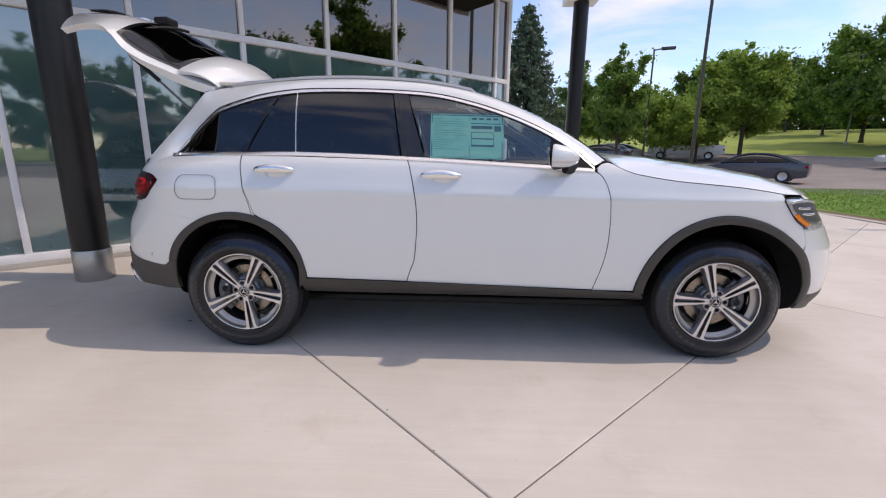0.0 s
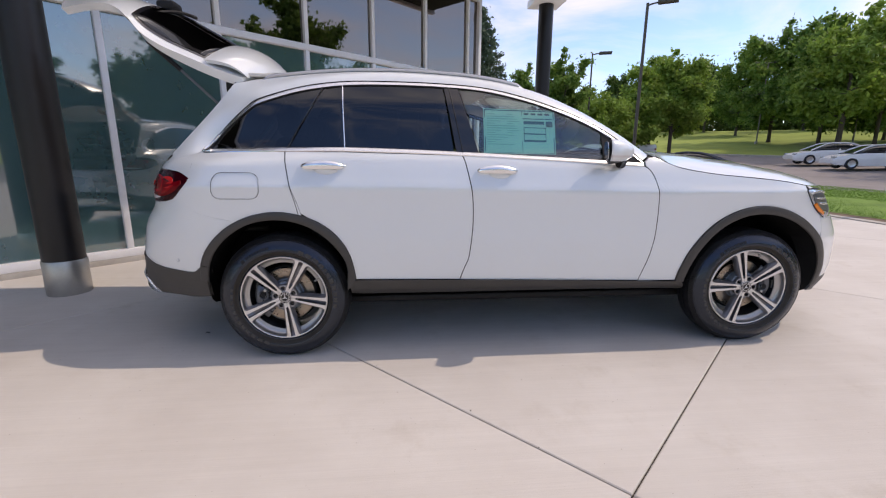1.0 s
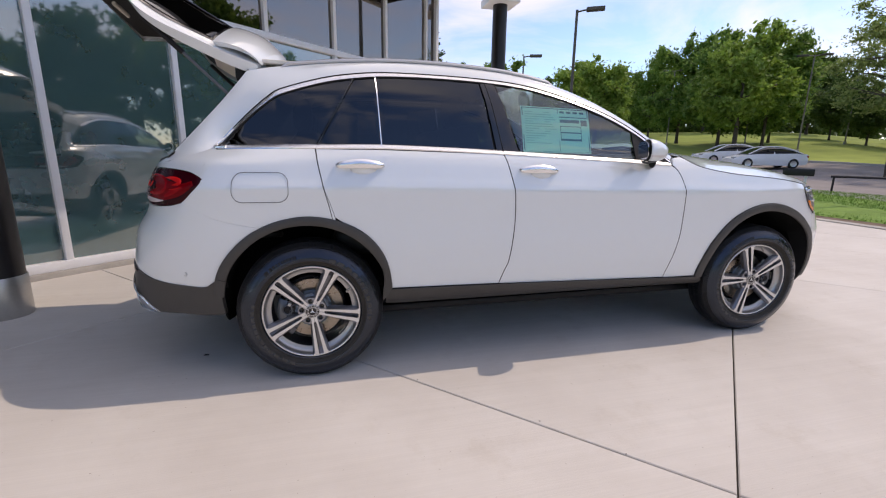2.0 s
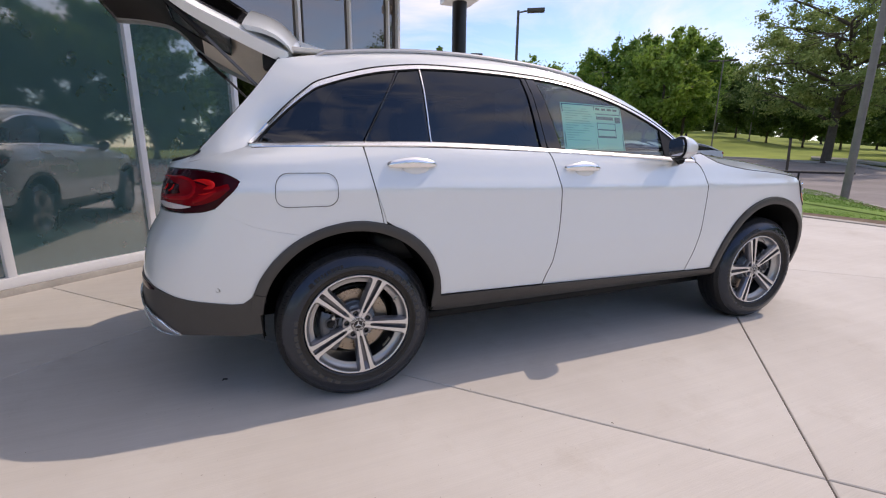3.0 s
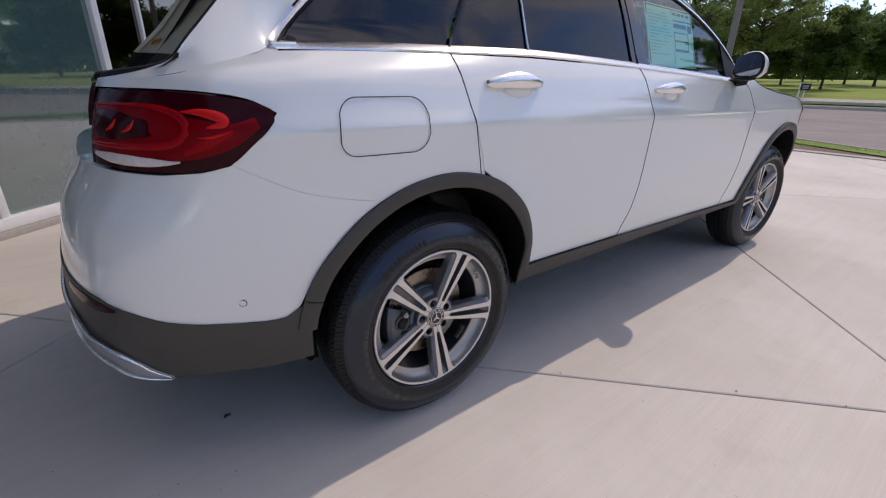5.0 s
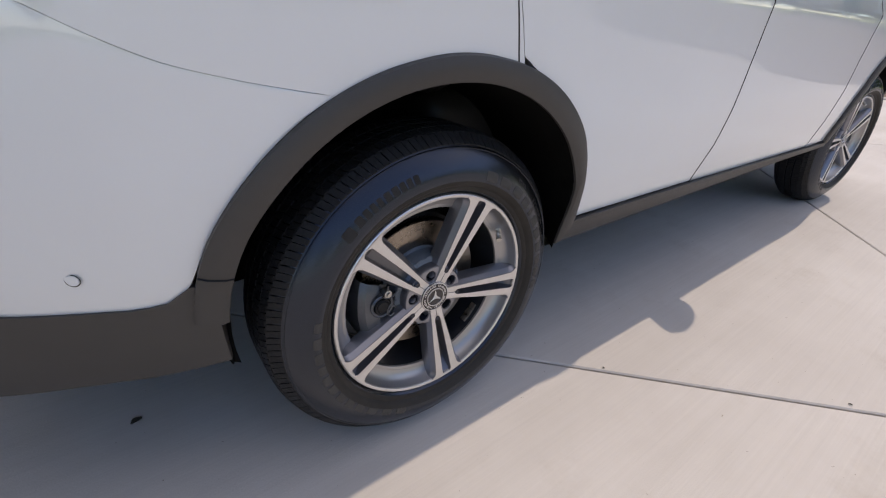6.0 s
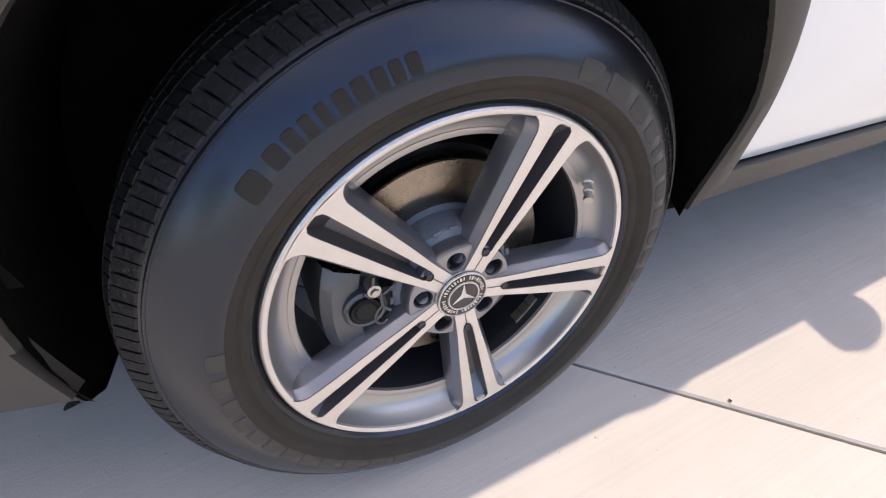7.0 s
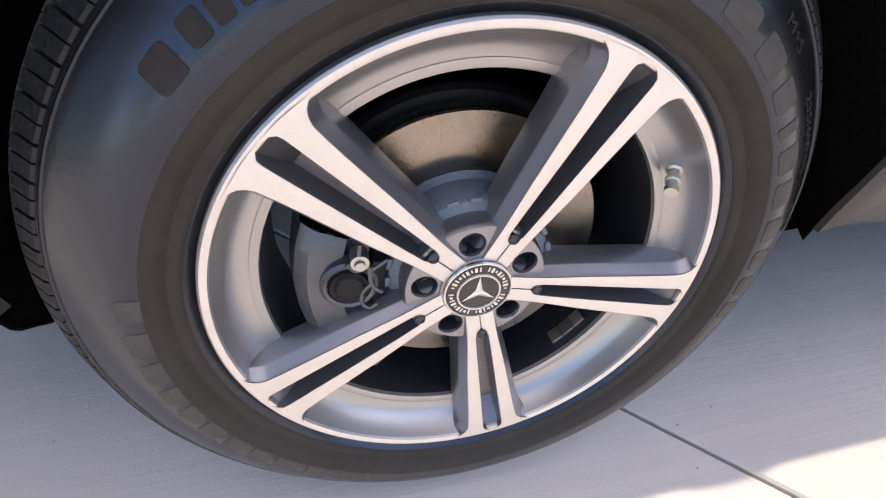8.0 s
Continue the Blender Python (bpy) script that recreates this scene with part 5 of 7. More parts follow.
FIT_K = ((-1.3, 0.35, 0.90, 1.10, 1.97, 2.60, 3.80), (1.0, 1.0, 0.68, 0.58, 0.23, 0.08, 0.0))
for ob in [*car.children_recursive, price, *price.children_recursive]:
    if ob.type == "MESH":
        for v in ob.data.vertices:
            x, y, z = v.co
            v.co = (np.interp(x, *FIT_X), y, z + np.interp(z, *FIT_Z) * np.interp(x, *FIT_K))

# ---- wheels ----
# Built round the y axis, outer face towards -y, the middle of the tyre at y = 0.


def wheel(spoke_turn):
    barrel = lathe([(0.2334, -0.0885), (0.2322, -0.0840), (0.2290, -0.0725), (0.2240, -0.0635), (0.2165, -0.0575), (0.2085, -0.0550)], steps=96)
    top = link("wheel", barrel, RIM_SILVER)
    top["label"] = "five-twin-spoke alloy wheel with grey pockets and black tyre"
    turn = pose(0, 0, 0, 0, -spoke_turn, 0)
    side = [(0.2340, -0.070), (0.2425, -0.0850), (0.2475, -0.0905), (0.2515, -0.0965), (0.2560, -0.0990), (0.2600, -0.0992), (0.2660, -0.1060), (0.2750, -0.1115), (0.2840, -0.1130), (0.2950, -0.1108),
            (0.3100, -0.1045), (0.3260, -0.0955), (0.3410, -0.0850), (0.3490, -0.0770), (0.3545, -0.0690), (0.3585, -0.0600), (0.3610, -0.0480)]
    side = [(0.2345 + (r - 0.2345) * 0.970, d) for r, d in side]
    profile = side + [(0.3585, -0.03), (0.3585, 0.03)] + [(r, -d) for r, d in side[::-1]]
    tyre = part("tyre", lathe(profile, steps=128), RUBBER, top, "black all-season tyre", 50)
    blocks, per = bmesh.new(), 78
    rows_ = ((-0.0850, -0.066, 0.3440, 0.3620, 0.5), (-0.064, -0.046, 0.3630, 0.3685, 0.0), (-0.044, -0.016, 0.3690, 0.3695, 0.5), (-0.010, 0.016, 0.3695, 0.3695, 0.2), (0.022, 0.050, 0.3695, 0.3690, 0.6),
             (0.053, 0.064, 0.3685, 0.3630, 0.0), (0.066, 0.0850, 0.3620, 0.3440, 0.5))
    for y0, y1, r0, r1, shift in rows_:
        for k in range(per):
            for half in (0, 1):
                a0 = 2 * math.pi * (k + shift + 0.46 * half) / per
                a1 = a0 + 2 * math.pi / per * (0.40 if half == 0 else 0.44)
                lean = 0.018 * (1 if y0 < 0 else -1)
                ring_ = []
                for d in (0.012, 0.0):
                    for y, r, off in ((y0, r0, 0), (y1, r1, lean)):
                        for a in (a0 + off, a1 + off):
                            ring_.append(blocks.verts.new(((r - d - 0.004) * math.cos(a), y, (r - d - 0.004) * math.sin(a))))
                v = ring_
                for f in ((4, 5, 7, 6), (0, 1, 5, 4), (2, 6, 7, 3), (0, 4, 6, 2), (1, 3, 7, 5)):
                    blocks.faces.new([v[i] for i in f])
    bmesh.ops.recalc_face_normals(blocks, faces=blocks.faces[:])
    part("tread_block", blocks, TREAD, top, "black siped tread", 0)["kind"] = "stuff"
    # sidewall markings as plain raised bars
    wall = lambda r: np.interp(r, [p[0] for p in side[2:13]], [p[1] for p in side[2:13]])

    def bar(marks, a, r0, r1, wide, lift=0.0009):
        rows_ = []
        for d, inset in ((0.001, 0.0), (-lift, 0.0006)):
            for r in np.linspace(r0 + inset, r1 - inset, 6):
                rows_.append([marks.verts.new((r * math.cos(a + da), wall(r) + d, r * math.sin(a + da))) for da in (inset / r - wide / 2 / r, wide / 2 / r - inset / r)])
        low_, high_ = rows_[:6], rows_[6:]
        for p_, q_ in zip(high_, high_[1:]):
            marks.faces.new((p_[0], p_[1], q_[1], q_[0]))
        rim_l = [p_[0] for p_ in low_] + [p_[1] for p_ in low_[::-1]]
        rim_h = [p_[0] for p_ in high_] + [p_[1] for p_ in high_[::-1]]
        for i in range(12):
            j = (i + 1) % 12
            marks.faces.new((rim_l[i], rim_l[j], rim_h[j], rim_h[i]))

    def done(marks, name="sidewall_marking"):
        bmesh.ops.recalc_face_normals(marks, faces=marks.faces[:])
        return part(name, marks, LETTER, top, "", 0)

    # rows of raised plain blocks with rounded corners
    def block(marks, a, r0, r1, wide, lift=0.0007):
        loops = []
        for grow, d in ((1.0, 0.001), (0.95, -lift), (0.5, -lift)):
            loop_ = []
            for q in range(24):
                c, s_ = math.cos(2 * math.pi * q / 24), math.sin(2 * math.pi * q / 24)
                u, v = math.copysign(abs(c) ** 0.35, c) * grow, math.copysign(abs(s_) ** 0.35, s_) * grow
                r = (r0 + r1) / 2 + v * (r1 - r0) / 2
                b = a + u * wide / 2 / r
                loop_.append(marks.verts.new((r * math.cos(b), wall(r) + d, r * math.sin(b))))
            loops.append(loop_)
        for p_, q_ in zip(loops, loops[1:]):
            for k_ in range(24):
                marks.faces.new((p_[k_], p_[(k_ + 1) % 24], q_[(k_ + 1) % 24], q_[k_]))
        marks.faces.new(loops[-1])

    rows_of = (((67.6, 58.6, 49.2, 41, 34.5, 28, 20.3, 12, 4.5, -2.5, -9.5), (0.034, 0.036, 0.034, 0.027, 0.012, 0.028, 0.030, 0.028, 0.026, 0.026, 0.024), 0.2780, 0.2990, LETTER_PALE),
               ((168.8, 176, 183, 189.3, 195.5, 201.6, 208.3, 214.8, 221.5, 229.5, 238.5, 247), (0.022, 0.026, 0.026, 0.022, 0.024, 0.024, 0.025, 0.024, 0.026, 0.028, 0.028, 0.028), 0.2705, 0.2900, LETTER_PALE),
               ((132.9, 127.4, 124.0, 121.0, 118.2, 115.0, 111.8, 108.8, 106.0, 103.2), (0.024, 0.016, 0.013, 0.011, 0.010, 0.013, 0.014, 0.012, 0.011, 0.012), 0.2915, 0.3080, SCRIPT))
    for angles, widths, r0, r1, mat in rows_of:
        for k, (mid_a, wide) in enumerate(zip(angles, widths)):
            marks = bmesh.new()
            block(marks, radians(mid_a), r0 - (0.004 if mat is SCRIPT and k == 0 else 0.0), r1, wide)
            bmesh.ops.recalc_face_normals(marks, faces=marks.faces[:])
            part("sidewall_marking", marks, mat, top, "", 0)
    # the size marking near the tread edge
    for words, mid_a, tall_ in (("M+S", 47.7, 0.0085), ("235/60R18", 29.3, 0.0085)):
        script = bpy.data.curves.new("size_marking", "FONT")
        script.body, script.size, script.extrude, script.align_x = words, tall_ / 0.7, 0.0007, "CENTER"
        holder = bpy.data.objects.new("size_marking", script)
        me = bpy.data.meshes.new_from_object(holder)
        bpy.data.objects.remove(holder)
        for v in me.vertices:
            r_ = 0.3095 + v.co.y
            a = radians(mid_a) - v.co.x * 1.55 / r_
            v.co = (r_ * math.cos(a), wall(r_) - v.co.z - 0.0002, r_ * math.sin(a))
        me.materials.append(LETTER)
        mark = new("size_marking", me)
        mark.parent = top
    small_ = bmesh.new()
    for k in range(4):
        bar(small_, radians(14.5 - 1.6 * k), 0.3100, 0.3175, 0.0040)
    for first, count in ((168, 9), (150, 7), (300, 8), (330, 10), (8, 12)):
        for k in range(count):
            bar(small_, radians(first + 1.5 * k), 0.2600, 0.2655, 0.0034, 0.0006)
            if k % 2:
                bar(small_, radians(first + 1.5 * k), 0.2685, 0.2725, 0.0030, 0.0005)
    done(small_, "small_marking")["kind"] = "stuff"
    part("sidewall_rib", lathe([(0.3315, wall(0.3315) + 0.001), (0.3335, wall(0.3335) - 0.0014), (0.3350, wall(0.3350) - 0.0014), (0.3370, wall(0.3370) + 0.002)], steps=128), RUBBER, top)

    lip_ = lathe([(0.2428, -0.074), (0.2430, -0.0865), (0.2418, -0.0917), (0.2398, -0.0932), (0.2364, -0.0930), (0.2342, -0.0915), (0.2333, -0.0880)], steps=128)
    part("bead_band", lathe([(r, np.interp(r, [p[0] for p in side[2:13]], [p[1] for p in side[2:13]]) - (0.0007 if 0.250 < r < 0.2740 else -0.001)) for r in np.linspace(0.2490, 0.2750, 16)], steps=128), BEAD, top, "matt bead area with the concrete's mirrored brown in its colour")
    part("rim_lip", lip_, RIM_FACE, top, "bright machined rim edge")
    part("rim_ledge", lathe([(0.2088, -0.0557), (0.2060, -0.0557), (0.2010, -0.0535), (0.2000, -0.0490)], steps=96), RIM_SILVER, top, "silver inner ledge")
    part("inner_barrel", lathe([(0.2002, -0.0495), (0.1990, -0.020), (0.1985, 0.05), (0.2050, 0.075), (0.226, 0.098), (0.240, 0.100)], steps=96), RIM_SHADE, top)

    rs = np.r_[0.036, 0.048, 0.058, 0.0625, 0.0655, 0.070, np.linspace(0.080, 0.205, 10), 0.213, 0.220, 0.226, 0.2290, 0.2310, 0.2330, 0.2348, 0.2362, 0.2374]

    def face_y(r):
        return np.interp(r, (0.036, 0.05, 0.10, 0.16, 0.21, 0.2374), (-0.0758, -0.0768, -0.0815, -0.0866, -0.0906, -0.0926))

    def edge_x(r):
        return np.interp(r, (0.036, 0.05, 0.075, 0.12, 0.20, 0.220, 0.2262, 0.2310, 0.2348, 0.2374), (0.0150, 0.0155, 0.0172, 0.0222, 0.0292, 0.0318, 0.0345, 0.0385, 0.0445, 0.0510))

    def slot_x(r):
        return np.interp(r, (0.036, 0.058, 0.0655, 0.070, 0.10, 0.20, 0.226, 0.2310, 0.2348, 0.2362), (0.0004, 0.0004, 0.0058, 0.0070, 0.0082, 0.0112, 0.0120, 0.0112, 0.0064, 0.0010))

    def sunk(r):
        return np.interp(r, (0.060, 0.078, 0.205, 0.226, 0.2362), (0.0005, 0.026, 0.028, 0.012, 0.003))

    for k in range(5):
        m = pose(0, 0, 0, 0, -(spoke_turn + 72 * k), 0)
        body, pocket, face = bmesh.new(), bmesh.new(), bmesh.new()
        for sgn in (-1, 1):
            rows_f = [[(r, face_y(r) - 0.0006, sgn * (slot_x(r) + 0.0004)), (r, face_y(r) - 0.0014, sgn * (slot_x(r) * 0.6 + edge_x(r) * 0.4)), (r, face_y(r) - 0.0006, sgn * (edge_x(r) - 0.0006))] for r in rs]
            grid_mesh([[Vector(p) for p in row] for row in rows_f], face)
            rows_b = [[(r, face_y(r), sgn * slot_x(r)), (r, face_y(r), sgn * edge_x(r)), (r, face_y(r) + 0.0022, sgn * (edge_x(r) + 0.0010)),
                       (r, face_y(r) + 0.011, sgn * (edge_x(r) + 0.0050 + 0.003 * (r / 0.24))), (r, face_y(r) + 0.013, sgn * (edge_x(r) + 0.0060 + 0.003 * (r / 0.24))), (r, face_y(r) + 0.040, sgn * (edge_x(r) + 0.0085 + 0.004 * (r / 0.24)))] for r in rs]
            grid_mesh([[Vector(p) for p in row] for row in rows_b], body)
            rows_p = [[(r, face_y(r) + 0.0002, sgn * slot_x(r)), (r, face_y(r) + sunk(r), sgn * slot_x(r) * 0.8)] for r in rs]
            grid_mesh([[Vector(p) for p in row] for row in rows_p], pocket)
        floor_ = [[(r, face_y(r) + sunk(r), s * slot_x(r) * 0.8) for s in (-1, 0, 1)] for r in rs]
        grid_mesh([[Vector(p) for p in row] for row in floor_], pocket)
        back_ = [[(r, face_y(r) + 0.040, s * (edge_x(r) + 0.0085 + 0.004 * (r / 0.24))) for s in (-1, 0, 1)] for r in rs]
        grid_mesh([[Vector(p) for p in row] for row in back_], body)
        for bm in (body, pocket, face):
            for v in bm.verts:
                v.co.x = math.sqrt(max(v.co.x ** 2 - v.co.z ** 2, 1e-6))
            bmesh.ops.recalc_face_normals(bm, faces=bm.faces[:])
            bm.transform(m)
        part("spoke", body, RIM_GREY, top, "grey twin spoke with machined faces")
        part("spoke_face", face, RIM_FACE, top, "bright machined face")
        part("spoke_pocket", pocket, POCKET, top, "recessed pocket with shade in its grey")
        hole = lathe([(0.0058, -0.0010), (0.0050, -0.0026), (0.0044, -0.0026), (0.0036, -0.0012), (0.0, -0.0012)], steps=16)
        hole.transform(m @ Matrix.Translation((0.0645, face_y(0.0645), 0)))
        part("dimple", hole, RIM_SHADE, top)
        # the web between two spokes, pierced for a wheel bolt
        m2 = pose(0, 0, 0, 0, -(spoke_turn + 36 + 72 * k), 0)
        web, bolt_r, rim_, hole_, deep_ = bmesh.new(), 0.0530, [], [], []
        for q in range(40):
            a = 2 * math.pi * q / 40
            ca, sa = math.cos(a), math.sin(a)
            reach = 0.0
            while reach < 0.05:
                x, z = bolt_r + (reach + 0.0005) * ca, (reach + 0.0005) * sa
                if not (0.033 < math.hypot(x, z) < 0.0705 and abs(math.degrees(math.atan2(z, x))) < 30):
                    break
                reach += 0.0005
            reach = max(reach, 0.0142)
            rim_.append(web.verts.new((bolt_r + reach * ca, -0.0735, reach * sa)))
            hole_.append(web.verts.new((bolt_r + 0.0132 * ca, -0.0742, 0.0132 * sa)))
            deep_.append(web.verts.new((bolt_r + 0.0124 * ca, -0.0710, 0.0124 * sa)))
        for q in range(40):
            j = (q + 1) % 40
            web.faces.new((rim_[q], rim_[j], hole_[j], hole_[q]))
            web.faces.new((hole_[q], hole_[j], deep_[j], deep_[q]))
        bmesh.ops.recalc_face_normals(web, faces=web.faces[:])
        web.transform(m2)
        part("hub_web", web, RIM_GREY, top)
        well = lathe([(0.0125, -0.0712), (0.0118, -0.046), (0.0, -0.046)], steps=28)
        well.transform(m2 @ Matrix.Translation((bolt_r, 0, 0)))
        part("bolt_well", well, RIM_SHADE, top, "bolt recess with shade in its colour")
        bolt = bmesh.new()
        bmesh.ops.create_cone(bolt, cap_ends=True, segments=6, radius1=0.0085, radius2=0.0078, depth=0.014)
        bolt.transform(m2 @ Matrix.Translation((bolt_r, -0.052, 0)) @ pose(0, 0, 0, 90, 0, 0))
        part("wheel_bolt", bolt, GLOSS_BLACK, top, "dark wheel bolt", 0)
    part("hub_face", lathe([(0.0335, -0.0765), (0.0350, -0.0770), (0.0372, -0.0760), (0.0380, -0.0730)], steps=80), RIM_GREY, top)
    part("hub_shoulder", lathe([(0.0680, -0.0737), (0.0708, -0.0728), (0.0730, -0.0690), (0.0745, -0.0500), (0.0760, -0.030)], steps=80), RIM_GREY, top)
    part("centre_cap", lathe([(0.0, -0.0815), (0.018, -0.0815), (0.0215, -0.0812), (0.0345, -0.0795), (0.0350, -0.0770)], steps=48), GLOSS_BLACK, top, "dark centre cap with plain silver emblem")
    part("cap_ring", lathe([(0.0203, -0.0812), (0.0206, -0.0830), (0.0222, -0.0830), (0.0226, -0.0812)], steps=48), RIM_FACE, top)
    part("cap_rim", lathe([(0.0328, -0.0795), (0.0330, -0.0812), (0.0345, -0.0808), (0.0350, -0.0785)], steps=48), RIM_FACE, top)
    star = bmesh.new()
    for k in range(3):
        a = radians(90 + 120 * k)
        for s in (-1, 1):
            v = [star.verts.new(p) for p in ((0, -0.0838, 0), (0.0198 * math.cos(a), -0.0822, 0.0198 * math.sin(a)), (0.0042 * math.cos(a + s * radians(60)), -0.0818, 0.0042 * math.sin(a + s * radians(60))))]
            star.faces.new(v)
    bmesh.ops.recalc_face_normals(star, faces=star.faces[:])
    part("cap_emblem", star, RIM_FACE, top, "plain silver shape", 0)
    wreath = bmesh.new()
    for k in range(40):
        a = 2 * math.pi * k / 40
        if k % 10 == 9:
            continue
        box((0.0016 + 0.0012 * (k % 2), 0.0008, 0.0052 if k % 3 else 0.0030), (0, 0, 0), 0, wreath, pose(0.0275 * math.cos(a), -0.0806, 0.0275 * math.sin(a), 0, 90 - math.degrees(a), 0))
    part("cap_marking", wreath, RIM_FACE, top, "plain silver bars", 0)
    valve_dir = pose(0, 0, 0, 0, 11, 0)
    stem = [Vector((0.208, -0.052, -0.088)).lerp(Vector((0.183, -0.0845, -0.078)), f) for f in (0.0, 0.22, 0.30, 0.34, 0.52, 0.55, 0.66, 0.69, 0.84, 0.87, 1.0)]
    valve = tube([tuple(turn @ (valve_dir @ p)) for p in stem], (0.0085, 0.0075, 0.0075, 0.0050, 0.0050, 0.0068, 0.0068, 0.0052, 0.0052, 0.0066, 0.0060), 12)
    part("valve", valve, STEEL, top, "metal tyre valve")
    weight = bmesh.new()
    for k in range(3):
        box((0.004, 0.018, 0.017), (0, 0, 0), 0.001, weight, pose(0, 0, 0, 0, -(spoke_turn + 250 + 5.2 * k), 0) @ Matrix.Translation((0.1970, -0.030, 0)))
    part("balance_weight", weight, STEEL, top)
    return top


def brake(caliper_at):
    disc = lathe([(0.096, -0.012), (0.100, -0.0140), (0.130, -0.0142), (0.1325, -0.0138), (0.1550, -0.0140), (0.1570, -0.012), (0.1570, 0.010), (0.096, 0.010)], steps=96)
    top = link("brake_disc", disc, DISC)
    top["label"] = "worn steel brake disc with grey caliper"
    hat = lathe([(0.0, -0.052), (0.075, -0.052), (0.083, -0.049), (0.086, -0.044), (0.088, -0.014), (0.100, -0.011)], steps=72)
    part("disc_bell", hat, CAST, top, "grey cast bell")
    for k in range(24):
        notch = bmesh.new()
        box((0.006, 0.004, 0.012), (0, 0, 0), 0.0015, notch, pose(0, 0, 0, 0, -15 * k, 0) @ Matrix.Translation((0.085, -0.050, 0)))
        part("bell_notch", notch, CAST, top)
    cal = bmesh.new()
    rows = []
    for a in np.linspace(-40, 34, 18):
        f = 1 - 0.25 * abs(a / 40) ** 3
        rows.append([Vector((r * math.cos(radians(a)), d, r * math.sin(radians(a)))) for r, d in ((0.104, -0.030), (0.106, -0.050 * f), (0.126, -0.054 * f), (0.130, -0.062 * f), (0.160, -0.061 * f), (0.172, -0.050 * f), (0.177, -0.020), (0.177, 0.05))])
    grid_mesh(rows, cal)
    bmesh.ops.recalc_face_normals(cal, faces=cal.faces[:])
    cal.transform(pose(0, 0, 0, 0, -caliper_at, 0))
    body = part("caliper", cal, CALIPER, top, "grey floating caliper")
    def on_caliper(r, a, d):
        return Vector((r * math.cos(radians(caliper_at + a)), d, r * math.sin(radians(caliper_at + a))))

    # piston boot, guide pins, pad carrier and the bent spring over them
    boot = lathe([(0.0, -0.0665), (0.012, -0.0665), (0.014, -0.064), (0.018, -0.066), (0.020, -0.062), (0.020, -0.050)], steps=28)
    boot.transform(Matrix.Translation(on_caliper(0.122, -21, 0)))
    part("piston_boot", boot, BLACK, top, "black rubber boot")
    collar = lathe([(0.021, -0.050), (0.021, -0.0635), (0.024, -0.0650), (0.027, -0.062), (0.028, -0.050)], steps=28)
    collar.transform(Matrix.Translation(on_caliper(0.122, -21, 0)))
    part("boot_collar", collar, CALIPER, top)
    for r, a, wide in ((0.117, -36, 0.0085), (0.106, 2, 0.0070), (0.150, 20, 0.0065)):
        pin = lathe([(0.0, -0.073), (wide * 0.55, -0.073), (wide * 0.62, -0.069), (wide, -0.068), (wide, -0.050)], steps=16)
        pin.transform(Matrix.Translation(on_caliper(r, a, 0)))
        part("guide_pin", pin, STEEL, top)
    carrier = [[on_caliper(r, a, d) for a in np.linspace(-34, 16, 14)] for r, d in ((0.088, -0.046), (0.088, -0.053), (0.102, -0.056), (0.108, -0.046))]
    part("pad_carrier", sheet(carrier, gap=0, depth=0), BLACK, top)
    for run in (((0.124, -30), (0.118, -22), (0.108, -19), (0.104, -12), (0.100, -6), (0.092, -2)), ((0.110, -20), (0.118, -16), (0.128, -19)),
                ((0.102, -9), (0.110, -3), (0.112, 4), (0.106, 8), (0.098, 6)), ((0.094, -26), (0.104, -18))):
        spring = tube(smooth_line([tuple(on_caliper(r, a - 15, -0.066)) for r, a in run], 18), 0.0020, 6)
        part("pad_spring", spring, CALIPER, top, "bent steel spring")
    part("dust_shield", lathe([(0.06, 0.013), (0.165, 0.014), (0.170, 0.020), (0.170, 0.028)], steps=64), BLACK, top)
    part("axle", tube([(0, -0.04, 0), (0, 0.25, 0)], 0.045, 16), BLACK, top)
    return top


STEER = 4.0     # degrees by which the front wheels are turned
for x, turn_, cal_at in ((0.0, 62.8, 196.0), (AXLE, 107.0, 20.0)):
    for side in (-1, 1):
        w, b = wheel(turn_), brake(cal_at)
        for ob in (w, b):
            ob.parent = car
            ob.matrix_basis = pose(x, side * 0.785, HUB_Z, 0, 0, (0 if side == -1 else 180) - (STEER if x else 0))

# ---- building ----
WALL_AT, WALL_TURN, BAY = Vector((-1.444, 2.413, 0)), 42.7, 1.149
_c, _s = math.cos(radians(WALL_TURN)), math.sin(radians(WALL_TURN))


def on_wall(along, out_, z):
    """A place by metres along the facade, metres out in front of it and height."""
    return Vector((WALL_AT.x + _c * along + _s * out_, WALL_AT.y + _s * along - _c * out_, z))


WALL_M = Matrix.Translation(WALL_AT) @ pose(0, 0, 0, 0, 0, WALL_TURN)
FIRST, LAST, END = -12, 4, 4.93          # bays to either side of the mullion at 0
TRANSOM, TOP = 2.556, 6.6
facade = thing("facade", "tall green-tinted glass facade with white aluminium frames", "building", kind="structure")
for k in range(FIRST, LAST + 1):
    for z0, z1, d in ((0.12, TRANSOM - 0.04, 0.09), (TRANSOM + 0.04, TOP, 0.09)):
        bm = box((0.060, d, z1 - z0), (k * BAY, 0.01, (z0 + z1) / 2), 0.006)
        bm.transform(WALL_M)
        part("mullion", bm, MULLION, facade)
x0, x1 = FIRST * BAY, END
corner = box((0.085, 0.11, TOP), (END, 0.005, TOP / 2), 0.006)
corner.transform(WALL_M)
part("corner_post", corner, MULLION, facade)
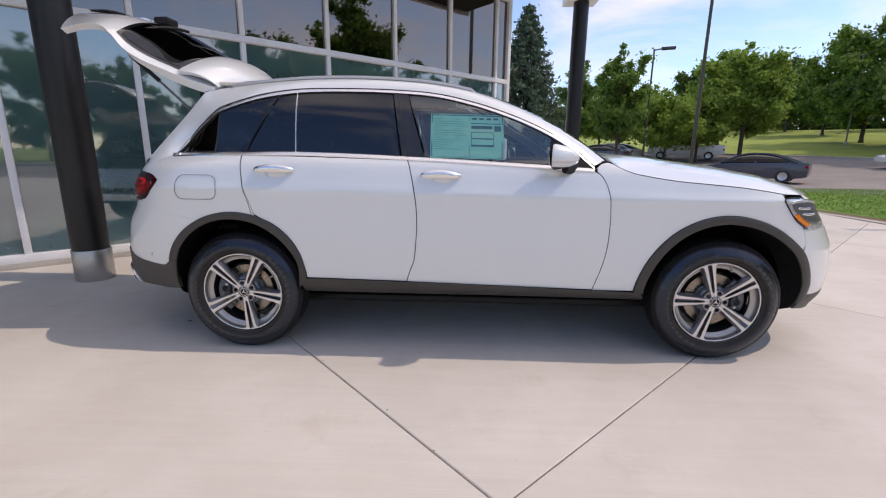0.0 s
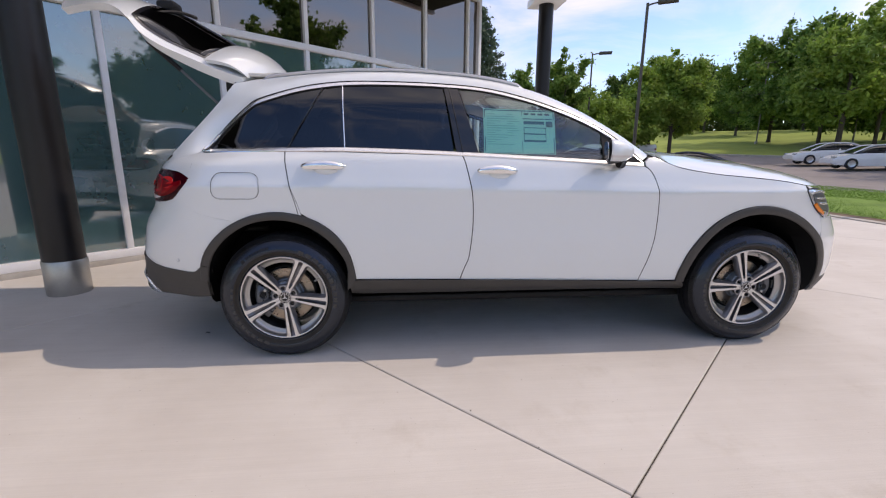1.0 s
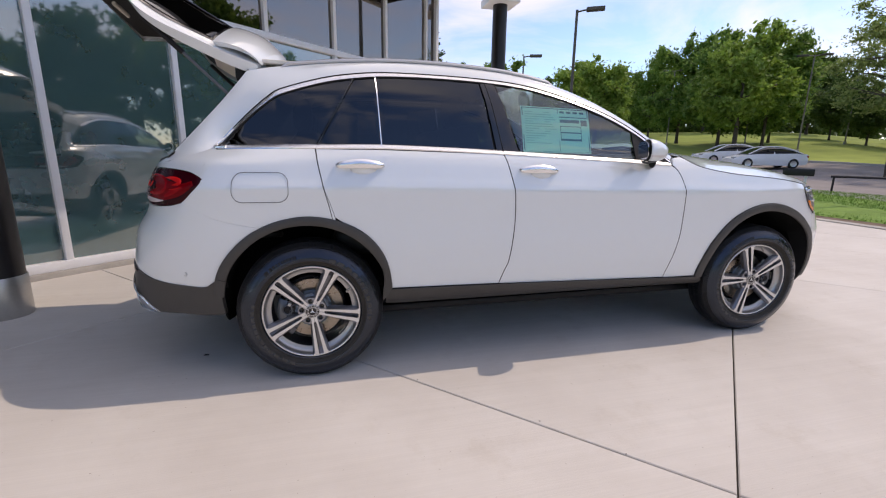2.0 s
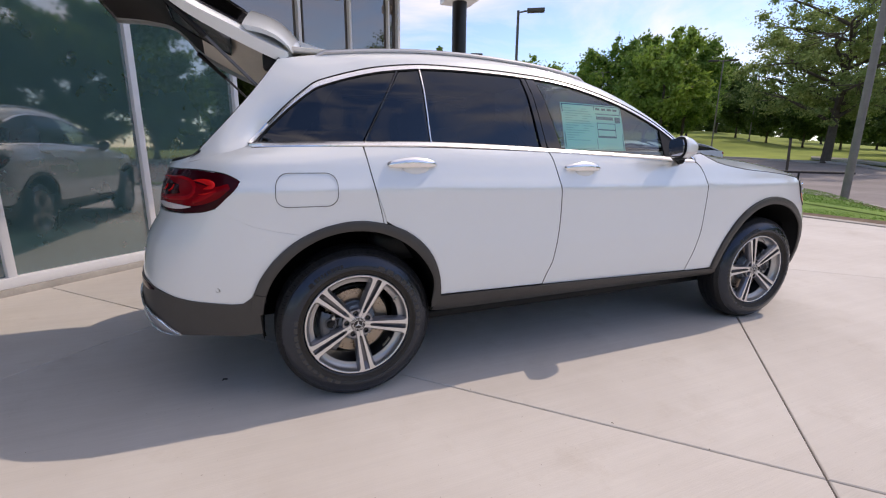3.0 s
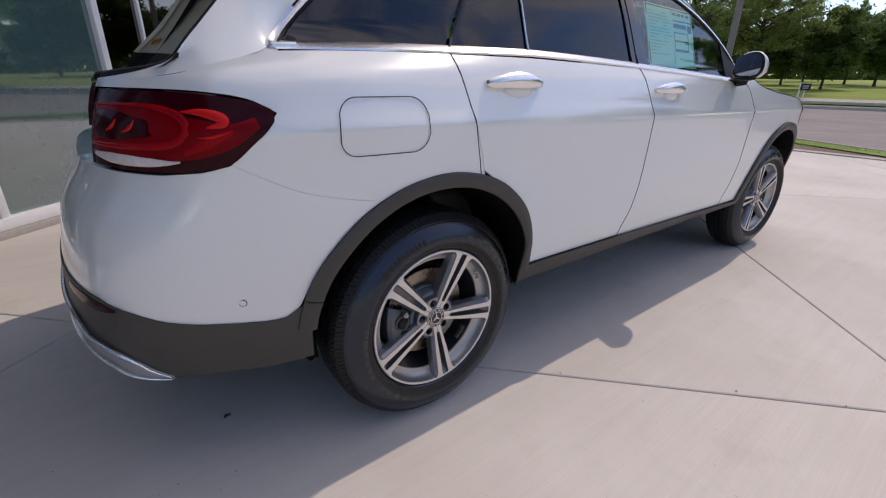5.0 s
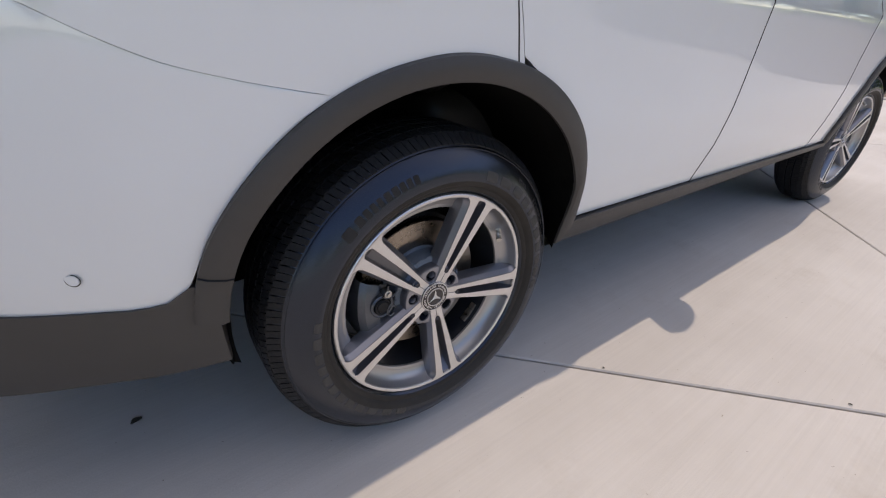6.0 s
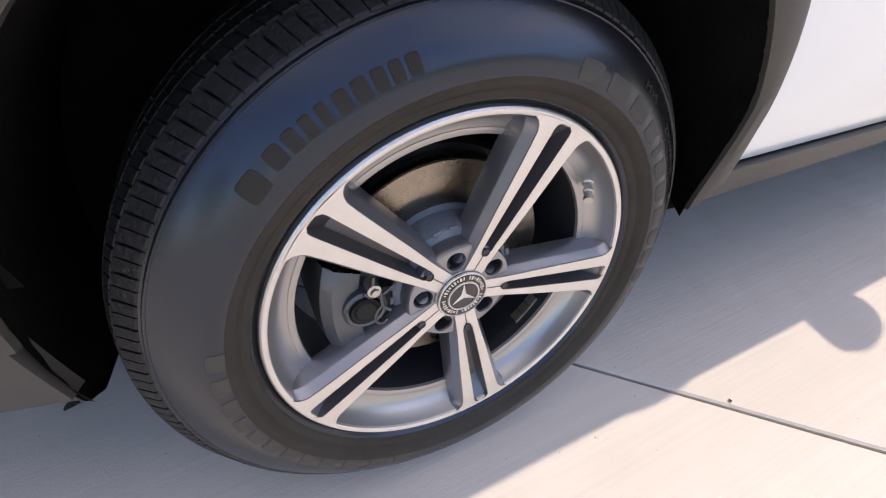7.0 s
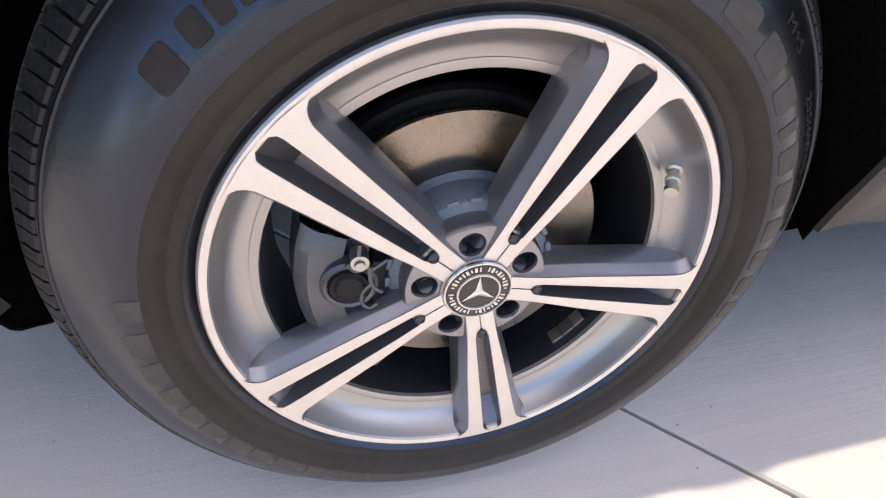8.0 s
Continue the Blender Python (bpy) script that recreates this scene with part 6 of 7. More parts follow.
for name, z, h, d in (("plinth", 0.020, 0.070, 0.14), ("sill", 0.098, 0.085, 0.11), ("transom", TRANSOM, 0.080, 0.10), ("transom", 4.02, 0.075, 0.10), ("transom", 5.3, 0.075, 0.10)):
    bm = box((x1 - x0, d, h), ((x0 + x1) / 2, 0.004, z), 0.006)
    bm.transform(WALL_M)
    part(name, bm, KERB if name == "plinth" else MULLION, facade)
for k in range(FIRST, LAST + 1):
    a, b = k * BAY + 0.028, min((k + 1) * BAY, END) - 0.028
    low_bar = 2.02 if k >= 1 else 0.0
    bands = [(0.13, TRANSOM - 0.035, SPANDREL), (TRANSOM + 0.035, 3.985, SMOKE), (4.055, 5.265, SMOKE), (5.335, TOP, SMOKE)]
    if k >= 1:
        # doors with a bar across, looking into the dark lobby
        bands[0:1] = [(0.13, low_bar - 0.03, SMOKE), (low_bar + 0.03, TRANSOM - 0.035, SPANDREL)]
        for size, at in (((b - a, 0.08, 0.055), ((a + b) / 2, 0.004, low_bar)), ((0.030, 0.05, low_bar - 0.1), (a + (b - a) * 0.42, 0.004, low_bar / 2 + 0.02))):
            bm = box(size, at, 0.004)
            bm.transform(WALL_M)
            part("door_stile" if size[0] < 0.1 else "transom", bm, MULLION, facade)
    for z0, z1, mat in bands:
        bm = box((b - a, 0.012, z1 - z0), ((a + b) / 2, 0.02, (z0 + z1) / 2))
        bm.transform(WALL_M)
        ob = part("glass_pane", bm, mat, facade, smooth=0)
        ob.visible_shadow = False
# the return wall at the corner, roof and back, to close the building
for name, size, at in (("return_wall", (0.20, 9.0, TOP), (END + 0.02, 4.6, TOP / 2)), ("back_wall", (END - x0, 0.2, TOP), ((x0 + END) / 2, 9.0, TOP / 2)),
                       ("end_wall", (0.2, 9.0, TOP), (x0, 4.6, TOP / 2)), ("flat_roof", (END - x0 + 0.4, 9.3, 0.3), ((x0 + END) / 2, 4.6, TOP + 0.15))):
    bm = box(size, at)
    bm.transform(WALL_M)
    part(name, bm, INSIDE if name != "flat_roof" else CANOPY, facade, smooth=0)
bm = box((END - x0, 8.6, 0.04), ((x0 + END) / 2, 4.5, 0.02))
bm.transform(WALL_M)
tagged(link("showroom_floor", bm, INSIDE_FLOOR, smooth=0), "dim grey tiled showroom floor behind glass", "floor", kind="structure")
bm = box((END - x0 - 0.3, 8.4, 0.25), ((x0 + END) / 2, 4.6, 3.25))
bm.transform(WALL_M)
tagged(link("ceiling", bm, INSIDE, smooth=0), "plain showroom ceiling", "ceiling", kind="structure")
# invented partition, set close behind the glass to lighten the panes
bm = box((14.6, 0.15, 3.0), (-6.25, 0.85, 1.55))
box((0.10, 0.70, 3.0), (1.00, 0.42, 1.55), 0, bm)
bm.transform(WALL_M)
tagged(link("wall_partition", bm, PARTITION, smooth=0), "plain grey partition added behind the showroom glass as a pale backing", "wall", kind="structure")

# canopy over the forecourt, on black columns
COLUMN = (-2.152, 0.515)
for cx, cy in (COLUMN, (3.62, 6.12)):
    col = thing("column", "black painted round column with a brushed steel foot", "column", "canopy columns")
    shaft = bmesh.new()
    bmesh.ops.create_cone(shaft, cap_ends=True, segments=48, radius1=0.147, radius2=0.147, depth=3.95)
    shaft.transform(Matrix.Translation((0, 0, 0.29 + 3.95 / 2)))
    part("shaft", shaft, PILLAR_BLACK, col)
    sleeve = lathe([(0.148, -0.0), (0.152, 0.0), (0.155, 0.006), (0.155, 0.284), (0.152, 0.290), (0.148, 0.290)], steps=48)
    sleeve.transform(pose(0, 0, 0, 90, 0, 0))
    part("capital", box((0.62, 0.62, 0.14), (0, 0, 4.17), 0.01), MULLION, col, "pale metal capital plate")
    part("foot_sleeve", sleeve, STEEL, col, "brushed steel sleeve")
    col.matrix_basis = pose(cx, cy, 0)
canopy = thing("canopy", "flat dark canopy with a pale metal edge on black columns", "canopy", kind="structure")
plan = [on_wall(-9.0, 0.0, 0), on_wall(-9.0, 1.75, 0), on_wall(END + 0.55, 1.75, 0), on_wall(END + 0.55, 0.0, 0)]
part("soffit", prism([(p.x, p.y) for p in plan], 4.30, 4.62), CANOPY, canopy)
edge_ = [on_wall(-9.0, 1.72, 0), on_wall(-9.0, 1.82, 0), on_wall(END + 0.62, 1.82, 0), on_wall(END + 0.62, 1.72, 0)]
part("edge_strip", prism([(p.x, p.y) for p in edge_], 4.24, 4.66), MULLION, canopy, "pale metal edge strip")

# ---- ground ----


def rise(x, y):
    """Height of the land: level near by, climbing to a grassy bank far ahead."""
    dx, dy = x - 0.5, y + 3.0
    r, a = math.hypot(dx, dy), math.degrees(math.atan2(dy, dx))
    k = max(0.0, min(1.0, (a + 20) / 25)) * max(0.0, min(1.0, (110 - a) / 25))
    b = max(0.0, min(1.0, (a - 18) / 24))
    base = np.interp(r, (0, 12, 19, 29, 34, 40, 46, 60, 90, 400), (0, 0, -0.17, -0.15, 0.10, 0.55, 0.80, 1.2, 2.0, 2.0))
    bank = np.interp(r, (0, 42, 60, 85, 400), (0, 0, 1.45, 3.2, 3.2)) * b * b * (3 - 2 * b)
    return k * (base + bank)


def land(name, ring_r, a0, a1, na, mat, lift, label, category):
    rows = [[Vector((0.5 + r * math.cos(radians(a)), -3.0 + r * math.sin(radians(a)), rise(0.5 + r * math.cos(radians(a)), -3.0 + r * math.sin(radians(a))) + lift))
             for a in np.linspace(a0, a1, na)] for r in ring_r]
    bm, _ = grid_mesh(rows)
    bmesh.ops.recalc_face_normals(bm, faces=bm.faces[:])
    return tagged(link(name, bm, mat), label, category, kind="structure")


land("ground", [0.1, 5, 12, 18, 22, 26, 30, 34, 38, 42, 46, 50, 55, 60, 66, 73, 80, 90, 120, 200, 500, 1600], 0, 360, 145, MEADOW, -0.16, "open mown lawn rising to a low bank", "ground")

# asphalt: a drive and car park beyond the grass island
far_edge = [(a, np.interp(a, (-60, 0, 20, 26, 34, 60, 95), (31, 31, 31, 40, 43, 47, 50))) for a in np.linspace(-60, 95, 90)]
rows = []
for f in np.linspace(0, 1, 24):
    rows.append([])
    for a, r1 in far_edge:
        r = 8.0 + (r1 - 8.0) * f
        x, y = 0.5 + r * math.cos(radians(a)), -3.0 + r * math.sin(radians(a))
        rows[-1].append(Vector((x, y, rise(x, y) - 0.05)))
bm, _ = grid_mesh(rows)
bmesh.ops.recalc_face_normals(bm, faces=bm.faces[:])
tagged(link("road", bm, ASPHALT), "worn warm-grey asphalt drive and car park", "road", kind="structure")
for name, off0, off1, h, mat, label in (("kerb", 0.0, 0.16, 0.10, KERB, "pale concrete kerb along the far lawn"), ("path", 3.6, 5.2, 0.05, KERB, "narrow concrete footpath across the lawn")):
    rows = []
    for d, z in ((off0, -0.1), (off0, h), (off1, h), (off1, -0.1)):
        rows.append([])
        for a, r in far_edge:
            if name == "path" and a > 30:
                continue
            x, y = 0.5 + (r + d) * math.cos(radians(a)), -3.0 + (r + d) * math.sin(radians(a))
            rows[-1].append(Vector((x, y, rise(x, y) + z)))
    bm, _ = grid_mesh(rows)
    bmesh.ops.recalc_face_normals(bm, faces=bm.faces[:])
    tagged(link(name, bm, mat), label, name, kind="structure")

# grass island with its kerb
island = smooth_line([(9.02, -1.7), (9.04, 2.0), (9.02, 7.0), (9.00, 11.9), (10.2, 14.0), (12.6, 14.6), (15.6, 13.6), (18.2, 11.6), (17.7, 8.6), (16.3, 5.6), (13.9, 3.4), (11.5, 1.2), (10.2, -1.0), (9.02, -1.7)], 70)[:-1]
cx, cy = island.mean(axis=0)
ring_a = [(cx + (x - cx) * 1.0, cy + (y - cy) * 1.0) for x, y in island]


def shrink(pts, d, tip=0.0):
    """The outline drawn in by d, and by tip more towards its near end."""
    out_ = []
    n = len(pts)
    base_d = d
    for k in range(n):
        d = base_d + tip * max(0.0, min(1.0, (3.0 - pts[k][1]) / 3.5))
        p, q = Vector(pts[k - 1]), Vector(pts[(k + 1) % n])
        t = (q - p).normalized()
        out_.append((pts[k][0] + t.y * d, pts[k][1] - t.x * d))
    return out_


inner_ = shrink(ring_a, 0.15)
rows = [[Vector((x, y, rise(x, y) + z)) for x, y in pts + pts[:1]] for pts, z in ((ring_a, -0.1), (ring_a, 0.018), (inner_, 0.028), (inner_, -0.1))]
bm, _ = grid_mesh(rows)
bmesh.ops.recalc_face_normals(bm, faces=bm.faces[:])
tagged(link("kerb", bm, KERB), "low concrete kerb round a grass island", "kerb", kind="structure")
soil = shrink(ring_a, 0.55, 0.35)
rows = [[Vector((x, y, rise(x, y) + z)) for x, y in pts + pts[:1]] for pts, z in ((inner_, 0.02), (soil, 0.045))]
bm, _ = grid_mesh(rows)
bmesh.ops.recalc_face_normals(bm, faces=bm.faces[:])
tagged(link("soil_edge", bm, SOIL), "strip of bare brown soil along a kerb", "ground", kind="structure")
lawn_bm = bmesh.new()
mid_v = lawn_bm.verts.new((cx, cy, rise(cx, cy) + 0.16))
rings = []
for f in (1.0, 0.8, 0.55, 0.3):
    rings.append([lawn_bm.verts.new((cx + (x - cx) * f, cy + (y - cy) * f, rise(cx + (x - cx) * f, cy + (y - cy) * f) + 0.040 + 0.12 * (1 - f))) for x, y in shrink(ring_a, 0.40, 0.35)])
for a_, b_ in zip(rings, rings[1:]):
    for k in range(len(a_)):
        j = (k + 1) % len(a_)
        lawn_bm.faces.new((a_[k], a_[j], b_[j], b_[k]))
for k in range(len(rings[-1])):
    lawn_bm.faces.new((rings[-1][k], rings[-1][(k + 1) % len(rings[-1])], mid_v))
bmesh.ops.recalc_face_normals(lawn_bm, faces=lawn_bm.faces[:])
tagged(link("island_lawn", lawn_bm, LAWN), "bright green mown grass on a kerbed island", "lawn", kind="structure")

rng = np.random.default_rng(3)
pts = rng.uniform((9.1, -1.6), (16.5, 13.0), (60000, 2))
edge_poly = shrink(ring_a, 0.36, 0.32)


def inside(poly, p):
    x, y = p[:, 0], p[:, 1]
    hit = np.zeros(len(p), bool)
    q = np.array(poly)
    j = len(q) - 1
    for i in range(len(q)):
        c = ((q[i, 1] > y) != (q[j, 1] > y)) & (x < (q[j, 0] - q[i, 0]) * (y - q[i, 1]) / (q[j, 1] - q[i, 1] + 1e-12) + q[i, 0])
        hit ^= c
        j = i
    return hit


pts = pts[inside(edge_poly, pts)]
n = len(pts)
base = np.c_[pts, np.full(n, 0.045)]
ang, tall, bend = rng.uniform(0, 2 * np.pi, n), rng.uniform(0.018, 0.042, n), rng.uniform(-0.03, 0.03, (n, 2))
sidev = np.c_[np.cos(ang), np.sin(ang), np.zeros(n)] * 0.007
tip = base + np.c_[bend, tall]
verts = np.stack([base - sidev, base + sidev, tip], 1).reshape(-1, 3)
me = bpy.data.meshes.new("grass")
me.from_pydata(verts.tolist(), [], np.arange(3 * n).reshape(-1, 3).tolist())
me.materials.append(BLADE)
tagged(new("grass", me), "short green grass blades on the island", "grass", kind="stuff")

# ---- concrete forecourt: square slabs with open joints ----
SLAB, SLAB_TURN, SLAB_AT = 3.62, 43.3, Vector((1.475, -2.055))
forecourt = thing("forecourt", "pale broom-finished concrete forecourt cut into square slabs", "pavement", kind="structure")
bed = prism([(-24, -26), (9.06, -26), (9.06, 22), (-24, 22)], -0.15, -0.012)
part("bed", bed, JOINT, forecourt, "dirty joint filling", 0)
ux, uy = Vector((math.cos(radians(SLAB_TURN)), math.sin(radians(SLAB_TURN)))), Vector((-math.sin(radians(SLAB_TURN)), math.cos(radians(SLAB_TURN))))


def slab(poly):
    """One slab from its plan outline, with a rounded arris."""
    bm = bmesh.new()
    inner2 = []
    c = sum((Vector(p) for p in poly), Vector((0, 0))) / len(poly)
    for p in poly:
        d = (c - Vector(p)).normalized() * 0.006
        inner2.append((p[0] + d.x, p[1] + d.y))
    lo = [bm.verts.new((x, y, -0.10)) for x, y in poly]
    hi = [bm.verts.new((x, y, -0.004)) for x, y in poly]
    top_ = [bm.verts.new((x, y, 0.0)) for x, y in inner2]
    m = len(poly)
    for k in range(m):
        j = (k + 1) % m
        bm.faces.new((lo[k], lo[j], hi[j], hi[k]))
        bm.faces.new((hi[k], hi[j], top_[j], top_[k]))
    bm.faces.new(top_)
    return bm


def clip(poly, axis, limit, keep_less):
    out_ = []
    for k in range(len(poly)):
        p, q = poly[k - 1], poly[k]
        a_, b_ = (p[axis] <= limit) == keep_less, (q[axis] <= limit) == keep_less
        if a_ != b_:
            f = (limit - p[axis]) / (q[axis] - p[axis])
            out_.append((p[0] + f * (q[0] - p[0]), p[1] + f * (q[1] - p[1])))
        if b_:
            out_.append(q)
    return out_


for i in range(-8, 9):
    for j in range(-8, 9):
        g = 0.0035
        poly = []
        for a_, b_ in ((i * SLAB + g, j * SLAB + g), ((i + 1) * SLAB - g, j * SLAB + g), ((i + 1) * SLAB - g, (j + 1) * SLAB - g), (i * SLAB + g, (j + 1) * SLAB - g)):
            p = SLAB_AT + ux * a_ + uy * b_
            poly.append((p.x, p.y))
        for axis, lim, less in ((0, 9.06, True), (0, -22, False), (1, -24, False), (1, 20, True)):
            if poly:
                poly = clip(poly, axis, lim, less)
        if len(poly) >= 3:
            part("slab", slab(poly), CONCRETE, forecourt, smooth=0)

# ---- lamp posts and signs ----


def stand(x, y, turn=0.0, sink=0.0):
    return pose(x, y, rise(x, y) - sink, 0, 0, turn)


def lamp_post(x, y, tall, turn, mat, label, radius=0.07, heads=1):
    post = thing("street_lamp", label, "street lamp", "car park lamps")
    part("pole", tube([(0, 0, 0.1), (0, 0, tall)], (radius, radius * 0.75), 14), mat, post)
    part("base_plate", tube([(0, 0, -0.2), (0, 0, 0.12)], (radius * 2.2, radius * 2.2), 16), KERB, post)
    for k in range(heads):
        d = 1 if k == 0 else -1
        part("arm", tube([(0, 0, tall - 0.10), (d * 0.30, 0, tall - 0.04), (d * 0.5, 0, tall - 0.03)], 0.04, 8), mat, post)
        part("lamp_head", box((0.85, 0.36, 0.16), (d * 0.85, 0, tall - 0.02), 0.03), POLE, post, "flat dark lamp head")
    post.matrix_basis = stand(x, y, turn)
    return post


lamp_post(12.0, 17.7, 8.1, -32, POLE, "bronze lamp post with a flat rectangular head", 0.085)
lamp_post(14.0, 28.2, 7.9, -20, POLE, "bronze lamp post with a flat rectangular head")
bare = thing("utility_pole", "weathered grey-brown pole standing in the grass island", "pole")
part("pole", tube([(0, 0, -0.2), (0.10, 0.05, 9.5)], (0.098, 0.075), 14), POLE_GREY, bare)
bare.matrix_basis = stand(14.7, 4.25)


def at_angle(a, r):
    return 0.5 + r * math.cos(radians(a)), -3.0 + r * math.sin(radians(a))


for a, r, tall in ((49.5, 58, 8.0), (42.0, 56, 8.4), (37.5, 52, 8.2), (34.0, 66, 8.0)):
    x, y = at_angle(a, r)
    lamp_post(x, y, tall, -40, POLE_GREY, "pale grey lamp post on the far lawn", 0.07, 2)

board = thing("sign_board", "low black sign board on two white posts beside the drive", "sign", "black signs")
for dx in (-0.33, 0.33):
    part("post", box((0.09, 0.09, 0.95), (dx, 0, 0.375), 0.01), STRIPE, board, "white post")
part("board", box((0.98, 0.06, 0.26), (0.08, -0.08, 0.74), 0.01), SIGN_BLACK, board, "black board")
board.matrix_basis = stand(17.8, 10.3, -52)
rail_ = thing("barrier_rail", "low black metal rail beside the drive", "railing")
part("rail", tube([(0, 0, 0.62), (3.4, 0, 0.62)], 0.045, 8), SIGN_BLACK, rail_)
for k in range(3):
    part("post", tube([(0.1 + 1.6 * k, 0, -0.1), (0.1 + 1.6 * k, 0, 0.62)], 0.035, 8), SIGN_BLACK, rail_)
rail_.matrix_basis = stand(18.5, 9.5, -52)
board = thing("sign_board", "small black direction sign with white bars on a white post", "sign", "black signs")
part("post", box((0.12, 0.10, 1.25), (-0.28, 0, 0.55), 0.01), STRIPE, board, "white post")
part("post", box((0.10, 0.10, 0.9), (0.10, 0.1, 0.35), 0.01), STRIPE, board, "white post")
part("board", box((0.75, 0.06, 0.50), (0.12, -0.06, 0.92), 0.01), SIGN_BLACK, board, "black board")
for k in range(2):
    part("print_bar", box((0.45, 0.01, 0.05), (0.12, -0.095, 0.98 - 0.15 * k)), STRIPE, board)
x, y = at_angle(16.9, 36.0)
board.matrix_basis = stand(x, y, -80)
board.scale = (0.7, 0.7, 0.8)

x, y = at_angle(31.0, 33.5)
stake = thing("post", "thin dark post at the edge of the far lawn", "post")
part("post", tube([(0.18, 0, -0.1), (0, 0, 1.95)], 0.075, 8), BARK, stake)
part("cap", tube([(0, 0, 1.94), (-0.005, 0, 2.0)], 0.085, 8), SIGN_BLACK, stake)
stake.matrix_basis = stand(x, y)

# ---- parked vehicles ----


def vehicle(label, paint, outline, cabin, length, wide, wheels, group, category="car", pickup=False):
    """A far parked vehicle: lofted lower body, cabin with panes, four wheels with rims, lamps."""
    v = thing("parked_car", label, category, group)

    def loft(profile, widths, top_widths):
        bm = bmesh.new()
        rows_ = []
        for (x, z0, z1), w, tw in zip(profile, widths, top_widths):
            rows_.append([Vector(p) for p in ((x, -w * 0.93, z0), (x, -w, z0 + 0.35 * (z1 - z0)), (x, -w * 0.985, z0 + 0.7 * (z1 - z0)), (x, -tw, z1 - 0.02), (x, -tw * 0.7, z1), (x, 0, z1 + 0.015),
                                              (x, tw * 0.7, z1), (x, tw, z1 - 0.02), (x, w * 0.985, z0 + 0.7 * (z1 - z0)), (x, w, z0 + 0.35 * (z1 - z0)), (x, w * 0.93, z0))])
        bm, vs_ = grid_mesh(rows_, bm)
        bm.faces.new(vs_[0])
        bm.faces.new(vs_[-1])
        for a_, b_ in zip(vs_, vs_[1:]):
            bm.faces.new((a_[0], a_[-1], b_[-1], b_[0]))
        bmesh.ops.recalc_face_normals(bm, faces=bm.faces[:])
        return bm

    w = wide / 2
    body = smooth_line(outline, 28)
    span = [w * (0.80 + 0.20 * math.sin(math.pi * min(1, max(0, (x / length + 0.5))) ) ** 0.35) for x, _, _ in body]
    part("body", loft(body, span, [s * 0.94 for s in span]), paint, v)
    roof_ = smooth_line(cabin, 20)
    low = min(z for _, z, _ in cabin)
    part("cabin", loft(roof_, [w * 0.90] * 20, [w * (0.90 - 0.24 * (z1 - low) / 0.55) for _, _, z1 in roof_]), CAR_GLASS, v, "dark window glass")
    top_part = [(x, z1 - 0.055, z1 + 0.012) for x, z0, z1 in roof_ if z1 > max(r[2] for r in roof_) - 0.09]
    part("roof", loft(top_part, [w * 0.69] * len(top_part), [w * 0.64] * len(top_part)), paint, v)
    hi = max(r[2] for r in roof_)
    for side in (-1, 1):
        for x in (cabin[1][0] * 0.5 + cabin[-2][0] * 0.5,):
            part("door_pillar", tube([(x, side * w * 0.905, low + 0.02), (x - 0.02, side * w * 0.69, hi - 0.03)], 0.045, 6), paint, v)
        rail_pts = [(x, side * w * (0.915 - 0.24 * (z1 - low) / 0.55), z1 - 0.01) for x, _, z1 in roof_]
        part("pillar", tube(rail_pts, 0.045, 6), paint, v)
    for x in wheels:
        for side in (-1, 1):
            tyre = lathe([(0.19, -0.10), (0.23, -0.11), (0.30, -0.105), (0.325, -0.08), (0.33, 0.0), (0.325, 0.08)], steps=28)
            tyre.transform(Matrix.Translation((x, side * (w - 0.11), 0.33)) @ pose(0, 0, 0, 0, 0, 0 if side < 0 else 180))
            ob = part("wheel", tyre, RUBBER, v, "black tyre with alloy rim")
            rim = lathe([(0.0, -0.095), (0.05, -0.10), (0.06, -0.085), (0.17, -0.09), (0.20, -0.105), (0.205, -0.09)], steps=20)
            rim.transform(Matrix.Translation((x, side * (w - 0.11), 0.33)) @ pose(0, 0, 0, 0, 0, 0 if side < 0 else 180))
            part("rim", rim, SATIN, ob)
    for side in (-1, 1):
        part("headlamp", box((0.22, 0.34, 0.13), (length / 2 - 0.16, side * (w - 0.30), 0.68), 0.04), CLEAR, v)
        part("tail_lamp", box((0.16, 0.36, 0.14), (-length / 2 + 0.10, side * (w - 0.30), 0.80), 0.04), RED_LENS, v)
    if pickup:
        part("load_bed", box((1.75, wide - 0.28, 0.10), (-1.75, 0, 1.06), 0.03), BLACK, v)
    return v


saloon_body = [(-2.38, 0.45, 0.80), (-2.30, 0.30, 0.96), (-1.75, 0.22, 1.02), (-1.0, 0.20, 1.00), (0.2, 0.20, 0.97), (1.0, 0.20, 0.94), (1.7, 0.22, 0.84), (2.15, 0.25, 0.74), (2.36, 0.35, 0.62)]
saloon_cabin = [(-1.95, 0.93, 1.00), (-1.35, 0.93, 1.25), (-0.75, 0.93, 1.42), (-0.1, 0.93, 1.45), (0.45, 0.92, 1.38), (0.95, 0.91, 1.16), (1.38, 0.90, 0.95)]
dark_saloon = vehicle("charcoal saloon car parked beyond the grass", DARK_CAR, saloon_body, saloon_cabin, 4.76, 1.82, (-1.42, 1.40), "parked cars")
dark_saloon.matrix_basis = stand(16.9, 20.9, 138)
white_saloon = vehicle("white saloon car parked across the drive", WHITE_CAR, saloon_body, saloon_cabin, 4.76, 1.82, (-1.42, 1.40), "parked cars")
white_saloon.matrix_basis = stand(29.1, 21.2, 158)
copy_thing(white_saloon, stand(29.6, 24.5, 158))
copy_thing(white_saloon, stand(14.5, 36.0, 128))
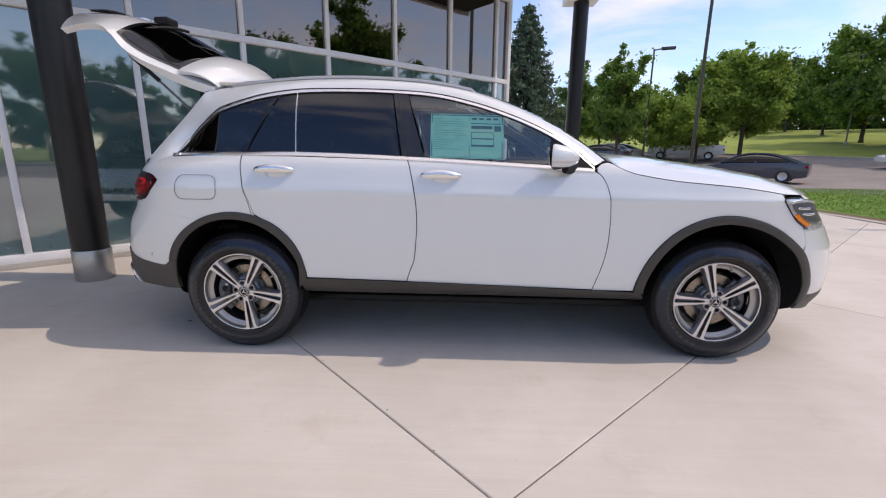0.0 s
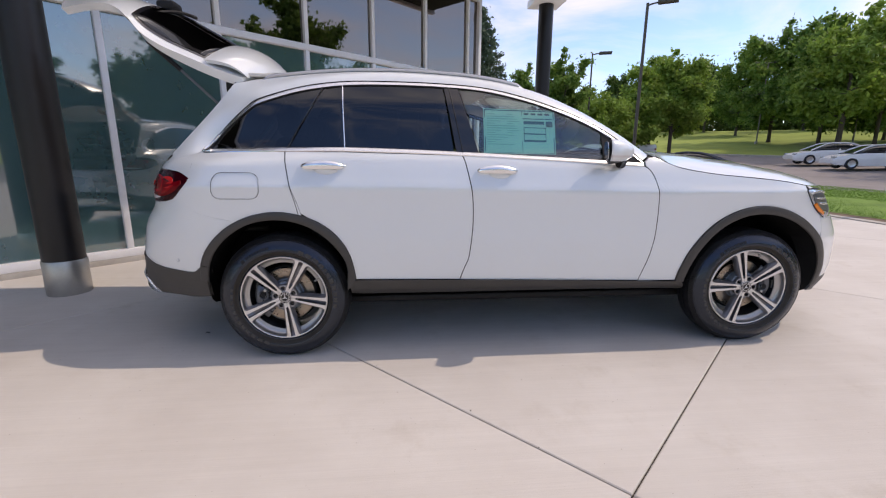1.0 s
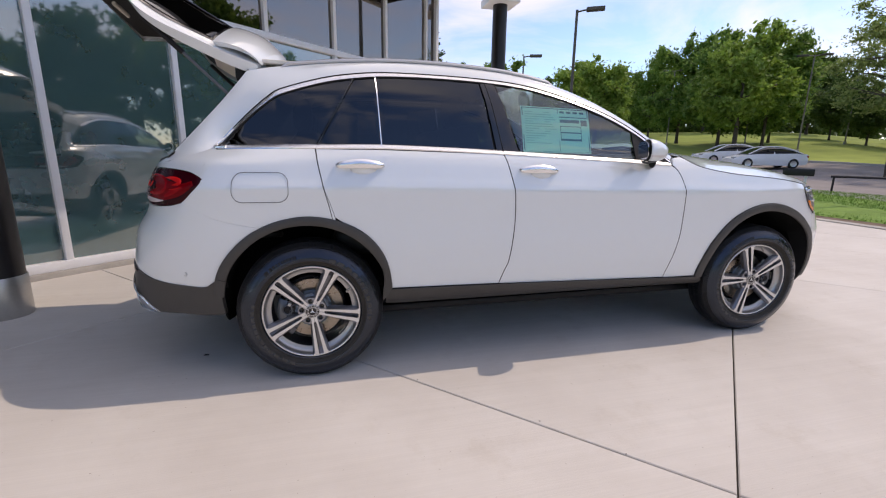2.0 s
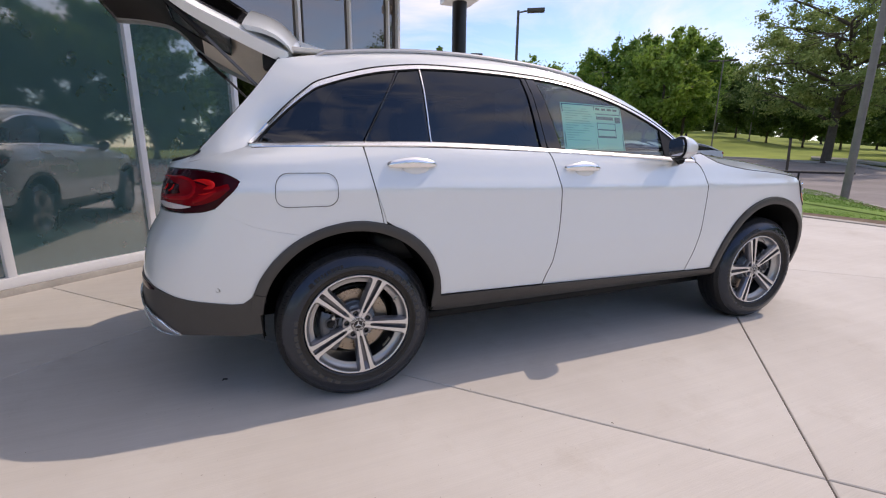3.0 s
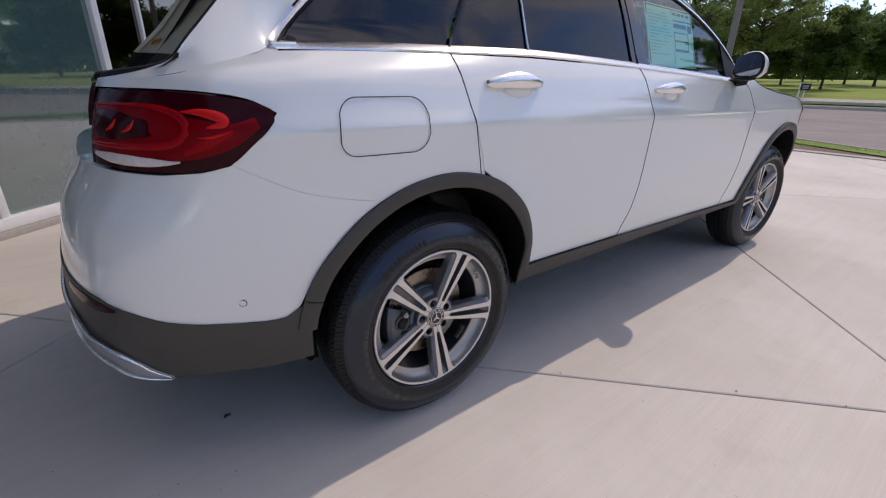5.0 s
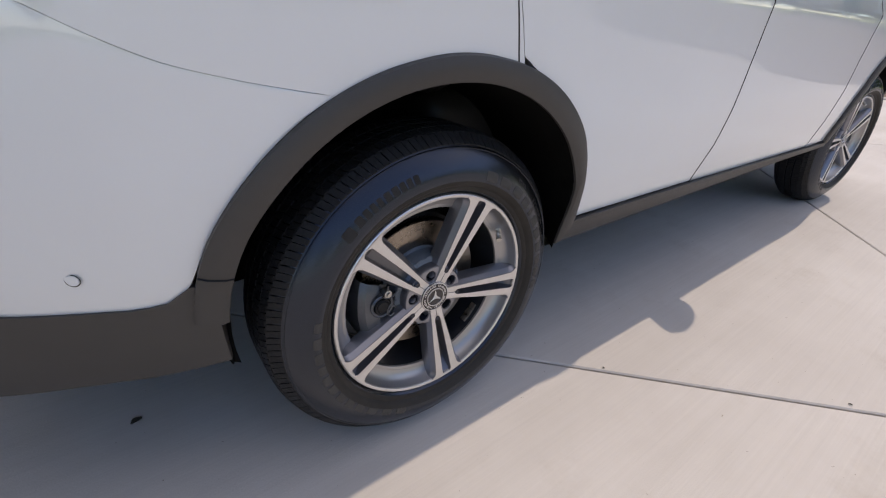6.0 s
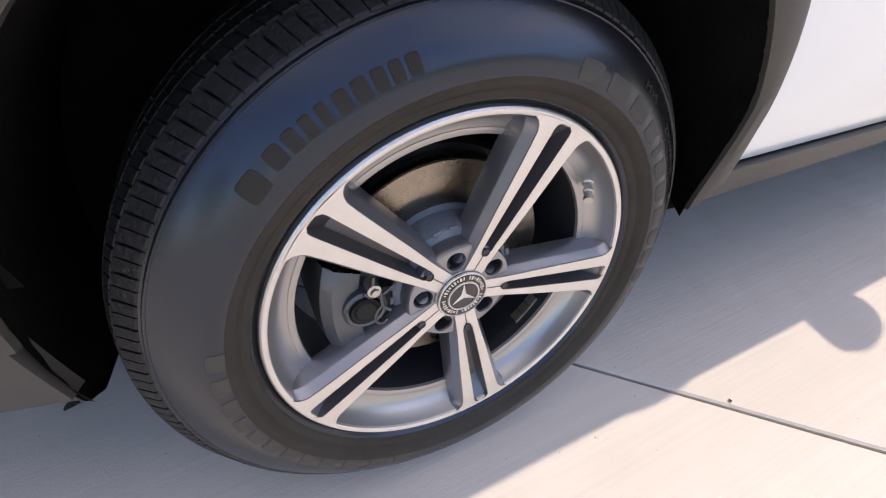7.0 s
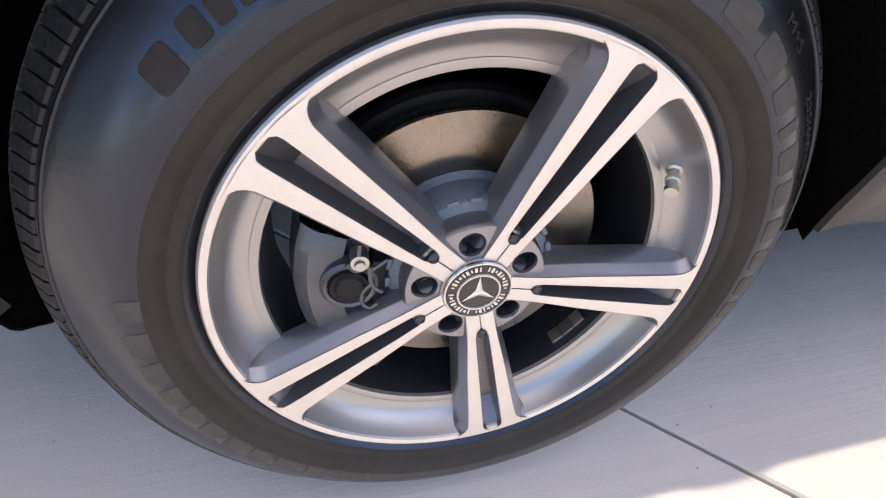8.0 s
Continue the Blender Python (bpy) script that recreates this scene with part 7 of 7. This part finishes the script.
truck_body = [(-2.85, 0.50, 1.05), (-2.80, 0.42, 1.18), (-1.9, 0.40, 1.18), (-0.9, 0.38, 1.18), (0.3, 0.38, 1.18), (1.2, 0.38, 1.18), (2.0, 0.38, 1.16), (2.6, 0.40, 1.10), (2.85, 0.45, 0.95)]
truck_cabin = [(-0.95, 1.14, 1.30), (-0.85, 1.14, 1.80), (-0.3, 1.14, 1.90), (0.3, 1.14, 1.92), (0.8, 1.14, 1.86), (1.15, 1.14, 1.55), (1.55, 1.14, 1.22)]
pickup = vehicle("white pickup truck with a dark load bed", WHITE_CAR, truck_body, truck_cabin, 5.7, 1.98, (-1.75, 1.80), "parked cars", "pickup truck", True)
pickup.matrix_basis = stand(20.4, 35.4, 150)
copy_thing(dark_saloon, stand(12.6, 33.5, 140))
copy_thing(dark_saloon, stand(9.6, 36.0, 120))

# ---- trees ----


def crown_mesh(name, clumps, leaves, size, seed, mat, droop=0.0, flat=1.0):
    """Many small leaf sprays scattered through overlapping clumps, with gaps between."""
    r = np.random.default_rng(seed)
    c = np.array([k[:3] for k in clumps])
    rad = np.array([k[3] for k in clumps])
    share = rad ** 2.2 / (rad ** 2.2).sum()
    which = r.choice(len(clumps), leaves, p=share)
    d = r.normal(size=(leaves, 3))
    d /= np.linalg.norm(d, axis=1, keepdims=True)
    reach = np.abs(r.normal(0.0, 0.62, leaves)) + 0.12
    d[:, 2] *= flat
    pos = c[which] + d * (rad[which] * reach)[:, None]
    pos[:, 2] -= droop * r.uniform(0, 1, leaves) * rad[which]
    u = r.normal(size=(leaves, 3))
    u /= np.linalg.norm(u, axis=1, keepdims=True)
    w = np.cross(u, d + 0.6 * r.normal(size=(leaves, 3)))
    w /= np.linalg.norm(w, axis=1, keepdims=True)
    s = size * r.uniform(0.55, 1.3, (leaves, 1))
    u, w = u * s, w * s * 0.62
    v = np.stack([pos - u, pos + w * 0.9 - u * 0.1, pos + u, pos - w * 0.9 + u * 0.15], 1).reshape(-1, 3)
    me = bpy.data.meshes.new(name)
    me.from_pydata(v.tolist(), [], np.arange(4 * leaves).reshape(-1, 4).tolist())
    me.materials.append(mat)
    return me


def broad_tree(label, tall, spread, trunk_h, seed, mat, leaves=9000, leaf=0.20, stems=9, open_=0.75, trunk_r=0.17, flat=0.85, category="tree"):
    """Tapered trunk, forking limbs that carry leaf clumps, uneven outline."""
    r = random.Random(seed)
    t = thing("tree", label, category, "trees")
    wood, clumps = bmesh.new(), []
    lean = (r.uniform(-0.2, 0.2), r.uniform(-0.2, 0.2))
    pts = [(lean[0] * f, lean[1] * f, -0.3 + (tall * 0.80 + 0.3) * f) for f in (0, 0.05, 0.3, 0.6, 1.0)]
    tube(pts, [trunk_r * 1.5, trunk_r, trunk_r * 0.85, trunk_r * 0.5, trunk_r * 0.12], 9, wood)
    for k in range(stems):
        f = trunk_h / tall + (0.86 - trunk_h / tall) * (k + 0.5) / stems
        a = k * 2.4 + r.uniform(-0.5, 0.5)
        h0 = tall * f * 0.86
        env = math.sin(math.pi * min(1.0, 0.18 + 0.80 * (f - trunk_h / tall) / (1 - trunk_h / tall))) ** 0.6
        reach = spread * env * r.uniform(0.72, 1.0)
        up = tall * r.uniform(0.10, 0.20)
        p0 = (lean[0] * f, lean[1] * f, h0)
        p1 = (reach * 0.5 * math.cos(a), reach * 0.5 * math.sin(a), h0 + up * 0.65)
        p2 = (reach * math.cos(a + 0.2), reach * math.sin(a + 0.2), h0 + up)
        tube([p0, p1, p2], [trunk_r * 0.42, trunk_r * 0.26, trunk_r * 0.07], 6, wood)
        for q in range(9):
            g = 0.28 + 0.76 * q / 8
            b = a + r.uniform(-0.75, 0.75)
            cx_, cy_, cz_ = reach * g * math.cos(b), reach * g * math.sin(b), h0 + up * g + r.uniform(-0.6, 0.7) * tall * 0.07
            clumps.append((cx_, cy_, cz_, spread * r.uniform(0.13, 0.27) * open_))
            tube([tuple((p1[i] + p2[i]) / 2 for i in range(3)), (cx_, cy_, cz_)], [trunk_r * 0.12, trunk_r * 0.03], 4, wood)
    for k in range(4):
        clumps.append((lean[0] + r.uniform(-0.2, 0.2) * spread, lean[1] + r.uniform(-0.2, 0.2) * spread, tall * (0.84 + 0.045 * k), spread * (0.22 - 0.035 * k) * open_))
    part("trunk", wood, BARK, t, "grey-brown trunk and limbs")
    crown = new("crown", crown_mesh("crown", clumps, leaves, leaf, seed, mat, 0.15, flat))
    crown.parent = t
    crown["label"] = "loose green leaf crown"
    return t


def spruce(label, tall, spread, seed):
    r = random.Random(seed)
    t = thing("tree", label, "tree", "trees")
    wood, clumps = bmesh.new(), []
    tube([(0, 0, -0.3), (0, 0, tall)], [0.17, 0.02], 8, wood)
    for k in range(26):
        f = 0.06 + 0.92 * k / 25
        reach = spread * (1 - f) ** 0.95 + 0.05
        for q in range(7):
            a = q * 2 * math.pi / 7 + k * 0.7 + r.uniform(-0.2, 0.2)
            l = reach * r.uniform(0.8, 1.08)
            tube([(0, 0, tall * f), (l * math.cos(a), l * math.sin(a), tall * f - 0.10 * l)], [0.03, 0.006], 4, wood)
            for g in (0.35, 0.6, 0.8, 0.96):
                clumps.append((l * g * math.cos(a), l * g * math.sin(a), tall * f - 0.10 * l * g - 0.05, 0.12 + 0.16 * reach * (1.1 - g) + 0.06))
    part("trunk", wood, BARK, t)
    crown = new("crown", crown_mesh("crown", clumps, 34000, 0.075, seed, NEEDLE, 0.5, 0.6))
    crown.parent = t
    crown["label"] = "dense blue-green needles"
    return t


def plant(t, a, r, turn=0.0, scale=1.0):
    x, y = at_angle(a, r)
    m = stand(x, y, turn)
    t.matrix_basis = m
    t.scale = (scale,) * 3
    return t


def again(t, a, r, turn, scale=1.0):
    x, y = at_angle(a, r)
    c = copy_thing(t, stand(x, y, turn))
    c.scale = (scale,) * 3
    return c


conifer = spruce("dark blue-green spruce beside the building", 7.2, 3.2, 2)
conifer.matrix_basis = stand(3.95, 15.8)
maple_a = plant(broad_tree("rounded green maple on the far lawn", 11.5, 4.3, 1.5, 11, MAPLE, 30000, 0.19, 13), 44.5, 55, 20)
maple_b = plant(broad_tree("tall green maple with an uneven crown", 13.0, 4.6, 1.6, 12, MAPLE, 32000, 0.19, 14), 40.5, 56, 80, 0.92)
bright_a = plant(broad_tree("bright green young maple beside the car park", 8.8, 3.0, 2.2, 13, BRIGHT, 24000, 0.16, 11, 0.9), 57.5, 44, 10)
lime = plant(broad_tree("slender green tree with loose branches", 8.2, 2.0, 1.9, 14, MAPLE, 20000, 0.125, 12, 0.85, 0.12), 69.5, 33, 30)
locust = plant(broad_tree("wide feathery honey locust with open limbs", 12.5, 7.0, 2.6, 15, LOCUST, 52000, 0.10, 24, 0.50, 0.30, 0.62), 27.8, 41, 0)
dense = plant(broad_tree("dense dark green tree at the lawn's edge", 10.5, 4.8, 1.6, 16, DEEP, 26000, 0.22, 12, 0.95), 32.5, 66, 60, 0.62)
young = plant(broad_tree("pale green low tree by the car park", 5.6, 2.6, 1.3, 17, BRIGHT, 18000, 0.14, 11, 0.9, 0.10), 64.5, 39, 60)

again(young, 61.5, 42, 130, 1.05), again(young, 67.0, 44, 250, 1.1), again(young, 72.0, 47, 20, 1.15), again(lime, 74.5, 40, 140, 1.0)
again(bright_a, 59.8, 47, 200, 1.0), again(maple_a, 48.5, 60, 120, 1.05), again(maple_b, 40.0, 62, 200, 0.82), again(maple_a, 51.5, 72, 200, 0.9)
again(bright_a, 43.0, 48, 100, 1.25), again(dense, 35.2, 72, 300, 0.68), again(dense, 54.5, 82, 10, 0.95), again(dense, 63.0, 85, 90, 0.9), again(dense, 58.0, 90, 190, 0.9)
again(dense, 29.5, 62, 15, 0.60), again(dense, 15.0, 50, 130, 0.58), again(locust, 21.0, 47, 230, 0.90), again(dense, 22.2, 58, 70, 0.62), again(dense, 26.6, 63, 250, 0.62), again(dense, 18.0, 60, 20, 0.62), again(dense, 24.0, 72, 130, 0.62), again(dense, 20.0, 74, 40, 0.60)
again(dense, 11.0, 60, 270, 0.72), again(maple_b, 13.0, 66, 90, 0.62), again(dense, 7.0, 64, 160, 0.75), again(dense, 28.0, 76, 220, 0.66), again(dense, 46.0, 84, 33, 1.0), again(dense, 41.0, 86, 93, 1.0)
again(dense, 37.0, 84, 153, 1.0), again(dense, 16.0, 76, 300, 0.62), again(dense, 3.0, 66, 70, 1.1), again(dense, -1.0, 62, 250, 1.1)
# trees behind the camera, which the glass mirrors
for k, (a, r, s) in enumerate(((-8, 40, 1.0), (-16, 46, 1.05), (-24, 40, 1.0), (-31, 48, 1.1), (-40, 44, 1.0), (-48, 52, 1.1), (-57, 46, 1.05), (-66, 54, 1.1), (-76, 50, 1.0), (-88, 56, 1.1), (-102, 54, 1.1), (-120, 60, 1.2), (-140, 60, 1.2), (-160, 60, 1.2))):
    again((maple_a, maple_b, dense, maple_a)[k % 4], a, r, 47 * k, s * (0.88 if -60 < a < -28 else 1.15 + 0.25 * (k % 3 == 0)))

# a wood closes the view behind the lawn
rng = np.random.default_rng(8)
clumps = []
for a in np.arange(-12, 84, 0.8):
    for k in range(2):
        x, y = at_angle(a + rng.uniform(-0.5, 0.5), rng.uniform(96, 116))
        g = rise(x, y)
        h = rng.uniform(6.5, 9.5) * (0.7 if a > 60 else 0.62 if a < 32 else 1.0)
        for z in np.arange(0.0, h, 1.6):
            clumps.append((x + rng.uniform(-1, 1), y + rng.uniform(-1, 1), g + z, rng.uniform(1.5, 2.6)))
wood_ob = new("woodland", crown_mesh("woodland", clumps, 60000, 0.50, 21, DEEP, 0.2, 0.9))
tagged(wood_ob, "dark green belt of woodland beyond the lawn", "woodland", kind="stuff")

# ---- dry leaves and scraps on the concrete ----
DRY_LEAF = material("dry_leaf", (0.055, 0.045, 0.032), rough=0.8, vary=0.3, scale=60)


def dry_leaf(x, y, turn, size):
    bm = bmesh.new()
    rows_ = []
    for u in np.linspace(0, 1, 7):
        w = size * 0.34 * math.sin(math.pi * min(1.0, 0.06 + 0.94 * u)) ** 0.8
        rows_.append([Vector((size * (u - 0.5), s * w, size * (0.04 + 0.16 * abs(s) * (0.6 + u) + 0.10 * math.sin(5 * u)))) for s in (-1, -0.5, 0, 0.5, 1)])
    grid_mesh(rows_, bm)
    ob = link("dry_leaf", bm, DRY_LEAF)
    tagged(ob, "small curled brown leaf lying on the concrete", "leaf", "fallen leaves")
    ob.matrix_basis = pose(x, y, 0.001, 0, 0, turn)
    return ob


for x, y, turn, size in ((-0.62, -0.48, 25, 0.026), (0.98, -1.50, 110, 0.010), (1.22, -1.78, 10, 0.009), (0.52, -1.02, 60, 0.008)):
    dry_leaf(x, y, turn, size)
